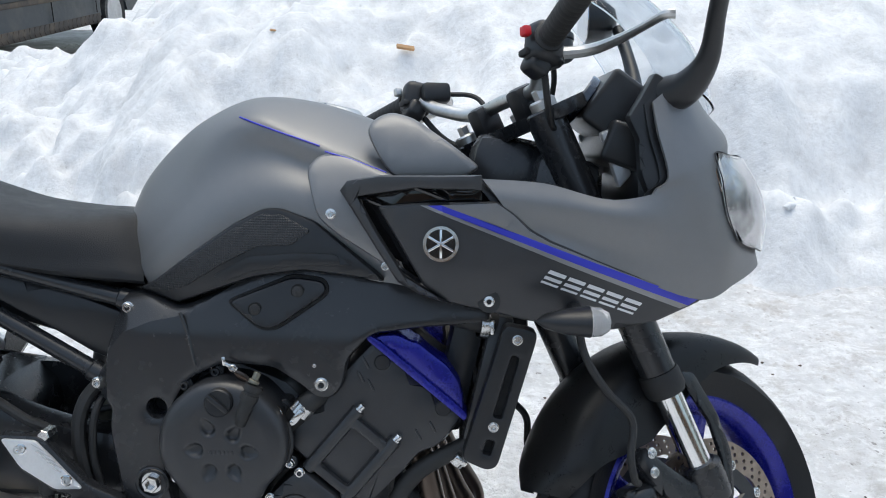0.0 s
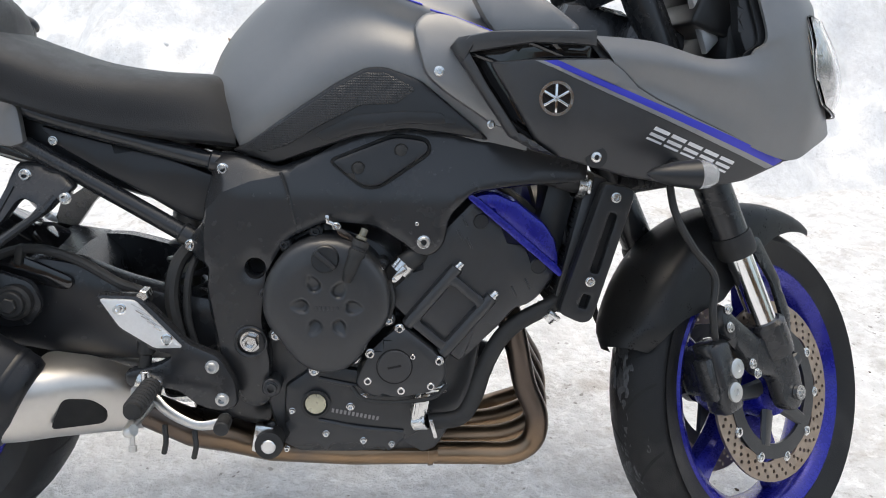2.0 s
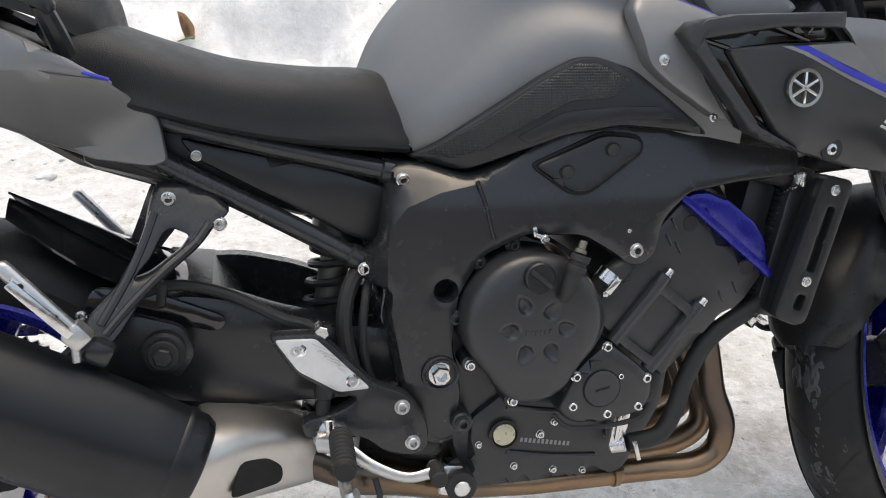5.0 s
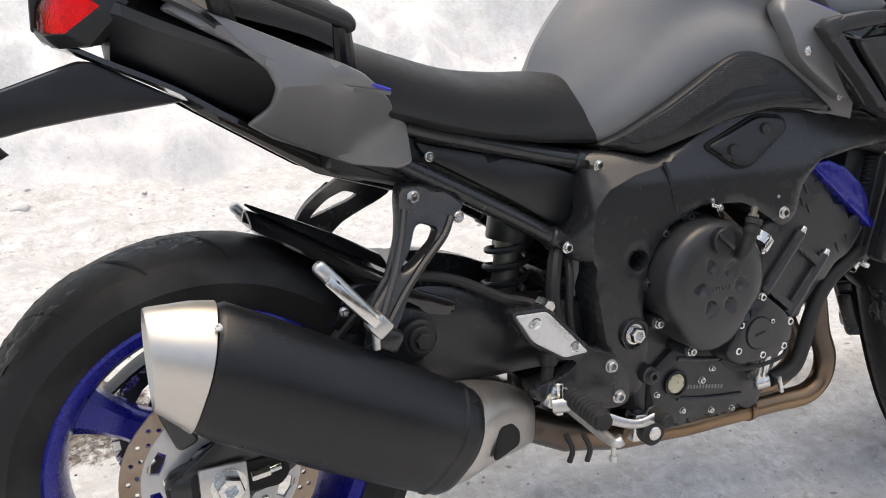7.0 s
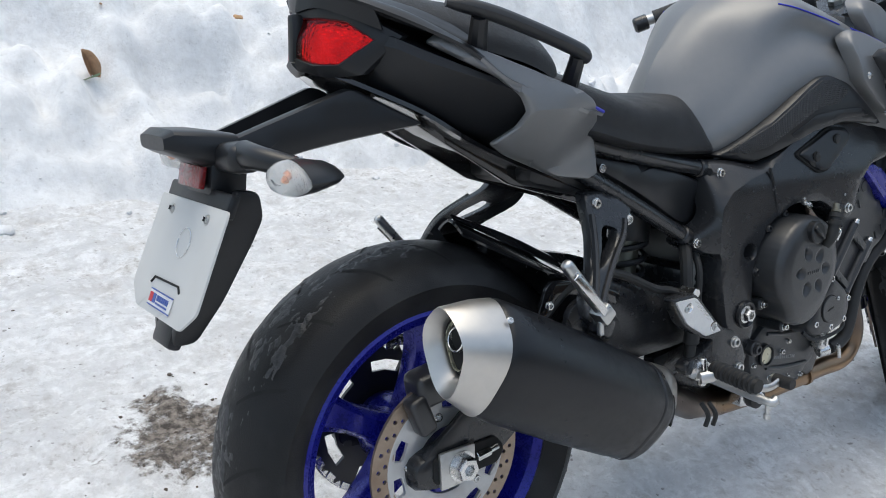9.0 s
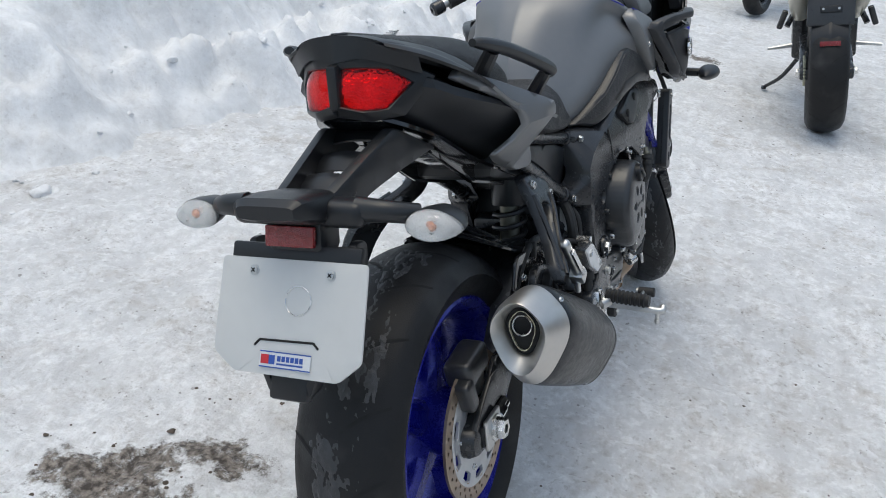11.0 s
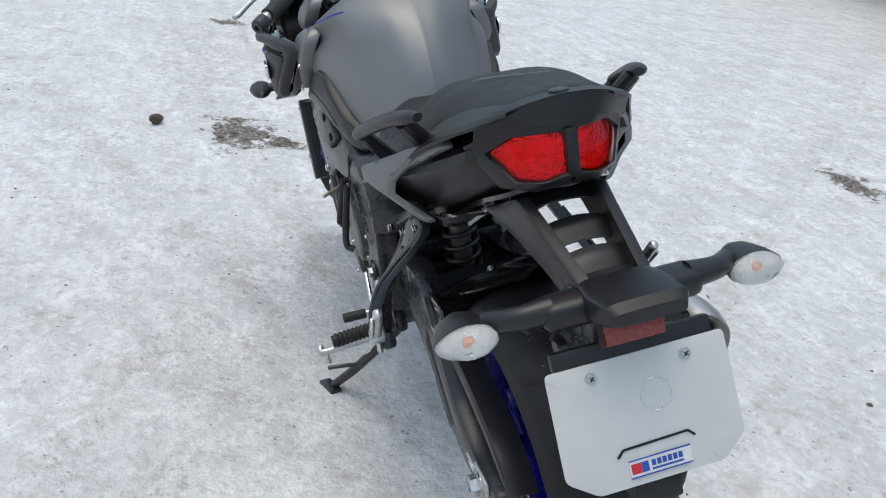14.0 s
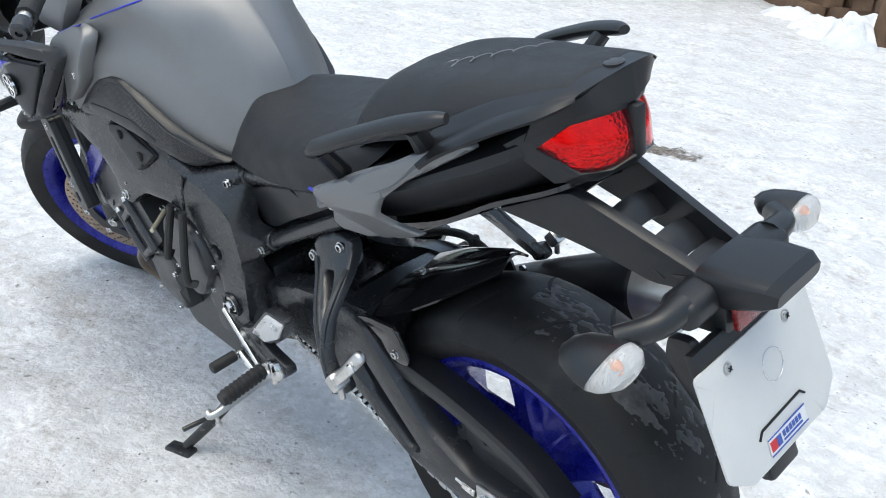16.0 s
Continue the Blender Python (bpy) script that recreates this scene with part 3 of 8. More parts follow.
tagged(part("grit", scatter(300, grit_place, lambda: min(0.009, 0.0016 + rnd.expovariate(650)), 0.5), SOIL), "brown grit and crumbs of soil on the snow", "grit", kind="stuff")
stone = part("stone", moved(clod(0.03), pose(2.86, 0.745, 0.012)), SOIL)
tagged(stone, "small dark stone on the snow", "stone")


def leaf(name, rows, colour, label):
    ob = part(name, skin(rows, 12, 8, 0.0015), colour)
    return tagged(ob, label, "leaf")


LEAF = material("dry_leaf", (0.40, 0.25, 0.15), 0.7, 0, 0.35, 60)
GREENLEAF = material("faded_green_leaf", (0.2, 0.27, 0.16), 0.7, 0, 0.35, 60)
WOOD = material("split_wood", (0.45, 0.27, 0.13), 0.75, 0, 0.3, 40, 0.4, 200)
lz = float(bank_height(np.array(0.18), np.array(2.40)))
leaf("leaf", [[(0.165, 2.40, lz + 0.115), (0.195, 2.385, lz + 0.105), (0.222, 2.385, lz + 0.06), (0.218, 2.385, lz + 0.012)], [(0.168, 2.41, lz + 0.11), (0.185, 2.42, lz + 0.085), (0.196, 2.425, lz + 0.05), (0.198, 2.42, lz + 0.015)],
              [(0.165, 2.415, lz + 0.11), (0.168, 2.41, lz + 0.08), (0.176, 2.40, lz + 0.045), (0.19, 2.395, lz + 0.01)]], LEAF, "curled brown leaf standing on the snow bank")
leaf("leaf", [[(0.222, 2.385, lz + 0.03), (0.20, 2.38, lz + 0.026), (0.17, 2.38, lz + 0.014), (0.132, 2.385, lz + 0.002)], [(0.22, 2.40, lz + 0.012), (0.195, 2.40, lz + 0.012), (0.17, 2.395, lz + 0.006), (0.135, 2.39, lz + 0.0)]], GREENLEAF, "faded green leaf on the snow bank")
for x, y, s, a in ((0.86, 2.62, 0.07, 15), (0.805, 3.03, 0.085, 12), (0.2, 3.0, 0.035, 10), (0.31, 2.65, 0.03, 80)):
    z = float(bank_height(np.array(x), np.array(y)))
    chip = part("wood_chip", block((0, 0, 0), (s, s * 0.3, s * 0.16), (0, 0, 0), s * 0.04), WOOD)
    chip.matrix_world = pose(x, y, z + (0.035 if y > 3.02 else 0.008), 30, 10, a)
    tagged(chip, "splinter of light wood on the snow bank", "wood chip", "wood chips")

# ---- the motorcycle ----
bike = new("motorcycle")
bike.matrix_world = pose(0, 0, 0, -13.3, 0, 0)
bike.empty_display_size = 0.2
tagged(bike, "matt grey half-faired motorcycle with blue wheels on its side stand", "motorcycle")

RAKE, STEERED = 25.0, 34.4
HEAD = Vector((-math.sin(radians(RAKE)), 0, math.cos(radians(RAKE))))
STEER = Matrix.Translation((1.569, 0, 0)) @ Matrix.Rotation(radians(STEERED), 4, HEAD) @ Matrix.Translation((-1.569, 0, 0))
FC, RC = Vector((1.4165, 0, 0.2803)), Vector((0, 0, 0.313))


def lerp_table(x, table):
    for (a, u), (b, v) in zip(table, table[1:]):
        if x <= b:
            f = max(0, (x - a) / (b - a))
            return u + (v - u) * f
    return table[-1][1]


def P(name, bm, mat, parent=None, label="", sharp=35):
    return part(name, bm, mat, parent or bike, label, sharp)


def PS(name, bm, mat, parent=None, label="", sharp=35):
    """A part that turns with the steering."""
    return part(name, moved(bm, STEER), mat, parent or bike, label, sharp)


def tyre_mesh(c, radius, width, bead):
    pr = []
    n = 16
    for i in range(n + 1):
        a = math.pi * i / n
        y = -math.cos(a) * width / 2
        crown = radius - 0.035 * (abs(math.cos(a)) ** 2.2) if abs(y) < width * 0.46 else radius - 0.038
        pr.append((crown, y))
    pr = [(bead, -width * 0.36), (bead + 0.018, -width * 0.44), (bead + 0.045, -width * 0.5)] + [(r, y) for r, y in pr if abs(y) < width * 0.49] + \
         [(bead + 0.045, width * 0.5), (bead + 0.018, width * 0.44), (bead, width * 0.36)]
    pr += [(bead - 0.006, 0.0)]
    return lathe(pr, c, (0, 1, 0), 72, closed=True), pr


def tread_bars(c, radius, width, count, seed):
    """Slanting tread grooves as thin wedges lying in the tyre's crown, their shade painted near-black."""
    rnd = random.Random(seed)
    bms = []
    for i in range(count):
        for sg in (-1, 1):
            a0 = 2 * math.pi * (i + (0.5 if sg > 0 else 0)) / count
            rows = []
            for k in range(6):
                f = k / 5
                y = sg * width * (0.06 + 0.36 * f)
                a = a0 + 0.20 * f - 0.05 * f * f
                r = radius - 0.035 * (abs(y) / (width / 2)) ** 2.2 + 0.0006
                wd = 0.0036 * (1 - 0.7 * abs(f - 0.4))
                rows.append([c + Vector((math.sin(a + s * wd / r) * r, y, math.cos(a + s * wd / r) * r)) for s in (-1, 1)])
            b, _ = grid_mesh(rows)
            bms.append(b)
    return joined(*bms)


def crust_mesh(c, radius, width, a0, a1, bias, fade):
    """Packed snow left on a tyre's crown, sunk into the rubber where it has worn off."""
    bm = bmesh.new()
    na, ny = int(110 * (a1 - a0)), 34
    half = width * 0.3
    cells = []
    for i in range(na + 1):
        a = a0 + (a1 - a0) * i / na
        line = []
        for j in range(ny + 1):
            y = -half + 2 * half * j / ny
            q = Vector((a * 3.2, y * 26, 1.7))
            v = noise.noise(q) + 0.7 * noise.noise(q * 2.7) + 0.7 * noise.noise(q * 6.1) + 0.4 * noise.noise(q * 14) - 0.9 * (y / half) ** 2 + bias - fade * max(0.0, -a - 1.0)
            r = radius - 0.035 * (abs(y) / (width / 2)) ** 2.2 + 0.0032 * max(-1, min(0.6, v)) + 0.0014 * noise.noise(q * 16)
            line.append(bm.verts.new(c + Vector((math.sin(a) * r, y, math.cos(a) * r))))
        cells.append(line)
    for i in range(na):
        for j in range(ny):
            bm.faces.new((cells[i][j], cells[i][j + 1], cells[i + 1][j + 1], cells[i + 1][j])).smooth = True
    return bm


def rim_mesh(c, r, width):
    w = width / 2
    pr = [(r + 0.010, -w), (r + 0.004, -w - 0.004), (r - 0.010, -w + 0.004), (r - 0.022, -w * 0.55), (r - 0.026, 0), (r - 0.022, w * 0.55), (r - 0.010, w - 0.004),
          (r + 0.004, w + 0.004), (r + 0.010, w), (r + 0.002, w * 0.7), (r - 0.008, 0), (r + 0.002, -w * 0.7)]
    return lathe(pr, c, (0, 1, 0), 72, closed=True)


def spoke_mesh(c, ang, r0, r1, wide, deep, turn):
    rings = []
    for k in range(7):
        f = k / 6
        r = r0 + (r1 - r0) * f
        a = ang + turn * math.sin(f * 1.4)
        w = wide * (1.0 - 0.35 * math.sin(f * math.pi)) * (1 + 0.35 * f ** 4)
        d = deep * (1 - 0.3 * f)
        t = Vector((math.cos(a), 0, -math.sin(a)))
        o = c + Vector((math.sin(a) * r, 0, math.cos(a) * r))
        rings.append([o + t * (w / 2 * cx) + Vector((0, d / 2 * cy, 0)) for cx, cy in ((-1, -.6), (-.6, -1), (.6, -1), (1, -.6), (1, .6), (.6, 1), (-.6, 1), (-1, .6))])
    return loft(rings)


def disc_mesh(c, r1, r0, y, thick, holes, rows):
    """A drilled brake disc: an annulus with real holes."""
    from mathutils.geometry import delaunay_2d_cdt
    loops = [[(r1 * math.cos(2 * math.pi * i / 64), r1 * math.sin(2 * math.pi * i / 64)) for i in range(64)],
             [((r0 + 0.004 * math.cos(10 * 2 * math.pi * i / 60)) * math.cos(2 * math.pi * i / 60), (r0 + 0.004 * math.cos(10 * 2 * math.pi * i / 60)) * math.sin(2 * math.pi * i / 60)) for i in range(60)]]
    for k in range(holes):
        for q, fr in enumerate(rows):
            a = 2 * math.pi * (k + 0.33 * q) / holes
            rr = r0 + (r1 - r0) * fr
            loops.append([(rr * math.cos(a) + 0.0036 * math.cos(t * math.pi / 3), rr * math.sin(a) + 0.0036 * math.sin(t * math.pi / 3)) for t in range(6)])
    pts, edges = [], []
    for l in loops:
        s = len(pts)
        pts += l
        edges += [(s + i, s + (i + 1) % len(l)) for i in range(len(l))]
    res = delaunay_2d_cdt([Vector(p) for p in pts], edges, [], 0, 1e-7)
    bm = bmesh.new()
    A = [bm.verts.new((c.x + p.x, y - thick / 2, c.z + p.y)) for p in res[0]]
    B = [bm.verts.new((c.x + p.x, y + thick / 2, c.z + p.y)) for p in res[0]]
    seen = {}
    drilled = [(sum(p[0] for p in l) / 6, sum(p[1] for p in l) / 6) for l in loops[2:]]
    for tri in res[2]:
        mx, my = sum(res[0][i].x for i in tri) / 3, sum(res[0][i].y for i in tri) / 3
        if len(tri) < 3 or not inside((mx, my), loops[0]) or inside((mx, my), loops[1]) or any(math.hypot(mx - a, my - b) < 0.0028 for a, b in drilled):
            continue
        bm.faces.new([A[i] for i in tri])
        bm.faces.new([B[i] for i in reversed(tri)])
        for i in range(len(tri)):
            e = tuple(sorted((tri[i], tri[(i + 1) % len(tri)])))
            seen[e] = seen.get(e, 0) + 1
    for (a, b), k in seen.items():
        if k == 1:
            bm.faces.new([A[a], A[b], B[b], B[a]])
    return bm


# rear wheel
rw = P("rear_wheel", rim_mesh(RC, 0.210, 0.142), BLUE, None, "metallic blue cast rim")
tb, _ = tyre_mesh(RC, 0.307, 0.184, 0.212)
part("tyre", tb, RUBBER, rw, "worn black tyre with packed snow")
tagged(part("tread", tread_bars(RC, 0.307, 0.184, 17, 3), HOLESHADE, rw), kind="stuff")
tagged(part("packed_snow", crust_mesh(RC, 0.307, 0.184, -2.3, 0.05, 0.04, 0.5), ICYDIRT, rw, "thin grey crust of packed snow"), kind="stuff")
for i in range(5):
    part("spoke", spoke_mesh(RC, -1.03 + i * 2 * math.pi / 5, 0.045, 0.2, 0.062, 0.07, 0.0), BLUE, rw)
part("hub", lathe([(0.02, -0.075), (0.05, -0.075), (0.06, -0.05), (0.055, 0), (0.06, 0.05), (0.05, 0.08), (0.02, 0.08)], RC, (0, 1, 0), 32), BLUE, rw)
part("brake_disc", disc_mesh(RC, 0.130, 0.100, -0.098, 0.005, 30, (0.28, 0.62)), DISC, rw)
pts5 = [(0.104 * math.cos(2 * math.pi * i / 60), 0.104 * math.sin(2 * math.pi * i / 60)) for i in range(60)]
cut = []
for k in range(10):
    a = 2 * math.pi * k / 10 + 0.2
    cut.append([(RC.x + 0.087 * math.cos(a + s) * q, RC.z + 0.087 * math.sin(a + s) * q) for s, q in ((-0.17, 0.93), (0.0, 0.9), (0.17, 0.93), (0.17, 1.07), (0.0, 1.1), (-0.17, 1.07))])
hubhole = [(RC.x + 0.052 * math.cos(2 * math.pi * i / 28), RC.z + 0.052 * math.sin(2 * math.pi * i / 28)) for i in range(28)]
part("disc_carrier", plate([(RC.x + p[0], RC.z + p[1]) for p in pts5], 0.101, 0.006, 0.001, 0.03, -1, [hubhole] + cut), CARRIER, rw, "silver disc carrier")
for k in range(5):
    a = 2 * math.pi * k / 5 + 0.5
    part("bolt", bolt((RC.x + 0.07 * math.cos(a), -0.1, RC.z + 0.07 * math.sin(a)), -1, 0.007), STEEL, rw)
teeth = []
for i in range(92):
    a = 2 * math.pi * i / 92
    q = 0.118 + (0.005 if i % 2 else -0.004)
    teeth.append((RC.x + q * math.cos(a), RC.z + q * math.sin(a)))
slots = []
for k in range(6):
    a = 2 * math.pi * k / 6 + 0.3
    slots.append([(RC.x + q * math.cos(a + s), RC.z + q * math.sin(a + s)) for s, q in ((-0.3, 0.082), (0, 0.082), (0.3, 0.082), (0.3, 0.1), (0, 0.1), (-0.3, 0.1))])
part("sprocket", plate(teeth, 0.096, 0.007, 0.001, 0.04, 1, slots), ENGINE, rw)
# front wheel
fw = PS("front_wheel", rim_mesh(FC, 0.210, 0.092), BLUE, None, "metallic blue cast rim")
tb, _ = tyre_mesh(FC, 0.291, 0.12, 0.212)
part("tyre", moved(tb, STEER), RUBBER, fw, "black tyre with slanted grooves")
tagged(part("tread", moved(tread_bars(FC, 0.291, 0.12, 16, 4), STEER), HOLESHADE, fw), kind="stuff")
tagged(part("packed_snow", moved(crust_mesh(FC, 0.291, 0.12, -2.9, 2.6, -0.2, 0.0), STEER), ICYDIRT, fw, "patches of packed snow"), kind="stuff")
for i in range(5):
    part("spoke", moved(spoke_mesh(FC, 0.2 + i * 2 * math.pi / 5, 0.04, 0.2, 0.05, 0.05, 0.0), STEER), BLUE, fw)
part("hub", moved(lathe([(0.018, -0.07), (0.04, -0.07), (0.048, -0.05), (0.04, 0), (0.048, 0.05), (0.04, 0.07), (0.018, 0.07)], FC, (0, 1, 0), 32), STEER), BLUE, fw)
for sg in (-1, 1):
    part("brake_disc", moved(disc_mesh(FC, 0.1505, 0.116, sg * 0.064, 0.005, 36, (0.25, 0.5, 0.75)), STEER), DISC, fw)
    part("disc_carrier", moved(lathe([(0.088, 0), (0.113, 0), (0.113, 0.006), (0.088, 0.006)], FC + Vector((0, sg * 0.062, 0)), (0, sg, 0), 48, True), STEER), ENGINE, fw, "black disc carrier")
    for k in range(5):
        a = 2 * math.pi * k / 5 + 0.4
        part("disc_arm", moved(tube([(FC.x + 0.035 * math.cos(a), sg * 0.064, FC.z + 0.035 * math.sin(a)), (FC.x + 0.092 * math.cos(a + 0.18), sg * 0.066, FC.z + 0.092 * math.sin(a + 0.18))], [0.016, 0.012], 8, 12, True, 0.5), STEER), ENGINE, fw)
        for d in (0.0, 0.63):
            part("bobbin", moved(joined(bolt((FC.x + 0.114 * math.cos(a + 0.1 + d), sg * 0.067, FC.z + 0.114 * math.sin(a + 0.1 + d)), sg, 0.0095, 0.004)), STEER), STEEL, fw)

# forks
for sg in (-1, 1):
    foot = Vector((FC.x, sg * 0.098, FC.z))
    at = lambda d, x=0.0: foot + HEAD * d + Vector((x, 0, 0))
    leg = PS("fork_leg", lathe([(0, 0.075), (0.031, 0.075), (0.033, 0.09), (0.033, 0.13), (0.026, 0.135), (0, 0.135)], foot, HEAD, 24), FRAME, None, "black fork foot")
    # bracket with the axle clamp
    low = [(FC.x - 0.03, FC.z - 0.02), (FC.x - 0.012, FC.z - 0.03), (FC.x + 0.012, FC.z - 0.028), (FC.x + 0.024, FC.z - 0.004), (FC.x + 0.016, FC.z + 0.04), (FC.x - 0.005, FC.z + 0.095),
           (FC.x - 0.03, FC.z + 0.115), (FC.x - 0.08, FC.z + 0.095), (FC.x - 0.14, FC.z + 0.135), (FC.x - 0.168, FC.z + 0.158), (FC.x - 0.176, FC.z + 0.135), (FC.x - 0.165, FC.z + 0.105), (FC.x - 0.115, FC.z + 0.06), (FC.x - 0.085, FC.z + 0.035), (FC.x - 0.05, FC.z + 0.03)]
    part("axle_bracket", moved(plate(rounded(low, 0.012), 0.111, 0.024, 0.008, 0.02, sg), STEER), FRAME, leg)
    part("axle_nut", moved(joined(lathe([(0.007, 0), (0.0125, 0), (0.0125, 0.007), (0.007, 0.007), (0.006, 0.002), (0, 0.002)], (FC.x, sg * 0.112, FC.z), (0, sg, 0), 20)), STEER), STEEL, leg)
    part("chrome_tube", moved(rod(at(0.11), at(0.30), 0.0215, n=28, chamfer=0.001), STEER), CHROME, leg, "chrome inner tube")
    part("dust_seal", moved(lathe([(0.02, 0.255), (0.029, 0.255), (0.032, 0.262), (0.032, 0.285), (0.03, 0.292), (0.026, 0.292)], foot, HEAD, 28), STEER), HOSE, leg)
    part("outer_tube", moved(rod(at(0.29), at(0.72), 0.0285, n=28, chamfer=0.003), STEER), FRAME, leg, "black upper fork tube")
    cal = part("brake_caliper", moved(joined(block((FC.x - 0.160, sg * 0.084, FC.z + 0.042), (0.048, 0.044, 0.118), (0, -14, 0), 0.012, 3),
                                             block((FC.x - 0.165, sg * 0.06, FC.z + 0.05), (0.045, 0.07, 0.075), (0, -14, 0), 0.012, 3),
                                             block((FC.x - 0.178, sg * 0.082, FC.z + 0.085), (0.04, 0.036, 0.03), (0, -14, 0), 0.008, 3), block((FC.x - 0.19, sg * 0.085, FC.z + 0.04), (0.02, 0.03, 0.07), (0, -14, 0), 0.006, 2)), STEER), FRAME, leg, "black four-piston brake caliper")
    for dz in (0.018, 0.054):
        part("piston_cap", moved(lathe([(0, 0), (0.0155, 0), (0.0155, 0.004), (0.0135, 0.005), (0.006, 0.005), (0.005, 0.003), (0, 0.003)], (FC.x - 0.157 + dz * 0.22, sg * 0.1055, FC.z + dz), (0, sg, 0), 20), STEER), ALU, cal)
    for dx, dz in ((-0.102, 0.042), (-0.16, 0.119), (-0.162, 0.147), (-0.112, 0.058)):
        part("bolt", moved(bolt((FC.x + dx, sg * 0.112, FC.z + dz), sg, 0.0085, 0.006), STEER), STEEL, leg)
fend = []
for k in range(22):
    deg = -72 + 102 * k / 21
    a = radians(deg)
    wd = lerp_table(deg, ((-72, 0.04), (-69, 0.058), (-63, 0.07), (-40, 0.077), (0, 0.075), (20, 0.068), (28, 0.060), (32, 0.050)))
    drop = lerp_table(deg, ((-72, 0.0), (-66, 0.006), (-60, 0.02), (-52, 0.05), (-40, 0.078), (-20, 0.075), (-8, 0.052), (5, 0.026), (18, 0.010), (30, 0.006)))
    crown = lerp_table(deg, ((-72, 0.042), (2, 0.042), (18, 0.034), (30, 0.020)))
    ring = []
    for q in range(17):
        u = -1 + q / 8
        v = min(1.0, abs(u) / 0.66)
        down = 0.0 if abs(u) < 0.66 else (abs(u) - 0.66) / 0.34
        rr = 0.324 - crown * v ** 2.2 - drop * down
        ring.append(FC + Vector((math.sin(a) * rr, math.copysign(wd * (math.sin(v * math.pi / 2) ** 0.9 + 0.02 * down), u), math.cos(a) * rr)))
    fend.append(cr(ring, 26))
fb, _ = grid_mesh([cr(list(c), 44) for c in zip(*fend)])
bmesh.ops.solidify(fb, geom=fb.verts[:] + fb.edges[:] + fb.faces[:], thickness=0.004)
PS("front_fender", fb, FENDGREY, None, "matt graphite front mudguard")
for sg in (-1, 1):
    PS("fender_stay", plate(rounded([(FC.x + p, FC.z + q) for p, q in ((-0.075, 0.262), (-0.045, 0.258), (0.0, 0.19), (0.022, 0.13), (0.02, 0.06), (0.005, 0.06), (0.0, 0.12), (-0.02, 0.18), (-0.065, 0.24))], 0.008), 0.096, 0.007, 0.003, 0.02, sg), FRAME)
    PS("brake_hose", tube([(1.135, sg * 0.115, 0.72), (1.127, sg * 0.125, 0.65), (1.128, sg * 0.13, 0.58), (1.16, sg * 0.132, 0.525), (1.206, sg * 0.13, 0.48), (1.203, sg * 0.125, 0.43), (1.215, sg * 0.115, 0.395), (1.235, sg * 0.10, 0.385)], 0.0058, 10), HOSE, None, "black front brake hose")
# fork yokes and steering
yoke = PS("lower_yoke", block((1.272, 0, 0.66), (0.09, 0.27, 0.04), (0, -RAKE, 0), 0.014), FRAME)
top = PS("upper_yoke", plate(rounded([(-0.05, -0.14), (0.02, -0.14), (0.045, -0.05), (0.045, 0.05), (0.02, 0.14), (-0.05, 0.14), (-0.075, 0.05), (-0.075, -0.05)], 0.03), 0.0, 0.022, 0.005, 0.03, -1), FRAME)
top.data.transform(STEER.inverted())
top.data.transform(STEER @ Matrix.Translation((1.157, 0, 0.93)) @ Matrix.Rotation(radians(-RAKE), 4, "Y") @ Matrix.Rotation(radians(90), 4, "X"))
for sg in (-1, 1):
    PS("fork_cap", joined(rod(Vector((FC.x, sg * 0.104, FC.z)) + HEAD * 0.71, Vector((FC.x, sg * 0.104, FC.z)) + HEAD * 0.735, 0.02, n=24), rod(Vector((FC.x, sg * 0.104, FC.z)) + HEAD * 0.73, Vector((FC.x, sg * 0.104, FC.z)) + HEAD * 0.75, 0.01, n=6)), ALU, top, "grey fork cap")
    PS("bar_clamp", block((1.115, sg * 0.055, 0.955), (0.045, 0.034, 0.055), (0, -RAKE, 0), 0.01), PLASTIC, top)
PS("stem_nut", rod(Vector((1.15, 0, 0.94)), Vector((1.15, 0, 0.94)) + HEAD * 0.022, 0.017, n=6), ALU, top)
PS("key_barrel", rod(Vector((1.195, 0, 0.95)), Vector((1.195, 0, 0.95)) + HEAD * 0.03, 0.016, n=20), REDBIT, top)
bar = PS("handlebar", tube([(1.035, 0.375, 1.015), (1.07, 0.22, 1.03), (1.085, 0.15, 1.0), (1.11, 0.085, 0.975), (1.113, 0, 0.973), (1.108, -0.085, 0.965), (1.08, -0.14, 0.975), (1.052, -0.20, 0.997), (1.005, -0.345, 1.01)], 0.0115, 14, 64), ALU, None, "grey tube handlebar")
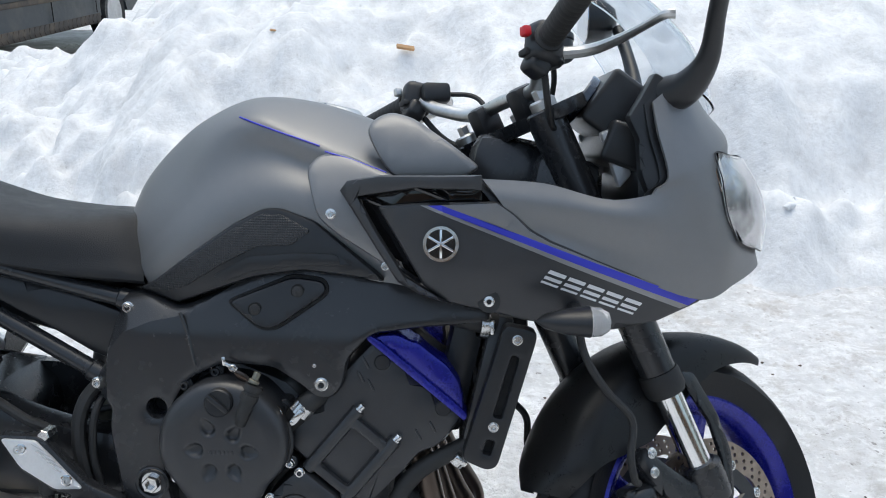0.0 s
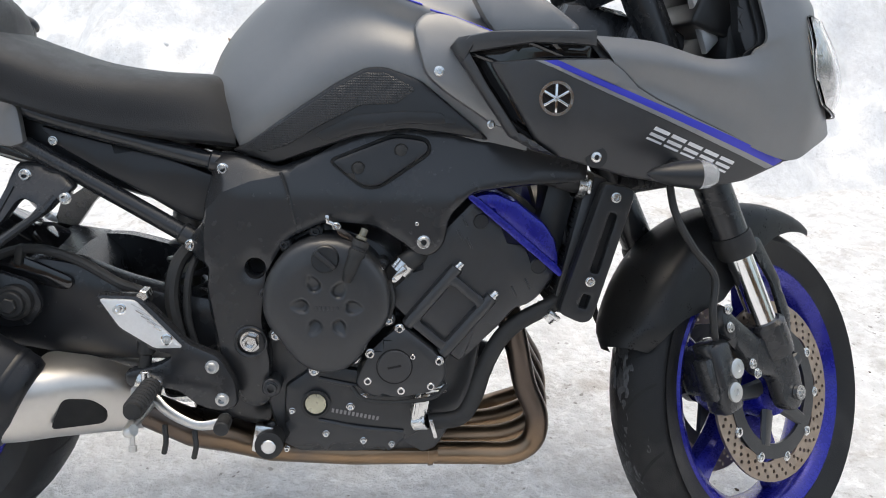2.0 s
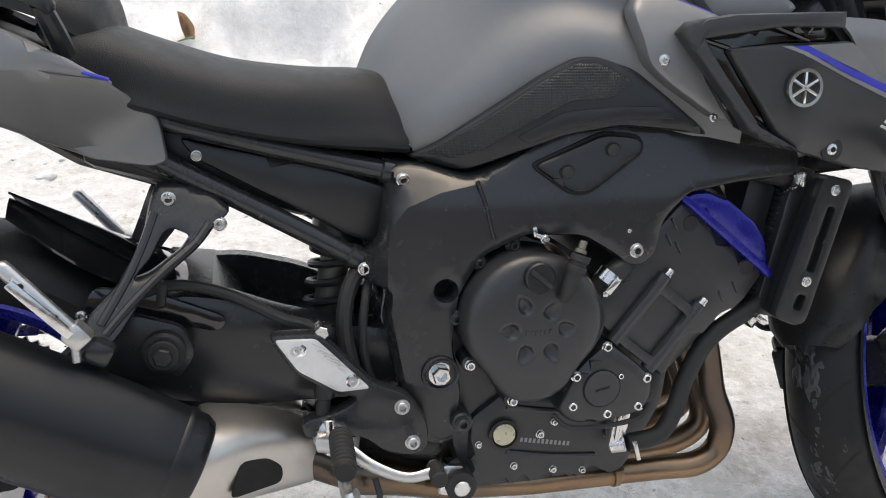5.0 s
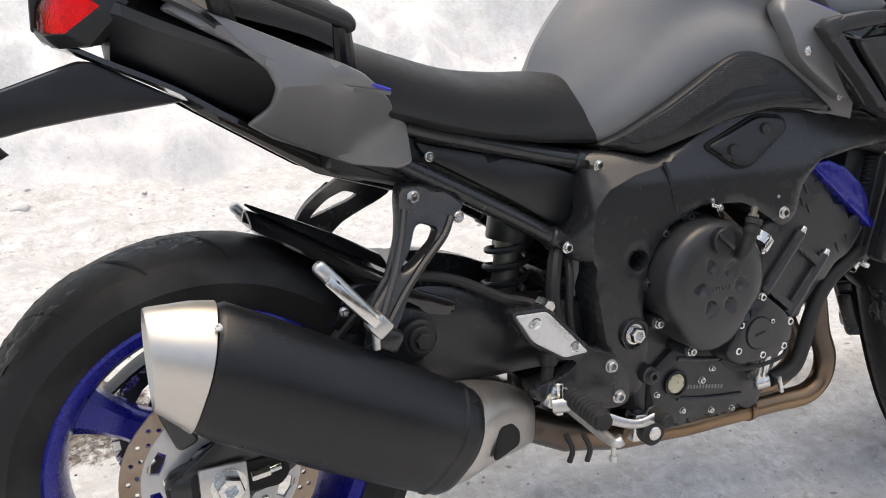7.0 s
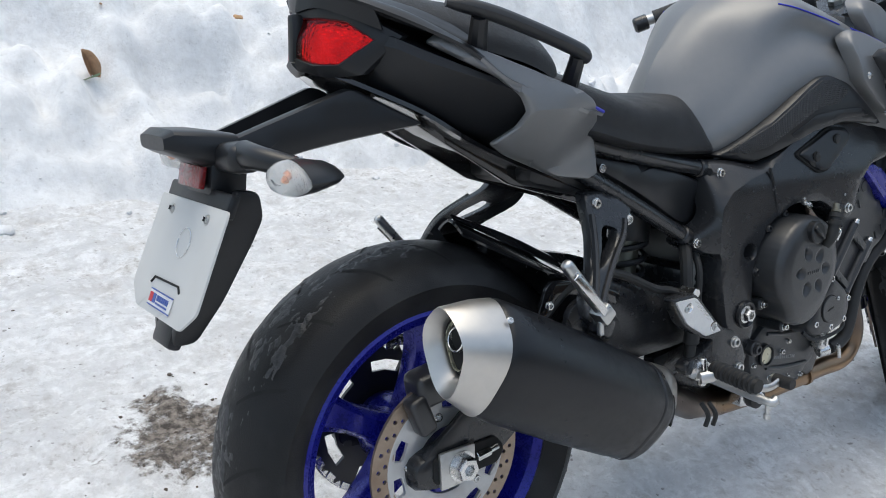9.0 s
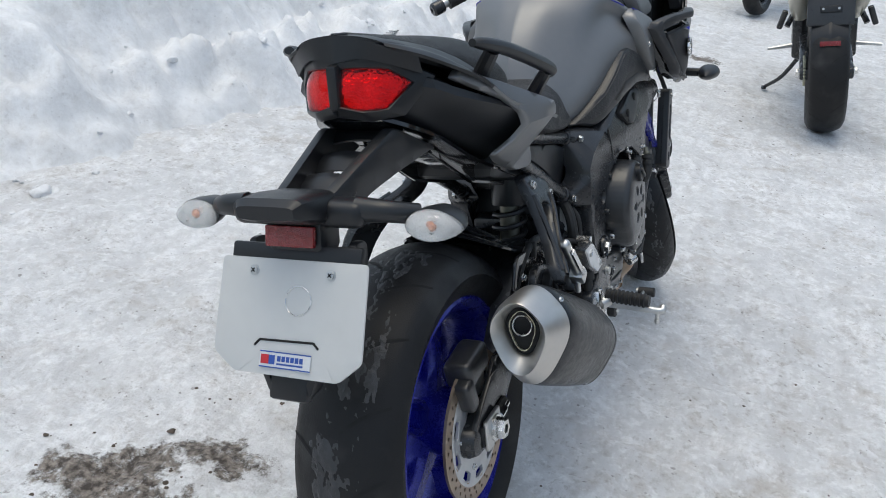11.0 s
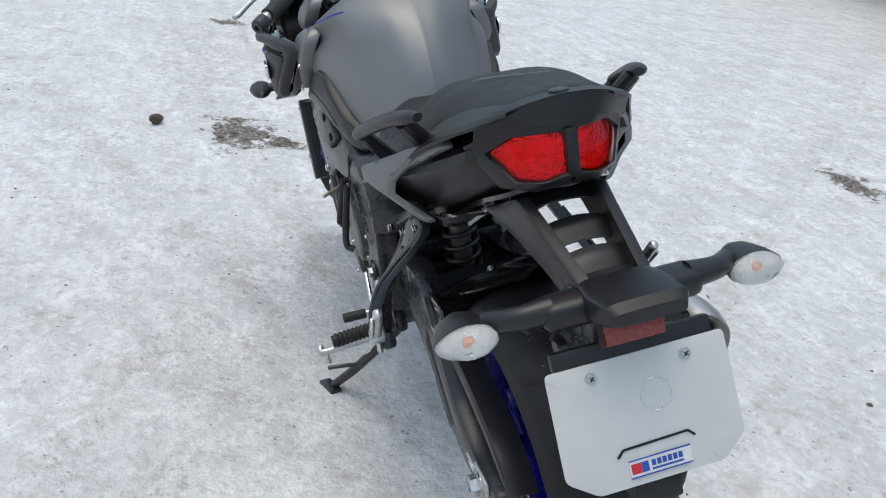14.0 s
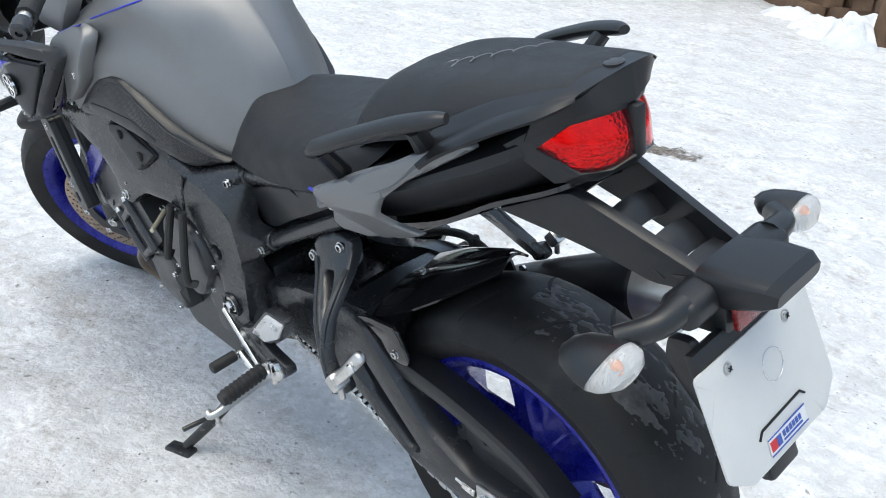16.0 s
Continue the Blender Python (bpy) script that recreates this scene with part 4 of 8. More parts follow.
for sg in (-1, 1):
    g0, g1 = (Vector((1.068, 0.225, 1.03)), Vector((1.035, 0.372, 1.014))) if sg > 0 else (Vector((1.051, -0.203, 0.997)), Vector((1.004, -0.345, 1.01)))
    d = (g1 - g0).normalized()
    gp = [(0.011, 0), (0.021, 0.001), (0.021, 0.006)]
    for k in range(12):
        gp += [(0.0165, 0.008 + k * 0.0105), (0.0175, 0.011 + k * 0.0105), (0.0165, 0.0165 + k * 0.0105)]
    gp += [(0.018, 0.136), (0.011, 0.137)]
    PS("grip", lathe(gp, g0, d, 22), HOSE, bar, "black rubber grip")
    PS("bar_end", lathe([(0, 0), (0.0155, 0), (0.017, 0.004), (0.017, 0.026), (0.013, 0.031), (0.006, 0.031), (0.005, 0.027), (0, 0.027)], g1, d, 22), FRAME, bar)
    sw = PS("switch_box", joined(block(g0 - d * 0.022, (0.052, 0.04, 0.058), (0, 12, -sg * 12), 0.013, 3), block(g0 - d * 0.03 + Vector((-0.012, 0, -0.025)), (0.034, 0.034, 0.034), (0, 30, 0), 0.009, 3)), PLASTIC, bar, "black switch housing")
    PS("switch", block(g0 - d * 0.016 + Vector((-0.032, 0, 0.012)), (0.012, 0.014, 0.014), (0, 0, 0), 0.003), REDBIT if sg < 0 else ALU, sw)
    PS("switch", block(g0 - d * 0.028 + Vector((-0.03, 0, -0.012)), (0.012, 0.02, 0.01), (0, 0, 0), 0.003), HOSE, sw)
    pv = g0 - d * 0.045 + Vector((0.03, 0, 0.002))
    PS("lever_perch", joined(block(g0 - d * 0.055 + Vector((0.012, 0, 0)), (0.05, 0.034, 0.034), (0, 0, -sg * 15), 0.008), rod(pv + Vector((0, 0, -0.016)), pv + Vector((0, 0, 0.016)), 0.011)), PLASTIC, bar)
    lv = [pv, pv + Vector((0.035, sg * 0.03, 0)), pv + Vector((0.042, sg * 0.08, -0.002)), pv + Vector((0.03, sg * 0.15, -0.008)), pv + Vector((0.02, sg * 0.19, -0.012)), pv + Vector((0.028, sg * 0.2, -0.013))]
    PS("lever", tube(lv, [0.009, 0.0085, 0.007, 0.0055, 0.006, 0.0065], 10, 30, True, 1.0), ALU, bar, "polished lever")
    PS("cable", tube([g0 - d * 0.03 + Vector((0.0, 0, -0.03)), g0 - d * 0.05 + Vector((0.03, -sg * 0.02, -0.09)), (1.17, sg * 0.07, 0.90), (1.2, sg * 0.05, 0.82)], 0.005, 8), HOSE)
    PS("cable", tube([pv + Vector((0, -sg * 0.01, 0)), pv + Vector((0.04, -sg * 0.06, -0.02)), pv + Vector((0.05, -sg * 0.1, -0.10)), (1.23, sg * 0.06, 0.84)], 0.0042, 8), HOSE)
PS("reservoir", joined(rod((1.11, -0.15, 0.99), (1.11, -0.15, 1.02), 0.02, n=22), rod((1.11, -0.15, 1.017), (1.11, -0.15, 1.028), 0.022, n=22)), PLASTIC, bar)

# engine
P("crankcase", plate(rounded([(0.63, 0.27), (0.66, 0.225), (0.88, 0.222), (0.90, 0.26), (0.94, 0.33), (0.95, 0.42), (0.87, 0.47), (0.80, 0.56), (0.70, 0.60), (0.63, 0.55), (0.60, 0.42)], 0.02), 0.14, 0.28, 0.012, 0.05, -1), ENGINE, None, "black engine case")
TI = radians(40)
cylc = Vector((0.945, 0, 0.535))
ex, ez = Vector((math.sin(TI), 0, math.cos(TI))), Vector((math.cos(TI), 0, -math.sin(TI)))


def tilted(u, v, y=0.0):
    """A place on the cylinder block: u along the bores, v across them."""
    return cylc + ex * u + ez * v + Vector((0, y, 0))


def tilted_poly(uv):
    return [(tilted(u, v).x, tilted(u, v).z) for u, v in uv]


cyl = P("cylinder_block", plate(rounded(tilted_poly([(-0.135, -0.085), (-0.135, 0.07), (-0.045, 0.078), (-0.019, 0.078), (0.0, 0.09), (0.017, 0.093), (0.058, 0.09), (0.064, 0.082), (0.064, -0.078), (0.006, -0.082)]), 0.009), 0.188, 0.376, 0.01, 0.04, -1), ENGINE, None, "black cylinder block and head")
P("head_cover", plate(rounded(tilted_poly([(0.066, -0.082), (0.080, -0.073), (0.093, -0.058), (0.099, -0.035), (0.103, -0.03), (0.104, 0.005), (0.105, 0.024), (0.097, 0.052), (0.082, 0.072), (0.066, 0.086)]), 0.006), lambda x, z: 0.194, 0.388, 0.006, 0.02, -1), BLUE, None, "blue cylinder head cover")
P("head_cover_ledge", plate(rounded(tilted_poly([(0.060, -0.087), (0.068, -0.086), (0.070, -0.07), (0.071, 0.08), (0.068, 0.091), (0.060, 0.092)]), 0.003), 0.199, 0.398, 0.0008, 0.012, -1), BLUE)
for sg in (-1, 1):
    for u, v, r in ((0.047, -0.048, 0.012), (0.052, 0.060, 0.012)):
        P("cam_end_plug", lathe([(0, 0), (r, 0), (r, 0.001), (r - 0.002, 0.003), (0, 0.003)], tilted(u, v, sg * 0.1865), (0, sg, 0), 24), PLASTIC, cyl)
frame_pts = tilted_poly([(-0.135, -0.038), (-0.036, -0.038), (-0.036, 0.046), (-0.135, 0.046)])
hole = tilted_poly([(-0.122, -0.022), (-0.05, -0.022), (-0.05, 0.03), (-0.122, 0.03)])
for sg in (-1, 1):
    P("rib_frame", plate(rounded(frame_pts, 0.006), 0.198, 0.02, 0.002, 0.010, sg, [rounded(hole, 0.006)]), ENGINE, cyl)
    for v in (-0.03, 0.038):
        P("stud_boss", rod(tilted(-0.14, v, sg * 0.19), tilted(-0.026, v, sg * 0.19), 0.010, n=14), ENGINE, cyl)
        P("bolt", bolt(tilted(-0.026, v, sg * 0.193), sg, 0.007, 0.012, tuple(ex)), STEEL, cyl)
    for u, v in ((0.012, -0.058), (0.012, -0.04), (0.032, -0.066), (0.0, 0.058), (0.022, 0.066)):
        P("cooling_rib", block(tilted(u, v, sg * 0.188), (0.0032, 0.005, 0.018), (0, -28, 0), 0.0012), ENGINE, cyl)


def clutch_outline(grow=0.0):
    """A round cover drawn out to a blunt point below."""
    pts = []
    for i in range(48):
        a = 2 * math.pi * i / 48
        x, z = math.cos(a), math.sin(a)
        r = 0.0935 + grow + 0.014 * max(0.0, -z) ** 6 - 0.010 * math.exp(-((a - 5.55) / 0.3) ** 2) - 0.006 * math.exp(-((a - 3.85) / 0.3) ** 2)
        pts.append((0.718 + x * r * 0.98, 0.486 + z * r))
    return pts


PETALS = ((0.699, 0.5176), (0.7365, 0.5085), (0.680, 0.4843), (0.757, 0.4823), (0.7004, 0.4518), (0.737, 0.4519))


def cover_reach(x, z):
    """The domed clutch cover with six teardrop dents, each with a steep wall on its outer end."""
    d = math.hypot(x - 0.718, z - 0.486)
    w = 0.226 - 0.9 * max(0, d - 0.062) ** 1.45 - 0.35 * d * d
    for cx, cz in PETALS:
        dx, dz = cx - 0.7185, cz - 0.484
        l = math.hypot(dx, dz)
        u, v = ((x - cx) * dx + (z - cz) * dz) / l, ((z - cz) * dx - (x - cx) * dz) / l
        q = (u / 0.0132) ** 2 + (v / (0.0092 - 0.26 * u)) ** 2 if u > -0.0132 else 9.0
        if q < 1:
            w -= 0.0105 * min(1.0, (1 - q) * 2.0) * (0.25 + 0.75 * (0.0132 - u) / 0.0264)
    return w


cov = P("clutch_cover", plate(clutch_outline(), cover_reach, 0.08, 0.010, 0.0027, -1), ENGINE, None, "black cast clutch cover with teardrop dents", 70)
for k in range(6):
    P("maker_mark", block((0.7035 + 0.006 * k, -cover_reach(0.7185, 0.484) - 0.0002, 0.4815), (0.0038, 0.0012, 0.006), (0, 0, 0), 0.0004), ENGINE, cov)
P("oil_filler_cap", joined(rod((0.717, -0.215, 0.5525), (0.717, -0.2335, 0.5535), 0.0195, n=28, chamfer=0.002), block((0.717, -0.235, 0.5535), (0.036, 0.008, 0.0075), (0, 40, 0), 0.0025)), PLASTIC, cov, "black slotted oil filler cap")
for dx, dz, yy, mat_ in ((0.8065, 0.4538, 0.186, STEEL), (0.7574, 0.395, 0.186, STEEL), (0.6966, 0.3762, 0.186, STEEL), (0.641, 0.4279, 0.178, STEEL), (0.6546, 0.5625, 0.172, ENGINE), (0.6243, 0.4902, 0.172, ENGINE), (0.70, 0.583, 0.172, ENGINE), (0.796, 0.532, 0.172, ENGINE)):
    P("bolt_boss", rod((dx, -0.13, dz), (dx, -yy, dz), 0.0105, n=16), ENGINE, cov)
    P("bolt", bolt((dx, -yy, dz), -1, 0.0075, 0.010), mat_, cov)
st_ = P("starter_cover", plate(rounded([(0.8225, 0.4525), (0.872, 0.413), (0.892, 0.39), (0.892, 0.364), (0.873, 0.346), (0.825, 0.339), (0.777, 0.339), (0.7555, 0.3577), (0.7735, 0.4025)], 0.012), lambda x, z: 0.203 - 2.0 * max(0, math.hypot(x - 0.823, z - 0.385) - 0.045) ** 1.6, 0.06, 0.006, 0.016, -1), ENGINE, None, "black side cover with a round plug")
P("plug_groove", lathe([(0.0268, 0), (0.0268, 0.0008), (0.0, 0.0008)], (0.815, -0.2028, 0.388), (0, -1, 0), 36), HOLESHADE, st_)
P("round_plug", lathe([(0.0248, 0), (0.0248, 0.0024), (0.0235, 0.0034), (0, 0.0034)], (0.815, -0.2028, 0.388), (0, -1, 0), 36), ENGINE, st_)
P("plug_slot", block((0.815, -0.2064, 0.388), (0.020, 0.0012, 0.0032), (0, -12, 0), 0.0004), HOLESHADE, st_)
for dx, dz in ((0.8221, 0.4442), (0.7799, 0.4064), (0.8802, 0.3952), (0.7759, 0.3652), (0.8249, 0.3500), (0.8687, 0.3567)):
    P("bolt", bolt((dx, -0.1985, dz), -1, 0.0076, 0.007), STEEL, st_)
P("bolt", bolt((0.8416, -0.2015, 0.4027), -1, 0.005, 0.005), STEEL, st_)
P("edge_hose", tube([(0.752, -0.19, 0.352), (0.772, -0.2, 0.336), (0.822, -0.2, 0.332), (0.872, -0.198, 0.338), (0.893, -0.185, 0.352)], 0.0035, 8), HOSE, None, "thin black hose below the side cover")
sump = P("oil_pan_side", plate(rounded([(0.645, 0.245), (0.66, 0.238), (0.70, 0.243), (0.705, 0.232), (0.715, 0.232), (0.72, 0.243), (0.765, 0.243), (0.77, 0.234), (0.80, 0.238), (0.808, 0.228), (0.825, 0.245), (0.855, 0.262), (0.875, 0.29), (0.85, 0.335), (0.79, 0.36), (0.70, 0.375), (0.65, 0.34)], 0.006), 0.150, 0.12, 0.007, 0.022, -1), ENGINE, None, "black oil pan side")
for zz in (0.352, 0.285):
    P("pan_rib", tube([(0.70, -0.15, zz), (0.76, -0.151, zz - 0.012), (0.83, -0.15, zz - 0.02)], 0.004, 8), ENGINE, sump)
P("sight_glass", joined(lathe([(0.021, 0), (0.0225, 0.007), (0.0185, 0.0075), (0.0165, 0.003), (0, 0.003)], (0.696, -0.150, 0.312), (0, -1, 0), 32)), PLASTIC, sump)
P("sight_glass_window", lathe([(0, 0), (0.0158, 0), (0.0158, 0.003), (0, 0.0045)], (0.696, -0.1515, 0.312), (0, -1, 0), 24), BRASS, sump, "pale yellow oil sight glass")
for k in range(12):
    P("number_bar", block((0.722 + 0.0062 * k, -0.1505, 0.300 - 0.0012 * k), (0.0036, 0.001, 0.0062), (0, 12, 0), 0.0), SILVERDECAL, sump)
for dx, dz, rr in ((0.769, 0.3222, 0.0055), (0.7487, 0.3059, 0.0065), (0.7112, 0.2624, 0.0055), (0.7686, 0.2506, 0.0055), (0.8123, 0.2443, 0.005), (0.6514, 0.2382, 0.005), (0.66, 0.30, 0.005)):
    P("bolt", bolt((dx, -0.1495, dz), -1, rr, 0.008), STEEL, sump)
P("case_bolt", joined(rod((0.6322, -0.14, 0.3452), (0.6322, -0.176, 0.3452), 0.0145, n=20), bolt((0.6322, -0.176, 0.3452), -1, 0.011, 0.008)), ENGINE, None, "black engine mounting bolt")
P("copper_bracket", joined(plate(rounded([(0.728, 0.596), (0.745, 0.588), (0.768, 0.568), (0.782, 0.548), (0.795, 0.54), (0.802, 0.525), (0.79, 0.52), (0.782, 0.53), (0.770, 0.545), (0.757, 0.566), (0.735, 0.58)], 0.004), 0.2, 0.004, 0.001, 0.02, -1)), HEADER, None, "copper-coloured sensor bracket")
P("bolt", bolt((0.793, -0.2, 0.53), -1, 0.0065, 0.005), STEEL)
P("sensor_plug", joined(tube([(0.747, -0.229, 0.524), (0.753, -0.236, 0.542), (0.762, -0.236, 0.565)], [0.0075, 0.0095, 0.0105], 14, 16), lathe([(0.0125, 0), (0.0125, 0.008), (0.0105, 0.009), (0.0105, 0.013), (0.0125, 0.014), (0.0125, 0.022), (0, 0.022)], (0.760, -0.237, 0.56), (0.35, 0.1, 0.93), 18)), HOSE, None, "black clutch cable boot")
P("cable_ferrule", joined(rod((0.7665, -0.2335, 0.582), (0.7685, -0.2325, 0.587), 0.0078), rod((0.7685, -0.2325, 0.587), (0.7725, -0.23, 0.597), 0.005)), KHAKI)
P("clip_bracket", joined(block((0.728, -0.2, 0.598), (0.022, 0.008, 0.006), (0, 25, 0), 0.002), block((0.719, -0.2, 0.605), (0.006, 0.008, 0.014), (0, -10, 0), 0.002), bolt((0.731, -0.203, 0.596), -1, 0.006, 0.006)), STEEL)
P("hose_clamp", joined(lathe([(0.0155, -0.008), (0.0172, -0.008), (0.0172, 0.008), (0.0155, 0.008)], (0.8255, -0.188, 0.535), (0.64, 0, 0.77), 22, True), block((0.822, -0.206, 0.529), (0.010, 0.010, 0.022), (0, 40, 0), 0.002), block((0.814, -0.204, 0.519), (0.008, 0.008, 0.008), (0, 0, 0), 0.002)), STEEL, None, "steel hose clamp")
P("clamped_hose", tube([(0.80, -0.17, 0.50), (0.8255, -0.188, 0.535), (0.842, -0.188, 0.549), (0.862, -0.165, 0.56)], 0.0152, 14), HOSE)
P("bleed_hose", tube([(0.806, -0.195, 0.515), (0.812, -0.205, 0.49), (0.806, -0.205, 0.462)], 0.004, 8), HOSE)
# left engine cover, seen from the other flank
lc = P("generator_cover", plate(clutch_outline(-0.012), lambda x, z: 0.185, 0.07, 0.014, 0.03, 1), ENGINE, None, "black generator cover")
for k in range(8):
    a = 2 * math.pi * k / 8
    P("bolt", bolt((0.728 + 0.092 * math.cos(a), 0.165, 0.485 + 0.09 * math.sin(a)), 1, 0.006, 0.012), STEEL, lc)
P("sprocket_cover", plate(rounded([(0.60, 0.33), (0.68, 0.32), (0.70, 0.40), (0.66, 0.47), (0.60, 0.46)], 0.02), 0.17, 0.04, 0.008, 0.03, 1), ENGINE)
P("left_case", plate(rounded([(0.80, 0.30), (0.90, 0.32), (0.93, 0.42), (0.86, 0.44), (0.80, 0.42)], 0.02), 0.178, 0.05, 0.01, 0.03, 1), ENGINE)
for dx, dz in ((0.82, 0.31), (0.89, 0.33), (0.915, 0.41), (0.86, 0.43), (0.80, 0.40)):
    P("bolt", bolt((dx, 0.178, dz), 1, 0.006, 0.01), STEEL)
for a, b in (((0.70, 0.19, 0.60), (0.73, 0.2, 0.50)), ((0.66, 0.19, 0.60), (0.66, 0.2, 0.45))):
    P("wiring_sleeve", tube([a, ((a[0] + b[0]) / 2 + 0.01, 0.212, (a[1] + b[2]) / 2 + 0.15), b], 0.0075, 10), HOSE)
P("banjo_rod", rod((0.735, 0.19, 0.575), (0.69, 0.24, 0.575), 0.004), BRASS)
P("throttle_bodies", joined(block((0.80, 0, 0.66), (0.10, 0.30, 0.09), (0, 30, 0), 0.02), block((0.72, 0, 0.70), (0.12, 0.26, 0.10), (0, 10, 0), 0.03)), HOSE)

# exhaust
head_y = (-0.135, -0.047, 0.047, 0.135)
for i, y in enumerate(head_y):
    a = tilted(-0.022, 0.062, y)
    low_y = (-0.115, -0.05, 0.02, 0.075)[i]
    back = (0.0, -0.012, -0.026, -0.036)[i]
    P("header_pipe", tube([a, a + Vector((0.014, 0, -0.03)), (1.006 - back * 0.3, y, 0.395), (1.02 - back * 0.8, y * 0.98, 0.335), (1.041 - back, y * 0.96, 0.283), (1.037 - back * 0.8, (y + low_y) / 2, 0.24), (1.005, low_y * 0.6 + y * 0.4, 0.217), (0.95, low_y, 0.213), (0.88, low_y, 0.214)], 0.0185, 16, 56), HEADER, None, "heat-stained brown header pipe")
    P("pipe_flange", joined(rod(a - Vector((0.004, 0, -0.012)), a + Vector((0.006, 0, -0.016)), 0.029, n=20)), ENGINE)
col = P("collector", loft([oval((0.885, -0.02, 0.217), 0.235, 0.045, 24, 3), oval((0.87, -0.02, 0.216), 0.24, 0.05, 24, 3), oval((0.75, -0.03, 0.213), 0.2, 0.052, 24, 3), oval((0.62, -0.06, 0.218), 0.12, 0.056, 24, 2.4), oval((0.56, -0.09, 0.24), 0.075, 0.06, 24, 2.2), oval((0.50, -0.125, 0.265), 0.062, 0.06, 24, 2), oval((0.43, -0.135, 0.302), 0.056, 0.058, 24, 2), oval((0.385, -0.15, 0.318), 0.056, 0.06, 24, 2)]), HEADER, None, "brown stained steel collector pipe")
P("collector_band", loft([oval((0.878, -0.02, 0.217), 0.246, 0.055, 24, 3), oval((0.870, -0.02, 0.216), 0.246, 0.055, 24, 3)]), HEADER)
for x, y, z in ((0.515, -0.165, 0.275), (0.475, -0.18, 0.29)):
    P("pipe_hook", tube([(x, y, z), (x + 0.004, y - 0.012, z - 0.02), (x, y - 0.01, z - 0.04)], 0.0042, 8), HOSE)
# silencer: a rounded triangle along a slanting axis
S0, S1 = Vector((0.325, -0.216, 0.321)), Vector((-0.066, -0.226, 0.5375))
CAN = rounded([(0.0, 1.13), (-1.13, 0.27), (-0.40, -1.05), (0.44, -1.05), (1.13, 0.27)], 0.62, 9)


def can_ring(c, w, h, lean, shift=0.0):
    """The silencer's rounded section round c, w and h to each side, leaning forwards by the given share of its height."""
    c = Vector(c)
    return [c + Vector((lean * p.y * h, p.x * w, (p.y + shift) * h)) for p in CAN]


def on(f):
    return S0.lerp(S1, f)


sil = P("silencer", loft([can_ring(on(0.082), 0.047, 0.052, 0.53), can_ring(on(0.09), 0.055, 0.060, 0.53), can_ring(on(0.115), 0.0595, 0.0655, 0.53), can_ring(on(0.25), 0.0645, 0.069, 0.53), can_ring(on(0.5), 0.067, 0.0705, 0.53), can_ring(on(0.8), 0.0655, 0.0705, 0.5), can_ring((-0.018, -0.2225, 0.512), 0.0635, 0.0728, 0.36), can_ring((-0.03, -0.2215, 0.514), 0.058, 0.068, 0.3)]), SILENCER, None, "matt black silencer can", 85)
tip = loft([can_ring((-0.0255, -0.2215, 0.5135), 0.0615, 0.0725, 0.31), can_ring((-0.0265, -0.2215, 0.5138), 0.0632, 0.0742, 0.31), can_ring((-0.045, -0.2205, 0.520), 0.0600, 0.0715, 0.19), can_ring((-0.080, -0.219, 0.5300), 0.0478, 0.0612, 0.03), can_ring((-0.0832, -0.219, 0.5308), 0.0455, 0.0588, 0.02),
            can_ring((-0.0815, -0.219, 0.5310), 0.0435, 0.0565, 0.02), can_ring((-0.066, -0.2192, 0.5335), 0.0312, 0.0425, 0.0), can_ring((-0.060, -0.2195, 0.534), 0.0300, 0.041, 0.0), can_ring((-0.030, -0.22, 0.528), 0.0295, 0.040, 0.0)], False)
P("silencer_tip", tip, BRUSHED, sil, "brushed stainless end cap", 42)
# throat and outlet are coloured near-black to paint the shade inside them
P("tip_throat", loft([can_ring((-0.058, -0.2195, 0.534), 0.0298, 0.0408, 0.0), can_ring((-0.015, -0.22, 0.522), 0.029, 0.040, 0.0)], True), HOLESHADE, sil)
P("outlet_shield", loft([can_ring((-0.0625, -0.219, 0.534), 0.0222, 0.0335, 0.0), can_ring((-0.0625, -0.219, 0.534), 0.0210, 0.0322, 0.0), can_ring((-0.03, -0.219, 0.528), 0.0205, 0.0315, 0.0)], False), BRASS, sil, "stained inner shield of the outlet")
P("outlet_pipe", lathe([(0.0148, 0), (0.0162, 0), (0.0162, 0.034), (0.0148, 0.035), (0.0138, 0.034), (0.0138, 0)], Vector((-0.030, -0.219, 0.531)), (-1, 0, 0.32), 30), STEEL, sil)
P("outlet_shade", rod(Vector((-0.040, -0.219, 0.5345)), Vector((-0.030, -0.219, 0.531)), 0.0137, n=24), HOLESHADE, sil)
for q, ax in ((Vector((-0.0110, -0.2655, 0.5657)), (-0.2, -0.8, 0.6)), (Vector((-0.0555, -0.2555, 0.4865)), (-0.3, -0.85, -0.4))):
    P("rivet", bolt(q, -1, 0.0045, 0.003, ax), STEEL, sil)
P("can_band", loft([can_ring(on(0.145), 0.0608, 0.0672, 0.53), can_ring(on(0.15), 0.0618, 0.0682, 0.53), can_ring(on(0.16), 0.0618, 0.0683, 0.53), can_ring(on(0.165), 0.061, 0.0676, 0.53)], False), SILENCER, sil)
def shield_ring(x, z, outer, h, lean, n=30):
    """A rounded ring across the inlet, leaning back by the given share of its height."""
    out, mid, half = [], -(outer + 0.10) / 2, (outer - 0.10) / 2
    for i in range(n):
        a = 2 * math.pi * i / n
        c, q = math.cos(a), math.sin(a)
        v = math.copysign(abs(q) ** 0.7, q) * h / 2
        out.append(Vector((x + v * lean, mid - math.copysign(abs(c) ** 0.7, c) * half, z + v)))
    return out


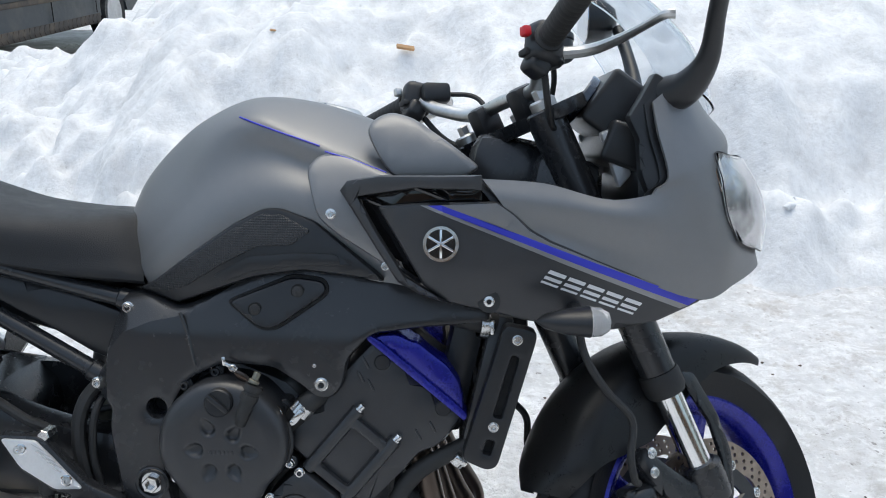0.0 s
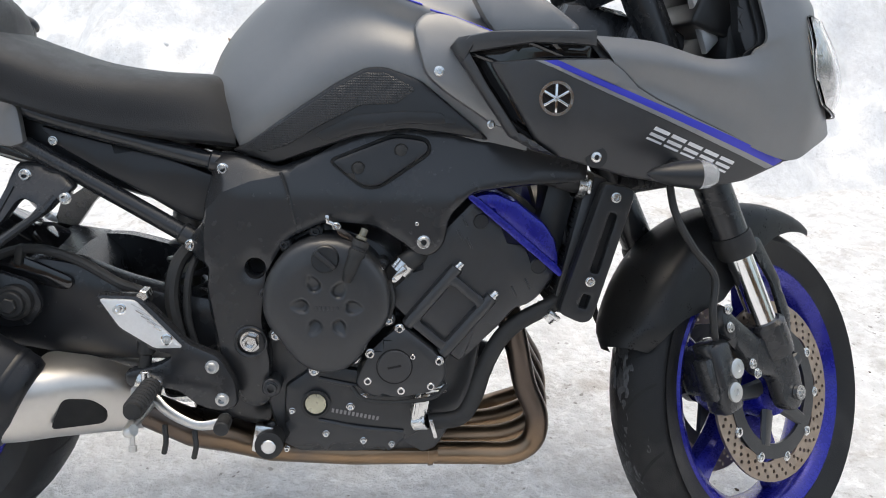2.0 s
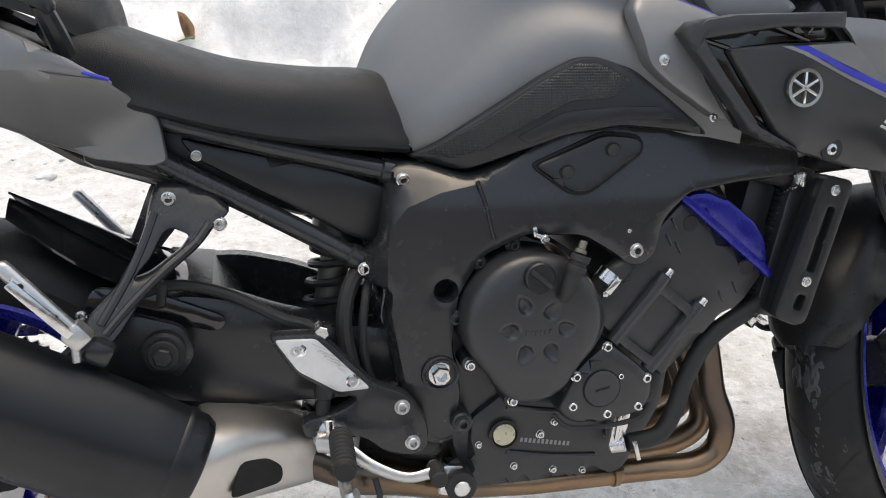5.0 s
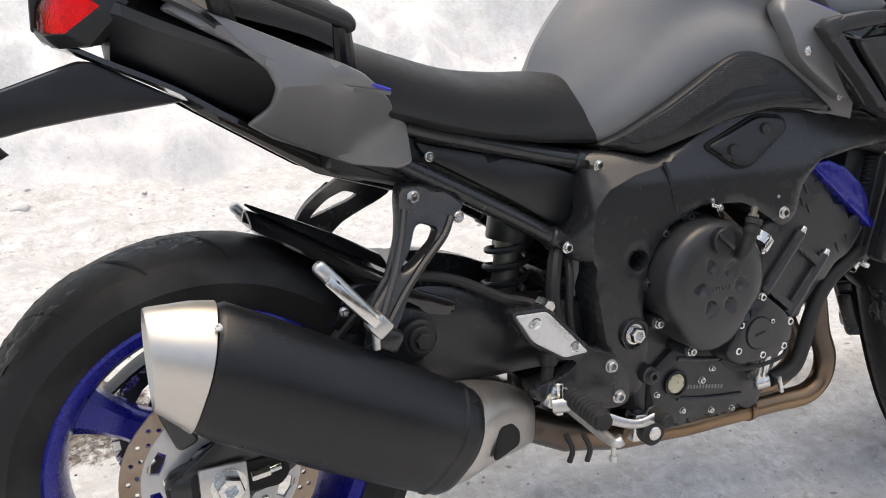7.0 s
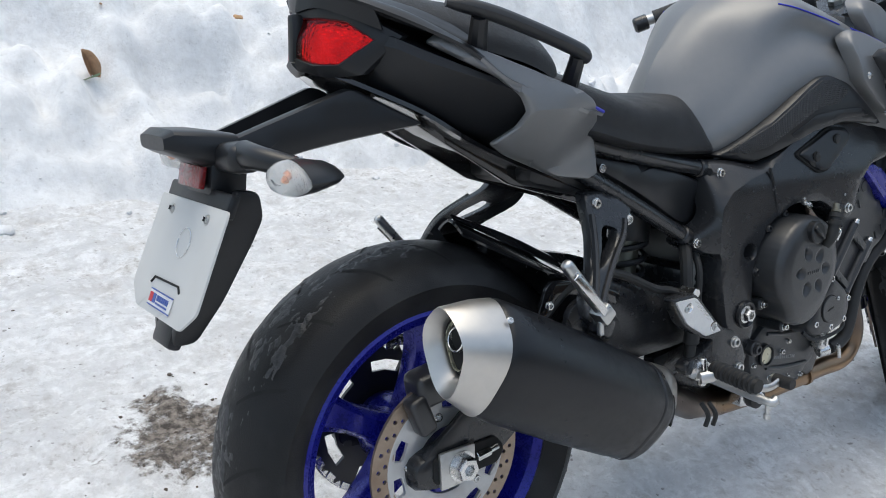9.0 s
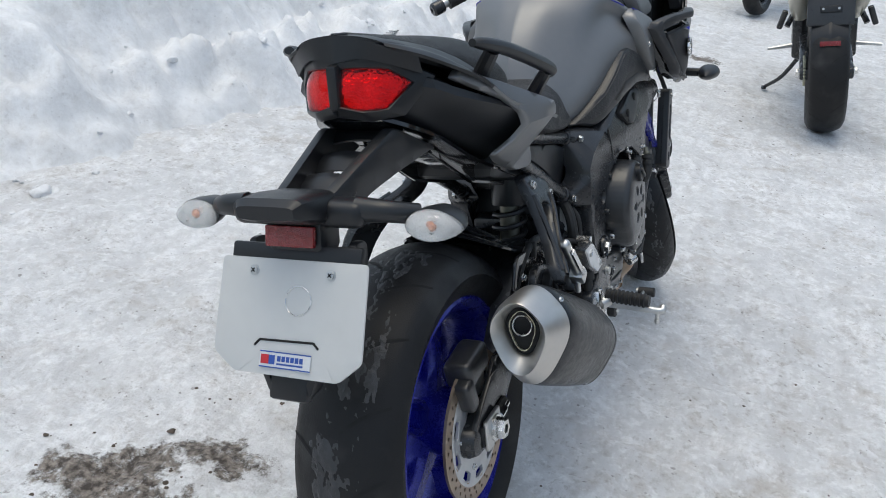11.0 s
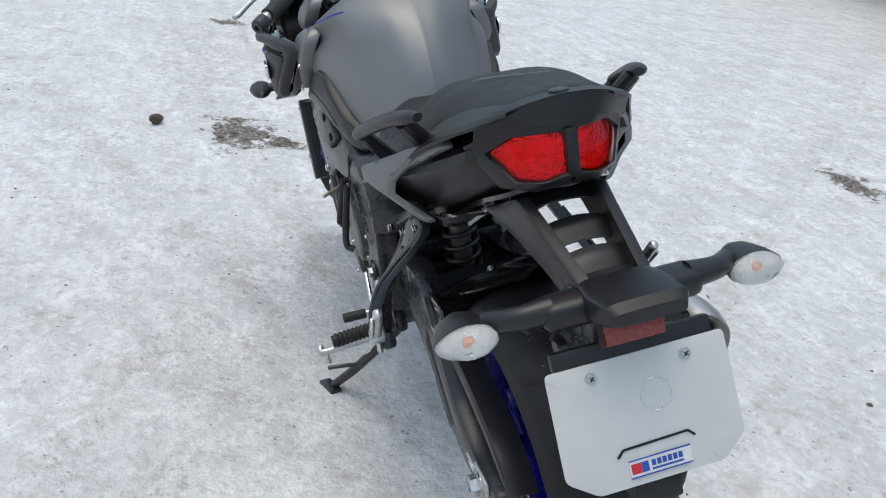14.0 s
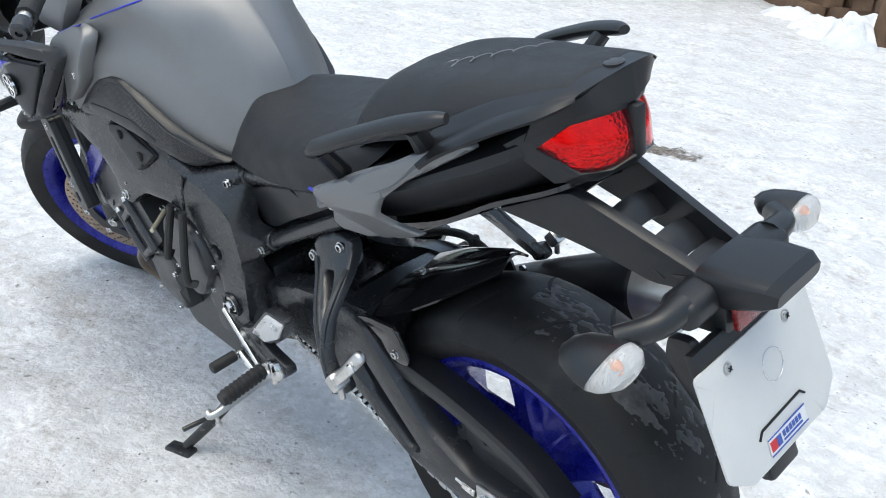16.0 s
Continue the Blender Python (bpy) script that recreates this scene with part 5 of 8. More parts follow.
P("silencer_shield", loft([shield_ring(0.276, 0.336, 0.252, 0.114, 0.42), shield_ring(0.284, 0.336, 0.256, 0.118, 0.42), shield_ring(0.31, 0.334, 0.247, 0.114, 0.36), shield_ring(0.34, 0.331, 0.226, 0.110, 0.3), shield_ring(0.375, 0.324, 0.2, 0.103, 0.22), shield_ring(0.41, 0.316, 0.178, 0.092, 0.12), shield_ring(0.434, 0.31, 0.163, 0.08, 0.0), shield_ring(0.442, 0.308, 0.152, 0.066, 0.0)], False), BRUSHED, sil, "stainless inlet shield with a rounded slot")
so = rounded([(0.330, 0.306), (0.346, 0.349), (0.378, 0.338), (0.396, 0.318), (0.394, 0.298)], 0.009)
# the slot is a black plate on the shield, its shade painted
P("shield_slot", plate(so, lambda x, z: 0.2295 - (x - 0.34) * 0.7, 0.006, 0.002, 0.012, -1), HOLESHADE, sil)
P("hanger_bracket", plate(rounded([(0.20, 0.505), (0.225, 0.52), (0.285, 0.50), (0.30, 0.465), (0.28, 0.435), (0.24, 0.43), (0.19, 0.455)], 0.012), 0.15, 0.012, 0.003, 0.03, -1), FRAME, None, "black silencer hanger bracket")
P("hanger_bolt", joined(rod((0.262, -0.13, 0.472), (0.262, -0.168, 0.472), 0.026, n=28), rod((0.262, -0.165, 0.472), (0.262, -0.176, 0.472), 0.019, n=28), rod((0.262, -0.172, 0.472), (0.262, -0.184, 0.472), 0.012, n=6)), HOSE)


FOLD = [(0.558, 0.405), (0.5545, 0.426), (0.5455, 0.4783), (0.5385, 0.525), (0.5385, 0.578), (0.5430, 0.611), (0.5650, 0.637), (0.607, 0.654), (0.655, 0.6635), (0.70, 0.6850)]


def frame_reach(x, z):
    """Half width of the cast beam: a flat cheek with a crisp fold, behind and above which it falls away."""
    w = lerp_table(x, ((0.50, 0.1625), (0.558, 0.1655), (0.60, 0.171), (0.65, 0.177), (0.75, 0.192), (0.855, 0.204), (0.95, 0.21), (1.05, 0.205)))
    best, drop = 9.0, 0.0
    for (ax, az), (bx, bz) in zip(FOLD, FOLD[1:]):
        ux, uz = bx - ax, bz - az
        f = min(1.0, max(0.0, ((x - ax) * ux + (z - az) * uz) / (ux * ux + uz * uz)))
        d = math.hypot(x - ax - f * ux, z - az - f * uz)
        if d < best:
            best = d
            out = ux * (z - az) - uz * (x - ax) > 0
            drop = d * (1.15 if abs(uz) > ux else 0.70) if out else 0.0
    fade = min(1.0, max(0.0, (0.71 - x) / 0.05)) * min(1.0, max(0.0, (z - 0.39) / 0.04))
    return w - 0.02 * max(0, 0.40 - z) / 0.1 - 0.24 * max(0, z - 0.64) - drop * fade


# main frame, both flanks
beam = [(0.548, 0.69), (0.60, 0.685), (0.645, 0.672), (0.70, 0.695), (0.78, 0.744), (0.86, 0.742), (0.945, 0.722), (1.02, 0.705), (1.09, 0.695), (1.09, 0.66), (1.0, 0.655), (0.925, 0.645),
        (0.892, 0.61), (0.885, 0.57), (0.868, 0.552), (0.845, 0.552), (0.828, 0.568), (0.785, 0.594), (0.715, 0.597), (0.66, 0.57), (0.63, 0.52), (0.621, 0.45), (0.632, 0.39), (0.63, 0.315),
        (0.605, 0.302), (0.58, 0.315), (0.564, 0.36), (0.548, 0.41), (0.537, 0.48), (0.543, 0.53), (0.515, 0.535), (0.499, 0.553), (0.515, 0.570), (0.535, 0.592), (0.538, 0.625), (0.543, 0.66)]
round_hole = [(0.612 + 0.013 * math.cos(2 * math.pi * i / 18), 0.527 + 0.013 * math.sin(2 * math.pi * i / 18)) for i in range(18)]
for sg in (-1, 1):
    fr = P("frame_beam", plate(rounded(beam, 0.012), frame_reach, 0.045, 0.009, 0.0105, sg, [round_hole], [FOLD[1:-1]]), FRAME, None, "satin black cast frame beam", 26)
    # hole bottom and pad gap are flat black, their shade painted in
    P("hole_bottom", rod((0.612, sg * 0.13, 0.527), (0.612, sg * 0.135, 0.527), 0.016), HOLESHADE, fr)
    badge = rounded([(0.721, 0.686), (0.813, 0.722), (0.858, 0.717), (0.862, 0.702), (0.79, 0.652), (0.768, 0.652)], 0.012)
    P("pad_gap", plate(rounded([(0.716, 0.6865), (0.813, 0.7265), (0.861, 0.721), (0.8665, 0.700), (0.791, 0.648), (0.767, 0.648)], 0.013), lambda x, z: frame_reach(x, z) + 0.004, 0.006, 0.001, 0.012, sg), HOLESHADE, fr)
    bp_ = P("frame_pad", plate(badge, lambda x, z: frame_reach(x, z) + 0.010, 0.012, 0.004, 0.012, sg), PLASTIC, fr, "black panel on the frame")
    for x, z in ((0.822, 0.703), (0.762, 0.677)):
        P("panel_stud", lathe([(0.008, 0), (0.008, 0.003), (0.0065, 0.004), (0, 0.004)], (x, sg * (frame_reach(x, z) + 0.0095), z), (0, sg, 0), 18), HOSE, bp_)
        P("stud_ring", lathe([(0, 0), (0.0102, 0), (0.0102, 0.0022), (0, 0.0022)], (x, sg * (frame_reach(x, z) + 0.0085), z), (0, sg, 0), 20), HOLESHADE, bp_)
    P("pivot_cup", lathe([(0.0195, 0), (0.0195, 0.004), (0.0225, 0.006), (0.0245, 0.005), (0.0255, 0.0)], (0.603, sg * 0.170, 0.4165), (0, sg, 0), 28), FRAME, fr)
    P("pivot_nut", hexnut((0.603, sg * 0.170, 0.4165), (0, sg, 0), 0.0125, 0.014, 0.6), STEEL, fr, "zinc pivot nut")
    P("weld_seam", tube([(0.651, sg * 0.176, 0.668), (0.661, sg * 0.178, 0.64), (0.668, sg * 0.1795, 0.61), (0.672, sg * 0.18, 0.594)], 0.0028, 6), FRAME, fr)
    for x, y, z, r in ((0.564, 0.122, 0.668, 0.009), (0.513, 0.123, 0.554, 0.009), (0.855, 0.203, 0.574, 0.010)):
        P("bolt", bolt((x, sg * max(y, frame_reach(x, z) - 0.001), z), sg, r, 0.009), STEEL, fr)
    for x, z in ((0.549, 0.383), (0.562, 0.333)):
        P("bolt", bolt((x, sg * 0.188, z), sg, 0.0105, 0.010), ALU, fr)
    P("bolt", bolt((0.845, sg * 0.203, 0.60), sg, 0.003, 0.002), STEEL, fr)
    # rear subframe
    P("subframe_tube", tube([(0.56, sg * 0.108, 0.672), (0.45, sg * 0.108, 0.70), (0.28, sg * 0.108, 0.747), (0.15, sg * 0.10, 0.80)], 0.0135, 14), FRAME, None, "black subframe tube")
    P("subframe_tube", tube([(0.518, sg * 0.112, 0.556), (0.42, sg * 0.112, 0.614), (0.28, sg * 0.11, 0.694), (0.18, sg * 0.105, 0.75)], 0.0135, 14), FRAME, None, "black subframe tube")
    P("tube_end", rod((0.53, sg * 0.112, 0.549), (0.495, sg * 0.112, 0.570), 0.017), FRAME)
    P("tube_end", rod((0.575, sg * 0.108, 0.668), (0.54, sg * 0.108, 0.677), 0.017), FRAME)
    P("side_cover", plate(rounded([(0.292, 0.727), (0.315, 0.72), (0.48, 0.68), (0.555, 0.652), (0.562, 0.60), (0.54, 0.577), (0.50, 0.588), (0.43, 0.632), (0.31, 0.70)], 0.015), lambda x, z: 0.112 - 0.006 * abs(z - 0.66) / 0.05, 0.02, 0.006, 0.03, sg), PLASTIC, None, "black plastic side cover")
    P("bolt", bolt((0.314, sg * 0.108, 0.703), sg, 0.007, 0.005), STEEL)
    # pillion footrest hanger: a cast A with an open window
    def hanger_reach(x, z):
        d = max(0.0, min(1.0, (0.655 - z) / 0.15))
        if sg > 0:
            return 0.128 + 0.45 * (0.655 - z) + 0.032 * math.sin(math.pi * d) + 0.55 * (0.272 - x) * min(1.0, d * 3)
        return 0.128 + 0.585 * (0.655 - z)
    if sg > 0:
        rim_ = [(0.262, 0.668), (0.252, 0.655), (0.232, 0.63), (0.215, 0.595), (0.200, 0.56), (0.186, 0.53), (0.178, 0.505), (0.2, 0.49), (0.222, 0.505), (0.245, 0.535), (0.275, 0.572), (0.31, 0.6), (0.335, 0.618), (0.348, 0.638), (0.33, 0.655), (0.295, 0.668)]
        gap_ = [(0.225, 0.578), (0.25, 0.592), (0.282, 0.612), (0.292, 0.622), (0.268, 0.63), (0.248, 0.615)]
    else:
        rim_ = [(0.264, 0.672), (0.256, 0.652), (0.250, 0.625), (0.243, 0.605), (0.218, 0.563), (0.186, 0.534), (0.176, 0.508), (0.2, 0.492), (0.222, 0.515), (0.248, 0.55), (0.285, 0.580), (0.317, 0.604), (0.330, 0.620), (0.352, 0.638), (0.332, 0.658), (0.295, 0.672)]
        gap_ = [(0.236, 0.568), (0.254, 0.574), (0.291, 0.598), (0.302, 0.613), (0.281, 0.622), (0.272, 0.617), (0.258, 0.592)]
    ha = P("footrest_hanger", plate(rounded(rim_, 0.008), hanger_reach, 0.020, 0.006, 0.012, sg, [rounded(gap_, 0.006)]), FRAME, None, "black cast pillion footrest hanger")
    ridge = [(x, sg * (hanger_reach(x, z) - 0.001), z) for x, z in ([(0.262, 0.64), (0.248, 0.606), (0.228, 0.568), (0.2, 0.525)] if sg < 0 else [(0.246, 0.64), (0.224, 0.6), (0.208, 0.56), (0.195, 0.525)])]
    P("hanger_rib", tube(ridge, 0.0055, 8), FRAME, ha)
    ridge = [(x, sg * (hanger_reach(x, z) - 0.001), z) for x, z in ((0.325, 0.625), (0.308, 0.604), (0.27, 0.575), (0.235, 0.545), (0.205, 0.515))]
    P("hanger_rib", tube(ridge, 0.0055, 8), FRAME, ha)
    P("hanger_boss", block((0.198, sg * 0.218, 0.500), (0.034, 0.026, 0.03), (0, 30, 0), 0.008), FRAME, ha)
    for x, z, y in ((0.279, 0.6545, 0.1235), (0.337, 0.623, 0.135)):
        P("bolt", bolt((x, sg * (y + 0.004), z), sg, 0.0095, 0.008), STEEL, ha)
    pf = P("pillion_footrest", joined(moved(block((0, 0, 0), (0.018, 0.016, 0.118), (0, 0, 0), 0.007, 3), pose(0.147, sg * 0.237, 0.567, 0, -40, 0)), moved(block((0, 0, 0), (0.026, 0.026, 0.026), (0, 0, 0), 0.005), pose(0.181, sg * 0.236, 0.526, 0, -40, 0)), rod((0.177, sg * 0.236, 0.495), (0.177, sg * 0.236, 0.515), 0.005)), ALU, None, "polished folded pillion footrest")
    P("footrest_groove", moved(block((0, 0, 0), (0.007, 0.002, 0.078), (0, 0, 0), 0.001), pose(0.147, sg * 0.2446, 0.567, 0, -40, 0)), STEEL, pf)
    for d in (-0.026, 0.022):
        P("footrest_hole", moved(rod((0, 0, 0), (0, sg * 0.003, 0), 0.0042), pose(0.147 + 0.643 * d, sg * 0.2435, 0.567 - 0.766 * d, 0, 0, 0)), HOLESHADE, pf)
    P("footrest_groove", moved(block((0, 0, 0), (0.012, 0.004, 0.085), (0, 0, 0), 0.002), pose(0.148, sg * 0.2475, 0.561, 0, -42, 0)), STEEL)
    # rider footrest
    br = P("footrest_bracket", plate(rounded([(0.385, 0.492), (0.448, 0.49), (0.515, 0.418), (0.56, 0.398), (0.582, 0.36), (0.585, 0.32), (0.56, 0.312), (0.525, 0.322), (0.50, 0.345), (0.46, 0.352), (0.425, 0.35), (0.42, 0.375), (0.47, 0.385), (0.495, 0.40), (0.463, 0.407), (0.415, 0.44)], 0.012), lambda x, z: 0.188, 0.02, 0.005, 0.03, sg), FRAME, None, "black footrest bracket")
    hp_ = P("heel_plate", plate(rounded([(0.393, 0.486), (0.443, 0.484), (0.509, 0.413), (0.469, 0.412), (0.42, 0.444)], 0.006), 0.192, 0.005, 0.0015, 0.012, sg), HEELPLATE, br, "silver heel plate")
    for x, z in ((0.4235, 0.471), (0.4865, 0.426)):
        P("dished_washer", lathe([(0.0085, 0), (0.0085, 0.0012), (0.0065, 0.0016), (0.0042, -0.0002), (0, 0.0004)], (x, sg * 0.192, z), (0, sg, 0), 24), CHROME, hp_)
    for k in range(4):
        P("plate_groove", block((0.447 + 0.0085 * k, sg * 0.1921, 0.474 - 0.0085 * k), (0.020, 0.0008, 0.0010), (0, 30, 0), 0), ALU, hp_)
    for k in range(4):
        P("plate_mark", block((0.45 + 0.008 * k, sg * 0.1925, 0.466 - 0.008 * k), (0.013, 0.0012, 0.0014), (0, 30, 0), 0.0), STEEL, br)
    for x, z in ((0.418, 0.47), (0.487, 0.424)):
        P("bolt", bolt((x, sg * 0.192, z), sg, 0.0065, 0.003), ALU, br)
    pg0, pg1 = Vector((0.467, sg * 0.208, 0.356)), Vector((0.462, sg * 0.312, 0.350))
    d = (pg1 - pg0).normalized()
    prof = [(0, 0.0), (0.012, 0.0)]
    for k in range(9):
        prof += [(0.0125, 0.004 + k * 0.009), (0.015, 0.006 + k * 0.009), (0.015, 0.009 + k * 0.009), (0.0125, 0.011 + k * 0.009)]
    prof += [(0.012, 0.09), (0, 0.09)]
    P("footrest_rubber", lathe(prof, pg0 + Vector((0, 0, 0.006)), d, 18), HOSE, br, "ribbed rubber footrest")
    P("footrest_bar", joined(tube([pg0 + Vector((-0.012, -sg * 0.03, -0.006)), pg0 + Vector((0, 0, -0.01)), pg1 + Vector((0, 0, -0.012)), pg1 + Vector((0.01, sg * 0.012, -0.008))], [0.012, 0.011, 0.007, 0.008], 12), rod(pg1 + Vector((0.004, 0, -0.01)), pg1 + Vector((0.004, 0.0, -0.036)), 0.0035), rod(pg1 + Vector((0.004, 0, -0.034)), pg1 + Vector((0.004, 0.0, -0.043)), 0.0055)), ALU, br, "polished footrest")
    P("footrest_clevis", joined(block(pg0 + Vector((-0.01, -sg * 0.022, 0)), (0.04, 0.03, 0.036), (0, 20, 0), 0.008), rod(pg0 + Vector((-0.012, -sg * 0.012, -0.024)), pg0 + Vector((-0.012, -sg * 0.012, 0.024)), 0.007)), STEEL, br)
ped = P("brake_pedal", joined(tube([(0.44, -0.205, 0.35), (0.47, -0.225, 0.352), (0.50, -0.245, 0.335), (0.54, -0.26, 0.322), (0.575, -0.262, 0.326)], [0.010, 0.010, 0.0085, 0.007, 0.008], 12, 30, True, 0.6), rod((0.577, -0.245, 0.326), (0.577, -0.272, 0.326), 0.009)), ALU, None, "grey brake pedal")
P("pedal_rubber", rod((0.577, -0.25, 0.326), (0.577, -0.285, 0.326), 0.0105), HOSE, ped)
P("master_cylinder", joined(rod((0.452, -0.175, 0.40), (0.446, -0.175, 0.365), 0.009), rod((0.455, -0.175, 0.46), (0.452, -0.175, 0.40), 0.013)), HOSE)
P("brake_pipe", tube([(0.455, -0.16, 0.478), (0.437, -0.142, 0.487), (0.405, -0.134, 0.496), (0.34, -0.125, 0.530), (0.276, -0.123, 0.545), (0.215, -0.122, 0.525), (0.14, -0.120, 0.46)], 0.0075, 10), HOSE)
P("pipe_clip", joined(block((0.262, -0.124, 0.536), (0.012, 0.02, 0.03), (0, 10, 0), 0.003)), HOSE)
P("banjo", rod((0.452, -0.155, 0.488), (0.452, -0.185, 0.488), 0.009, n=6), STEEL)
P("shift_rod", joined(rod((0.50, 0.2, 0.35), (0.60, 0.19, 0.42), 0.0045), rod((0.50, 0.2, 0.31), (0.56, 0.2, 0.345), 0.008), rod((0.56, 0.19, 0.345), (0.56, 0.255, 0.345), 0.007)), STEEL)
P("shift_rubber", rod((0.56, 0.21, 0.345), (0.56, 0.26, 0.345), 0.0105), HOSE)
# side stand
P("side_stand", joined(tube([(0.60, 0.135, 0.27), (0.62, 0.18, 0.22), (0.665, 0.25, 0.14), (0.70, 0.302, 0.088)], [0.014, 0.012, 0.011, 0.010], 12), block((0.605, 0.135, 0.28), (0.05, 0.03, 0.05), (0, 20, 0), 0.01), block((0.708, 0.312, 0.0805), (0.062, 0.03, 0.012), (13.3, 0, 20), 0.004), tube([(0.655, 0.235, 0.155), (0.66, 0.27, 0.16), (0.665, 0.31, 0.162)], 0.005, 8)), FRAME, None, "black side stand resting on the snow")
P("stand_spring", tube([(0.57, 0.15, 0.285), (0.61, 0.185, 0.245), (0.65, 0.222, 0.175)], 0.007, 8), STEEL)

# swingarm, shock, chain
armR = [(0.62, 0.45), (0.52, 0.475), (0.46, 0.482), (0.40, 0.500), (0.34, 0.525), (0.28, 0.535), (0.22, 0.515), (0.14, 0.435), (0.07, 0.37), (-0.03, 0.348), (-0.075, 0.335), (-0.075, 0.29), (-0.02, 0.278), (0.06, 0.285), (0.14, 0.335), (0.22, 0.395), (0.34, 0.37), (0.50, 0.368), (0.60, 0.385)]
armL = [(0.62, 0.45), (0.52, 0.475), (0.44, 0.51), (0.36, 0.53), (0.26, 0.53), (0.21, 0.48), (0.13, 0.385), (0.05, 0.345), (-0.075, 0.342), (-0.075, 0.285), (0.06, 0.27), (0.18, 0.29), (0.30, 0.36), (0.45, 0.38), (0.60, 0.385)]
slotl = [(0.30, 0.435), (0.27, 0.45), (0.19, 0.37), (0.15, 0.325), (0.17, 0.315), (0.25, 0.375)]
P("swingarm", joined(plate(rounded(armR, 0.02), lambda x, z: lerp_table(x, ((-0.08, 0.128), (0.2, 0.118), (0.62, 0.12))), 0.045, 0.016, 0.03, -1),
                     plate(rounded(armL, 0.02), lambda x, z: lerp_table(x, ((-0.08, 0.13), (0.2, 0.138), (0.62, 0.125))), 0.045, 0.014, 0.03, 1, [rounded(slotl, 0.012)]),
                     loft([[Vector((x, y, z + dz * k)) for y, dz, k in ((-0.10, 0, 1), (0.0, 0.012, 1), (0.118, 0.012, 1), (0.118, -0.07, 1), (-0.10, -0.07, 1))] for x, z in ((0.225, 0.505), (0.26, 0.528), (0.32, 0.520), (0.352, 0.490), (0.362, 0.455))]),
                     block((0.47, 0, 0.42), (0.10, 0.2, 0.075), (0, 0, 0), 0.02), rod((0.601, -0.15, 0.416), (0.601, 0.15, 0.416), 0.03, n=24)), FRAME, None, "satin black cast swingarm")
for sg in (-1, 1):
    P("axle_block", joined(block((-0.005, sg * 0.131, 0.315), (0.062, 0.008, 0.056), (0, 0, 0), 0.003)), ALU, None, "bare aluminium axle block")
    P("axle_nut", hexnut((0.0, sg * 0.134, 0.315), (0, sg, 0), 0.0185, 0.02), STEEL)
    P("chain_adjuster", joined(rod((0.03, sg * 0.131, 0.318), (0.055, sg * 0.131, 0.321), 0.0075, n=6), rod((0.05, sg * 0.131, 0.32), (0.07, sg * 0.131, 0.323), 0.005)), STEEL)
    # black plate on the arm paints the shade of its slot
    P("arm_slot", plate(rounded([(-0.045, 0.335), (-0.045, 0.297), (0.07, 0.295), (0.085, 0.315), (0.07, 0.338)], 0.01), 0.129, 0.004, 0.001, 0.03, sg), HOLESHADE)
P("torque_bracket", plate(rounded([(-0.06, 0.335), (0.06, 0.42), (0.16, 0.40), (0.10, 0.34), (0.02, 0.29)], 0.012), 0.124, 0.01, 0.003, 0.03, -1), FRAME)
P("rear_caliper", joined(block((-0.012, -0.098, 0.436), (0.085, 0.05, 0.05), (0, -8, 0), 0.012, 3), block((-0.05, -0.11, 0.40), (0.03, 0.03, 0.06), (0, -20, 0), 0.008, 3)), ENGINE, None, "black rear brake caliper")
shock = P("shock_absorber", joined(rod((0.472, 0.0, 0.44), (0.492, 0, 0.555), 0.0215), lathe([(0, 0), (0.030, 0), (0.036, 0.006), (0.036, 0.05), (0.028, 0.06), (0, 0.06)], (0.490, 0, 0.548), (0.17, 0, 0.98), 28)), KHAKI, None, "shock absorber with coil spring")
P("spring_seat", lathe([(0.022, 0), (0.037, 0), (0.038, 0.003), (0.038, 0.055), (0.030, 0.062), (0, 0.062)], (0.4895, 0, 0.545), (0.17, 0, 0.98), 28), ENGINE, shock)
coil = []
for i in range(65):
    a = i / 64 * 2 * math.pi * 4 + 1.2
    ax = Vector((0.472, 0, 0.442)).lerp(Vector((0.4905, 0, 0.550)), i / 64)
    coil.append(ax + Vector((math.cos(a) * 0.033, math.sin(a) * 0.033, 0)))
P("coil_spring", tube(coil, 0.0055, 8, 130), ENGINE, shock)
P("coolant_tank", block((0.5562, -0.105, 0.500), (0.032, 0.03, 0.07), (0, 8, 0), 0.010, 3), WHITE, None, "pale translucent overflow bottle")
P("bottle_tube", tube([(0.52, -0.10, 0.56), (0.492, -0.13, 0.525), (0.484, -0.14, 0.47), (0.50, -0.145, 0.39)], 0.011, 10), HOSE)
P("bottle_tube", tube([(0.53, -0.10, 0.55), (0.512, -0.14, 0.515), (0.507, -0.145, 0.45), (0.52, -0.145, 0.39)], 0.006, 10), HOSE)
P("frame_crossmember", joined(block((0.545, 0, 0.585), (0.05, 0.20, 0.05), (0, 0, 0), 0.012), block((0.56, 0, 0.47), (0.05, 0.22, 0.05), (0, 0, 0), 0.012)), FRAME, None, "black frame crossmember")
links = []
way = []
for k in range(44):
    f = k / 43
    way.append((Vector((0.62, 0.097, 0.452)).lerp(Vector((0.03, 0.097, 0.432)), f), math.degrees(math.atan2(0.02, 0.59))))
for k in range(44):
    f = k / 43
    way.append((Vector((0.62, 0.097, 0.372)).lerp(Vector((0.03, 0.097, 0.199)), f), -16.0))
for k in range(22):
    a = math.pi / 2 + math.pi * (k + 0.5) / 22
    way.append((RC + Vector((math.cos(a) * 0.119, 0.097, math.sin(a) * 0.119)), -math.degrees(a) + 90))
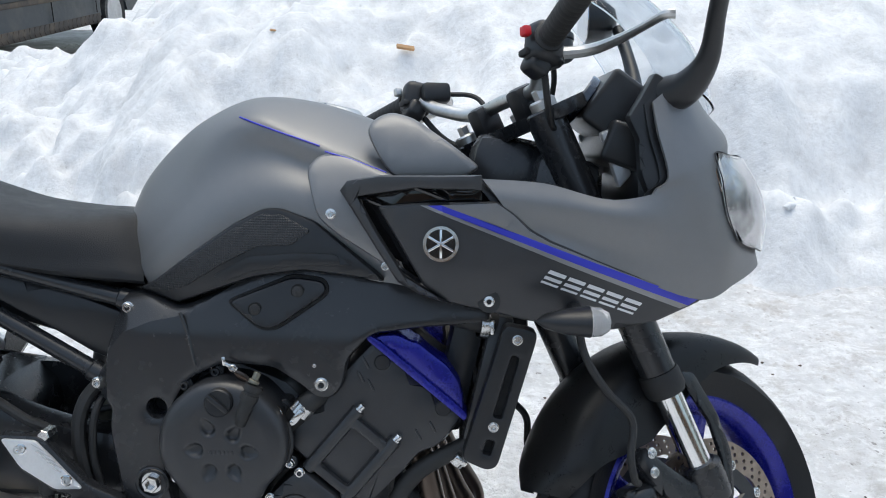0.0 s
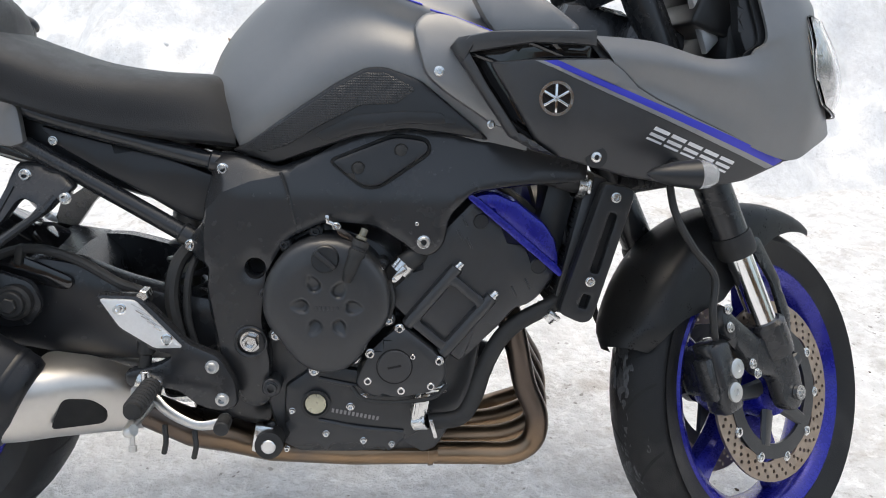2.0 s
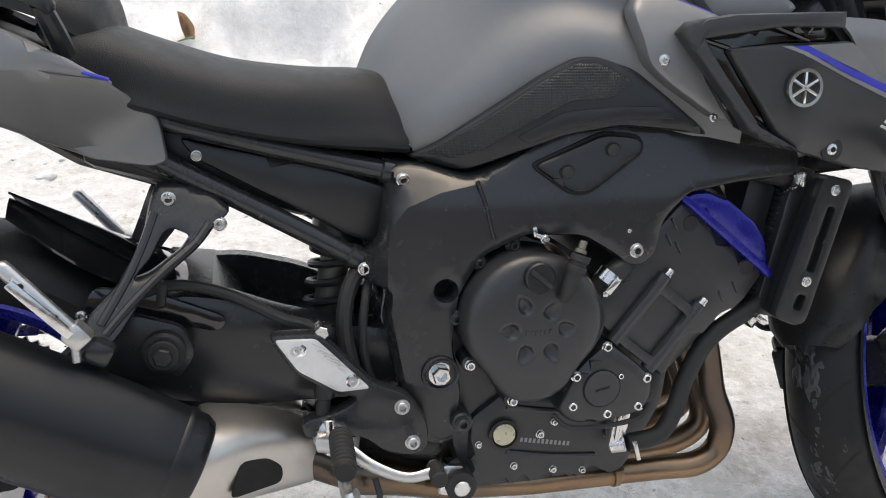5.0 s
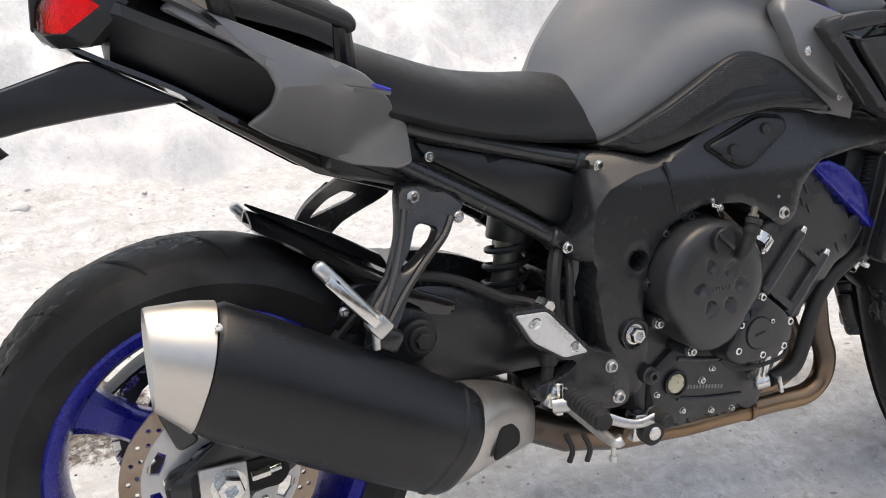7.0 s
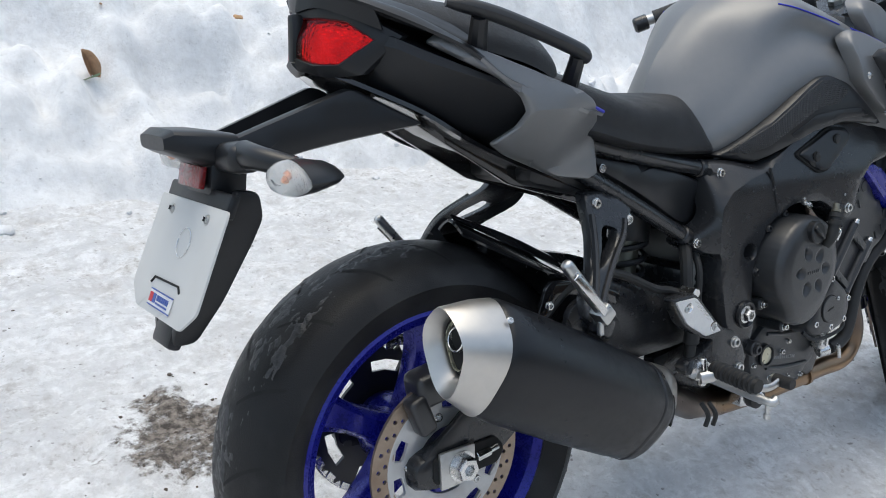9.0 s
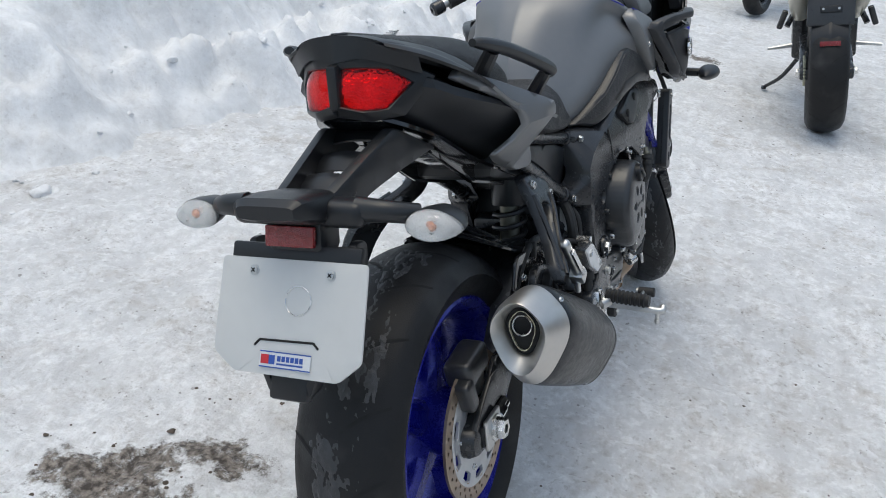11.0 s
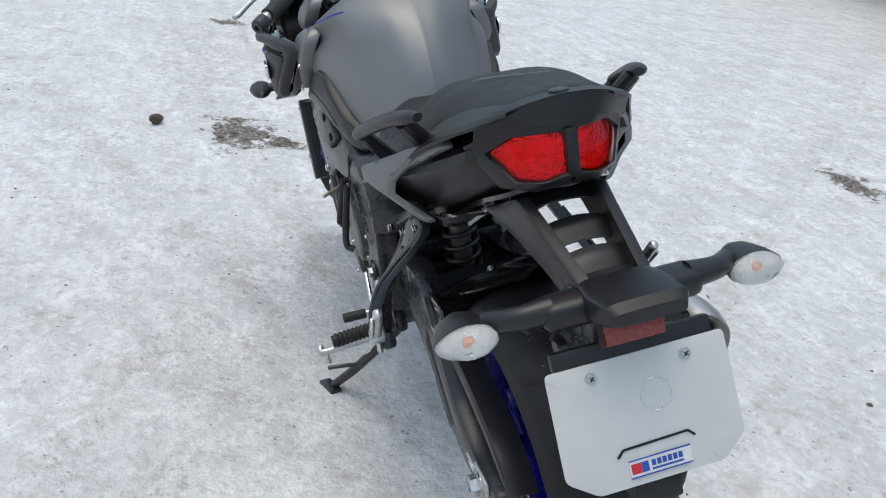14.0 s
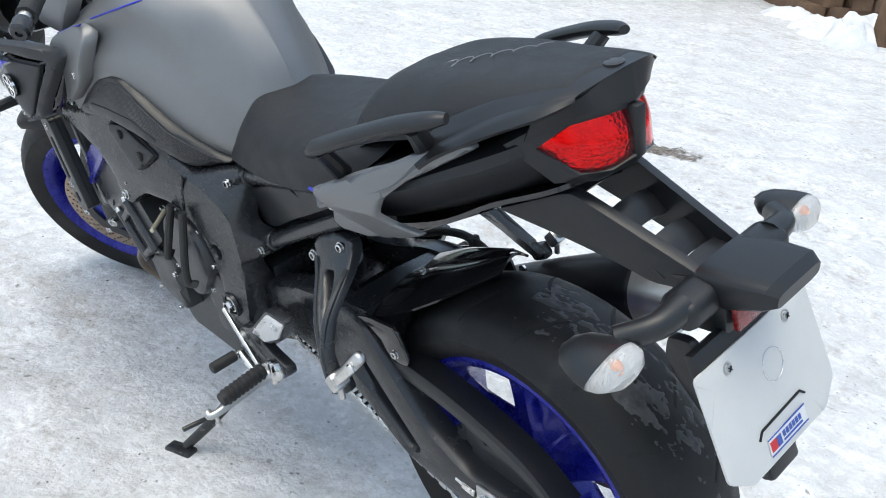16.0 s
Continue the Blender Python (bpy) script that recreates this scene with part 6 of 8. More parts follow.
for k, (p, a) in enumerate(way):
    wd = 0.0085 if k % 2 else 0.006
    for dy in (-wd, wd):
        links.append(block(p + Vector((0, dy, 0)), (0.0165, 0.0022, 0.0125), (0, a, 0), 0.004, 1))
    links.append(block(p, (0.007, 0.016, 0.008), (0, a, 0), 0.002, 1))
tagged(P("drive_chain", joined(*links), STEEL, None, "greasy steel drive chain"), kind="stuff")
P("chain_guard", joined(skin([[(0.21, 0.075, 0.478), (0.08, 0.075, 0.466), (-0.05, 0.075, 0.432), (-0.125, 0.075, 0.385)], [(0.21, 0.118, 0.482), (0.08, 0.118, 0.47), (-0.05, 0.118, 0.436), (-0.125, 0.118, 0.388)], [(0.21, 0.122, 0.455), (0.08, 0.122, 0.444), (-0.05, 0.122, 0.412), (-0.12, 0.12, 0.37)]], 16, 6, 0.004)), PLASTIC, None, "black plastic chain guard")
hug = [[(0.36, y * 0.7, 0.44 + 0.02 * (1 - abs(y) / 0.1)), (0.318, y, 0.512 - 0.3 * abs(y) ** 1.5), (0.243, y, 0.564 - 0.7 * abs(y) ** 1.5), (0.165, y * 0.85 - 0.01, 0.604 - 0.7 * abs(y) ** 1.5), (0.078, y * 0.28 - 0.025, 0.648 - 0.5 * abs(y) ** 1.5)] for y in (-0.115, -0.09, -0.05, 0.0, 0.05, 0.09, 0.115)]
hg = P("rear_hugger", skin(hug, 22, 18, 0.004), GLOSS, None, "gloss black rear hugger")
P("bolt", bolt((0.241, 0.012, 0.5655), 1, 0.0065, 0.005, (0.4, 0, 0.9)), STEEL, hg)
P("hugger_spine", skin([[(0.26, -0.075, 0.548), (0.18, -0.06, 0.592), (0.085, -0.032, 0.647)], [(0.255, -0.045, 0.566), (0.18, -0.04, 0.608), (0.078, -0.027, 0.656)], [(0.25, 0.0, 0.563), (0.18, -0.01, 0.602), (0.088, -0.02, 0.646)]], 14, 8, 0.003), GLOSS, hg)
for sg in (-1, 1):
    P("hugger_side", plate(rounded([(0.34, 0.50), (0.25, 0.54), (0.18, 0.55), (0.155, 0.49), (0.20, 0.475), (0.25, 0.50), (0.33, 0.48)], 0.015), 0.126, 0.006, 0.003, 0.03, sg), GLOSS, hg)
    P("bolt", bolt((0.169, sg * 0.138, 0.518), sg, 0.0075, 0.008), STEEL, hg)
P("shock_linkage", joined(block((0.43, 0, 0.30), (0.12, 0.06, 0.05), (0, 15, 0), 0.012), block((0.38, -0.09, 0.37), (0.10, 0.012, 0.03), (0, 5, 0), 0.004)), STEEL)
P("prop_bracket", joined(block((0.617, -0.158, 0.262), (0.03, 0.03, 0.046), (0, 10, 0), 0.006), rod((0.628, -0.15, 0.258), (0.628, -0.184, 0.258), 0.0125, n=24), rod((0.628, -0.18, 0.258), (0.628, -0.192, 0.258), 0.011)), STEEL, None, "metal engine mount with rubber ring")
P("mount_ring", lathe([(0.011, -0.03), (0.021, -0.03), (0.021, 0.003), (0.019, 0.004), (0.011, 0.004)], (0.628, -0.183, 0.258), (0, -1, 0), 24, True), HOSE)
P("linkage_mount", joined(block((0.565, -0.03, 0.30), (0.13, 0.14, 0.09), (0, 8, 0), 0.02), block((0.50, -0.02, 0.33), (0.1, 0.16, 0.06), (0, -5, 0), 0.015)), FRAME, None, "black linkage mount below the swingarm pivot")
P("battery_box", block((0.33, 0, 0.70), (0.30, 0.19, 0.10), (0, 16, 0), 0.02), PLASTIC)
P("airbox", block((0.71, 0, 0.71), (0.18, 0.2, 0.10), (0, -6, 0), 0.03), PLASTIC)

# fuel tank
tank = [
    [(0.522, 0, 0.79), (0.548, 0, 0.845), (0.592, 0, 0.898), (0.648, 0, 0.943), (0.73, 0, 0.976), (0.82, 0, 0.972), (0.91, 0, 0.945), (1.0, 0, 0.905)],
    [(0.535, -0.036, 0.79), (0.566, -0.042, 0.842), (0.611, -0.049, 0.896), (0.662, -0.058, 0.939), (0.736, -0.068, 0.971), (0.82, -0.073, 0.965), (0.91, -0.076, 0.938), (1.0, -0.075, 0.898)],
    [(0.552, -0.074, 0.770), (0.589, -0.083, 0.814), (0.637, -0.096, 0.864), (0.686, -0.116, 0.912), (0.752, -0.142, 0.939), (0.83, -0.163, 0.914), (0.91, -0.170, 0.888), (1.0, -0.155, 0.865)],
    [(0.566, -0.094, 0.743), (0.604, -0.112, 0.778), (0.650, -0.126, 0.824), (0.702, -0.138, 0.866), (0.768, -0.150, 0.888), (0.838, -0.165, 0.872), (0.91, -0.180, 0.856), (1.0, -0.18, 0.85)],
    [(0.577, -0.108, 0.715), (0.614, -0.132, 0.740), (0.66, -0.152, 0.772), (0.713, -0.166, 0.808), (0.775, -0.180, 0.832), (0.84, -0.192, 0.826), (0.91, -0.196, 0.80), (1.0, -0.195, 0.76)],
    [(0.59, -0.106, 0.685), (0.63, -0.128, 0.69), (0.68, -0.15, 0.71), (0.74, -0.165, 0.735), (0.80, -0.178, 0.745), (0.86, -0.188, 0.735), (0.92, -0.19, 0.72), (1.0, -0.19, 0.70)],
]
tank_mesh = skin(tank, 48, 40, 0.0, True)
TANK = BVHTree.FromBMesh(tank_mesh)
P("fuel_tank", tank_mesh, GREY, None, "matt grey fuel tank")


def on_tank(x, z, sg, lift=0.0008):
    """The tank's surface at one flank."""
    hit = TANK.ray_cast(Vector((x, sg * 0.5, z)), Vector((0, -sg, 0)))
    return hit[0] + hit[1] * (lift if hit[1].y * sg > 0 else -lift)


P("filler_cap", joined(lathe([(0, 0.010), (0.03, 0.010), (0.036, 0.006), (0.042, 0.0), (0.045, -0.004)], (0.855, 0, 0.956), (0.22, 0, 0.975), 36)), ALU, None, "silver fuel filler cap")


def pad_reach(x, z):
    return lerp_table(x, ((0.56, 0.118), (0.60, 0.138), (0.66, 0.17), (0.72, 0.186), (0.78, 0.196), (0.86, 0.205), (0.95, 0.212))) - 0.006 + 0.012 * math.sin(min(1, max(0, (z - 0.68) / 0.13)) * math.pi) * 0.6


for sg in (-1, 1):
    pad = [(0.572, 0.694), (0.64, 0.677), (0.70, 0.70), (0.76, 0.722), (0.83, 0.733), (0.89, 0.727), (0.945, 0.719), (0.935, 0.73), (0.88, 0.775), (0.845, 0.803), (0.80, 0.818), (0.772, 0.817), (0.73, 0.795), (0.66, 0.748), (0.60, 0.706)]
    kp = P("knee_pad", plate(rounded(pad, 0.010), pad_reach, 0.03, 0.007, 0.013, sg), PLASTIC, None, "black rubber knee pad with a studded field")
    field = [(0.592, 0.6995), (0.625, 0.694), (0.660, 0.7055), (0.71, 0.7365), (0.765, 0.765), (0.815, 0.768), (0.842, 0.788), (0.80, 0.810), (0.772, 0.810), (0.73, 0.788), (0.66, 0.742)]
    P("studded_field", plate(rounded(field, 0.006), lambda x, z: pad_reach(x, z) + 0.0022, 0.008, 0.0015, 0.011, sg), STUDS, kp)
    P("smooth_field", plate(rounded([(0.70, 0.722), (0.755, 0.7515), (0.822, 0.7575), (0.875, 0.757), (0.90, 0.741), (0.83, 0.741), (0.76, 0.731), (0.715, 0.713)], 0.006), lambda x, z: pad_reach(x, z) + 0.0016, 0.008, 0.0012, 0.011, sg), PLASTIC, kp)
    # tank flank cover and shoulder
    cover = [(0.836, 0.872), (0.85, 0.891), (0.88, 0.895), (0.96, 0.862), (0.99, 0.80), (0.968, 0.738), (0.953, 0.738), (0.88, 0.785), (0.853, 0.808)]
    cv = P("tank_flank", plate(rounded(cover, 0.012), lambda x, z: lerp_table(z, ((0.72, 0.214), (0.77, 0.2195), (0.80, 0.2215), (0.82, 0.221), (0.84, 0.218), (0.87, 0.205), (0.90, 0.185))), 0.03, 0.006, 0.011, sg), GREY, None, "matt grey tank flank cover")
    P("bolt", bolt((0.872, sg * 0.221, 0.813), sg, 0.0075, 0.004), STEEL, cv)
    P("bolt", bolt((0.945, sg * 0.216, 0.742), sg, 0.006, 0.004), STEEL, cv)
    ear = [(0.915, 0.924), (0.925, 0.942), (0.948, 0.952), (0.98, 0.943), (1.03, 0.909), (1.075, 0.875), (1.05, 0.862), (0.955, 0.86), (0.935, 0.885)]
    P("tank_shoulder", plate(rounded(ear, 0.012), lambda x, z: lerp_table(z, ((0.85, 0.193), (0.90, 0.186), (0.93, 0.174), (0.96, 0.150))), 0.03, 0.008, 0.02, sg), GREY, None, "matt grey tank shoulder")
    P("pinstripe", tube([on_tank(0.73 + 0.012 * k, 0.943 - 0.0040 * k, sg) for k in range(11)], 0.0014, 6), DECAL, None, "thin blue pinstripe on the tank")
    P("pinstripe", tube([(0.86, sg * 0.187, 0.896), (0.90, sg * 0.1925, 0.884), (0.945, sg * 0.2, 0.868)], 0.0014, 6), DECAL, None, "thin blue pinstripe on the flank cover")


def fairing_reach(x, z):
    w = lerp_table(x, ((0.88, 0.222), (0.94, 0.255), (1.02, 0.285), (1.09, 0.27), (1.17, 0.262), (1.30, 0.232), (1.38, 0.20)))
    return w - max(0, 0.74 - z) * 0.32 + max(0, z - 0.80) * 0.05


# half fairing
for sg in (-1, 1):
    low = [(0.937, 0.826), (1.0, 0.832), (1.094, 0.834), (1.116, 0.8185), (1.137, 0.798), (1.165, 0.7825), (1.254, 0.746), (1.383, 0.692), (1.32, 0.667), (1.25, 0.656), (1.13, 0.675), (1.03, 0.703), (1.0, 0.722)]
    fl = P("fairing_flank", plate(rounded(low, 0.006), fairing_reach, 0.012, 0.005, 0.022, sg), DKGREY, None, "matt dark grey fairing flank panel")
    P("stripe", plate([(1.004, 0.829), (1.021, 0.830), (1.376, 0.6955), (1.362, 0.6875)], lambda x, z: fairing_reach(x, z) + 0.0012, 0.002, 0.0002, 0.02, sg), DECAL, fl, "blue stripe")
    P("stripe_edge", plate([(0.994, 0.829), (1.004, 0.829), (1.362, 0.6875), (1.350, 0.684)], lambda x, z: fairing_reach(x, z) + 0.0012, 0.002, 0.0002, 0.02, sg), SILVERDECAL, fl, "silver stripe edge")
    P("stripe_field", plate([(1.021, 0.830), (1.092, 0.832), (1.114, 0.8165), (1.135, 0.796), (1.163, 0.7805), (1.252, 0.744), (1.376, 0.6955)], lambda x, z: fairing_reach(x, z) + 0.0012, 0.002, 0.0002, 0.02, sg), GREY, fl)
    em = P("emblem", lathe([(0, 0), (0.0225, 0), (0.0225, 0.003), (0, 0.003)], (1.021, sg * 0.2845, 0.781), (0, sg, 0), 32), GLOSS, fl, "round black badge with a chrome ring and three bars")
    ring = lathe([(0.0188, 0), (0.0228, 0), (0.0228, 0.0045), (0.0188, 0.0045)], (1.021, sg * 0.2855, 0.781), (0, sg, 0), 36, True)
    P("emblem_ring", ring, CHROME, em)
    for k in range(3):
        P("emblem_bar", block((1.021, sg * 0.2885, 0.781), (0.0032, 0.002, 0.037), (0, 60 * k, 0), 0.0005), CHROME, em)
    # name plate drawn as slanted bars
    for k in range(5):
        x0, z0 = 1.163 + 0.0268 * k, 0.7455 - 0.01035 * k
        for lo, hi in ((0.0, -0.0042), (-0.0075, -0.0112), (-0.0140, -0.0165)):
            q = [(x0 + lo * 0.75, z0 + lo), (x0 + 0.0225 + lo * 0.75, z0 - 0.0087 + lo), (x0 + 0.0225 + hi * 0.75, z0 - 0.0087 + hi), (x0 + hi * 0.75, z0 + hi)]
            P("name_bar", plate(q, lambda x, z: fairing_reach(x, z) + 0.0012, 0.002, 0.0002, 0.02, sg), LETTER, fl)
    P("fairing_screw", joined(lathe([(0, 0), (0.015, 0), (0.015, 0.002), (0, 0.002)], (1.084, sg * 0.2605, 0.703), (0, sg, 0), 24)), HOSE, fl)
    P("bolt", bolt((1.084, sg * 0.262, 0.703), sg, 0.0075, 0.004), STEEL, fl)
    # vent frame
    outer = [(0.886, 0.845), (0.896, 0.858), (0.94, 0.866), (1.072, 0.868), (1.072, 0.849), (0.99, 0.851), (0.91, 0.838), (0.935, 0.795), (0.975, 0.735), (1.015, 0.712), (1.03, 0.703), (0.99, 0.715), (0.965, 0.728), (0.93, 0.78)]
    P("vent_frame", plate(outer, lambda x, z: fairing_reach(x, z) + 0.009, 0.022, 0.004, 0.012, sg), DKGREY, fl, "matt grey vent surround")
    P("vent_duct", plate([(0.90, 0.843), (0.99, 0.856), (1.08, 0.855), (1.09, 0.828), (1.0, 0.80), (1.02, 0.705), (0.97, 0.73), (0.93, 0.785)], lambda x, z: fairing_reach(x, z) - 0.022, 0.02, 0.003, 0.03, sg), GLOSS, fl)
    for a, b in (((0.985, 0.852), (1.03, 0.835)), ((0.905, 0.840), (0.945, 0.826)), ((0.965, 0.748), (0.995, 0.727))):
        P("vent_fin", tube([(a[0], sg * (fairing_reach(*a) - 0.004), a[1]), (b[0], sg * (fairing_reach(*b) - 0.01), b[1])], 0.003, 6), GLOSS, fl)
    # front indicator
    ic = Vector((1.197, sg * 0.305, 0.686))
    ind = P("front_indicator", joined(tube([ic + Vector((0, -sg * 0.09, 0.006)), ic + Vector((0, -sg * 0.03, 0.002)), ic], [0.012, 0.011, 0.012], 10),
                                      loft([[ic + Vector((dx, u.y, u.z)) for u in oval((0, 0, 0), w, h, 20, 2)] for dx, w, h in ((-0.055, 0.004, 0.004), (-0.045, 0.026, 0.018), (-0.02, 0.046, 0.032), (0.012, 0.056, 0.04))])), PLASTIC, None, "black front indicator with clear lens")
    P("lens", loft([[ic + Vector((dx, u.y, u.z)) for u in oval((0, 0, 0), w, h, 20, 2)] for dx, w, h in ((0.010, 0.055, 0.039), (0.026, 0.05, 0.036), (0.036, 0.034, 0.024), (0.04, 0.004, 0.004))]), PALELENS, ind, "clear indicator lens")
    P("reflector", loft([[ic + Vector((dx, u.y, u.z)) for u in oval((0, 0, 0), w, h, 20, 2)] for dx, w, h in ((0.011, 0.05, 0.034), (0.014, 0.046, 0.03))]), BOWL, ind)
    # mirror stem
    mir = P("mirror", tube([(1.326, sg * 0.182, 0.975), (1.346, sg * 0.205, 0.985), (1.363, sg * 0.236, 1.018), (1.360, sg * 0.28, 1.07), (1.352, sg * 0.345, 1.13)], [0.026, 0.023, 0.0150, 0.0118, 0.0118], 16, 40), PLASTIC, None, "black mirror on a curved stem")
    mc = Vector((1.305, sg * 0.39, 1.15))
    P("mirror_head", loft([[mc + Vector((dx, u.y, u.z)) for u in oval((0, 0, 0), w, h, 24, 2.6)] for dx, w, h in ((0.05, 0.02, 0.02), (0.04, 0.10, 0.055), (0.015, 0.15, 0.085), (-0.015, 0.165, 0.095))]), PLASTIC, mir)
    P("mirror_glass", loft([[mc + Vector((dx, u.y, u.z)) for u in oval((0, 0, 0), w, h, 24, 2.6)] for dx, w, h in ((-0.0155, 0.155, 0.087), (-0.017, 0.154, 0.086))]), CHROME, mir)
    # inner cockpit panel
    inner = [(1.298, 0.840), (1.332, 0.848), (1.332, 0.90), (1.318, 0.95), (1.322, 0.996), (1.306, 1.006), (1.285, 0.968), (1.270, 0.944), (1.284, 0.915), (1.287, 0.868)]
    P("cockpit_panel", plate(rounded(inner, 0.006), lambda x, z: 0.219 - max(0, z - 0.85) * 0.17, 0.03, 0.004, 0.014, sg), PLASTIC, None, "black inner cockpit panel")
    P("cockpit_sill", plate([(1.06, 0.852), (1.14, 0.850), (1.20, 0.840), (1.25, 0.828), (1.31, 0.838), (1.30, 0.79), (1.05, 0.79)], lambda x, z: lerp_table(x, ((1.05, 0.240), (1.2, 0.236), (1.32, 0.222))), 0.012, 0.003, 0.025, sg), PLASTIC, None, "black inner sill of the cockpit")
    P("lamp_bracket", plate(rounded([(1.246, 0.925), (1.264, 0.932), (1.293, 0.866), (1.275, 0.845)], 0.004), 0.125, 0.02, 0.004, 0.014, sg), CARRIER, None, "pale grey headlamp bracket behind the yoke")
# one sheet from the fairing's flank over the nose, open round the cockpit
cowl_low = [
    [(1.125, -0.259, 0.800), (1.168, -0.257, 0.776), (1.254, -0.239, 0.741), (1.375, -0.198, 0.697), (1.435, -0.162, 0.714), (1.490, -0.09, 0.731), (1.508, 0, 0.735)],
    [(1.110, -0.265, 0.815), (1.185, -0.252, 0.790), (1.265, -0.239, 0.767), (1.370, -0.211, 0.750), (1.424, -0.183, 0.772), (1.472, -0.095, 0.798), (1.50, 0, 0.795)],
    [(1.092, -0.268, 0.840), (1.175, -0.262, 0.828), (1.258, -0.252, 0.814), (1.345, -0.224, 0.812), (1.402, -0.199, 0.826), (1.450, -0.115, 0.845), (1.485, 0, 0.845)],
    [(1.073, -0.262, 0.863), (1.155, -0.253, 0.857), (1.246, -0.243, 0.836), (1.335, -0.227, 0.852), (1.390, -0.203, 0.866), (1.425, -0.140, 0.886), (1.458, 0, 0.895)],
]
cowl_high = [
    [(1.320, -0.231, 0.866), (1.346, -0.222, 0.884), (1.390, -0.197, 0.900), (1.42, -0.138, 0.92), (1.445, 0, 0.93)],
    [(1.306, -0.222, 0.925), (1.332, -0.211, 0.938), (1.362, -0.186, 0.95), (1.39, -0.128, 0.96), (1.41, 0, 0.965)],
    [(1.300, -0.210, 0.965), (1.324, -0.199, 0.984), (1.347, -0.170, 0.994), (1.37, -0.120, 0.998), (1.385, 0, 1.0)],
]


def cowl(thick):
    """The flank and the nose in one skin: the rearmost columns end at the cockpit's sill, the others run up to the screen."""
    low, high = [cr(c, 42) for c in cowl_low], [cr(c, 24) for c in cowl_high]
    bm = bmesh.new()
    cols = []
    for i in range(43):
        stack = [l[i] for l in low] + ([h[i - 18] for h in high] if i >= 18 else [])
        cols.append([bm.verts.new(p) for p in cr(stack, 6 * (len(stack) - 1))])
    for a, b in zip(cols, cols[1:]):
        for j in range(min(len(a), len(b)) - 1):
            bm.faces.new([a[j], b[j], b[j + 1], a[j + 1]])
    mirrored(bm)
    bmesh.ops.recalc_face_normals(bm, faces=bm.faces)
    bmesh.ops.solidify(bm, geom=bm.verts[:] + bm.edges[:] + bm.faces[:], thickness=thick)
    return bm


P("fairing_lining", moved(cowl(0.003), Matrix.Translation((-0.010, 0, -0.003)) @ Matrix.Diagonal((1, 0.965, 1, 1))), PLASTIC, None, "black inner lining of the fairing")
P("upper_fairing", cowl(0.005), GREY, None, "matt grey upper fairing and nose", 60)
hl_in = [[(1.475, 0, 0.893), (1.452, -0.09, 0.89), (1.417, -0.165, 0.893), (1.383, -0.198, 0.898)], [(1.502, 0, 0.845), (1.475, -0.10, 0.848), (1.435, -0.17, 0.853), (1.394, -0.2, 0.862)],
         [(1.515, 0, 0.798), (1.488, -0.10, 0.802), (1.45, -0.165, 0.81), (1.405, -0.195, 0.815)], [(1.503, 0, 0.752), (1.49, -0.08, 0.752), (1.468, -0.13, 0.76), (1.428, -0.178, 0.776)]]
lampr = P("headlamp_reflector", moved(skin(hl_in, 26, 18, 0.0, True), Matrix.Translation((0.003, 0, 0)) @ Matrix.Diagonal((1, 1.008, 1, 1))), HEADBOWL, None, "silver headlamp reflector")
for k in range(10):
    y = 0.199 - 0.0075 * k
    xa = lerp_table(-y, ((-0.198, 1.383), (-0.165, 1.417), (-0.09, 1.452)))
    xb = lerp_table(-y, ((-0.2, 1.394), (-0.17, 1.435), (-0.1, 1.475)))
    for sg in (-1, 1):
        P("headlamp_rib", tube([(xa + 0.0035, sg * y * 1.01, 0.886), (xb + 0.0035, sg * y * 1.01, 0.846)], 0.0012, 6), CHROME, lampr)
P("headlamp_lens", moved(skin(hl_in, 28, 20, 0.003, True), Matrix.Translation((0.008, 0, 0.0)) @ Matrix.Diagonal((1, 1.024, 1, 1))), THINLENS, None, "clear headlamp glass")
P("headlamp_rim", joined(*[tube([Vector(p) * 1.0 + Vector((0.005, sg * 0.003, 0)) for p in [(q[0], q[1] * -sg, q[2]) for q in (hl_in[0][0], hl_in[0][1], hl_in[0][2], hl_in[0][3], hl_in[1][3], hl_in[2][3], hl_in[3][3], hl_in[3][2], hl_in[3][1], hl_in[3][0])]], 0.0009, 6, 50) for sg in (-1, 1)]), PLASTIC, None, "black headlamp surround")
scr = [[(1.315, -0.175, 0.985), (1.375, -0.14, 0.985), (1.42, -0.075, 0.965), (1.435, 0, 0.955)], [(1.30, -0.165, 1.03), (1.345, -0.13, 1.045), (1.385, -0.07, 1.055), (1.40, 0, 1.06)], [(1.255, -0.145, 1.085), (1.285, -0.115, 1.11), (1.305, -0.06, 1.135), (1.31, 0, 1.14)], [(1.20, -0.10, 1.13), (1.21, -0.08, 1.165), (1.22, -0.04, 1.19), (1.222, 0, 1.195)]]
sc = P("windscreen", skin(scr, 18, 18, 0.003, True), SCREEN, None, "smoked clear windscreen")
sc.visible_shadow = False
hood = P("clock_hood", joined(block((1.285, 0, 0.955), (0.10, 0.22, 0.09), (0, 35, 0), 0.008, 3), block((1.30, 0, 0.90), (0.10, 0.28, 0.06), (0, 20, 0), 0.007, 3)), PLASTIC, None, "black instrument housing")
P("clock_dial", rod((1.235, -0.035, 0.97), (1.222, -0.035, 0.98), 0.042, n=32), CLOCK, hood)
P("clock_display", block((1.232, 0.055, 0.975), (0.012, 0.08, 0.05), (0, 38, 0), 0.004), CLOCK, hood)
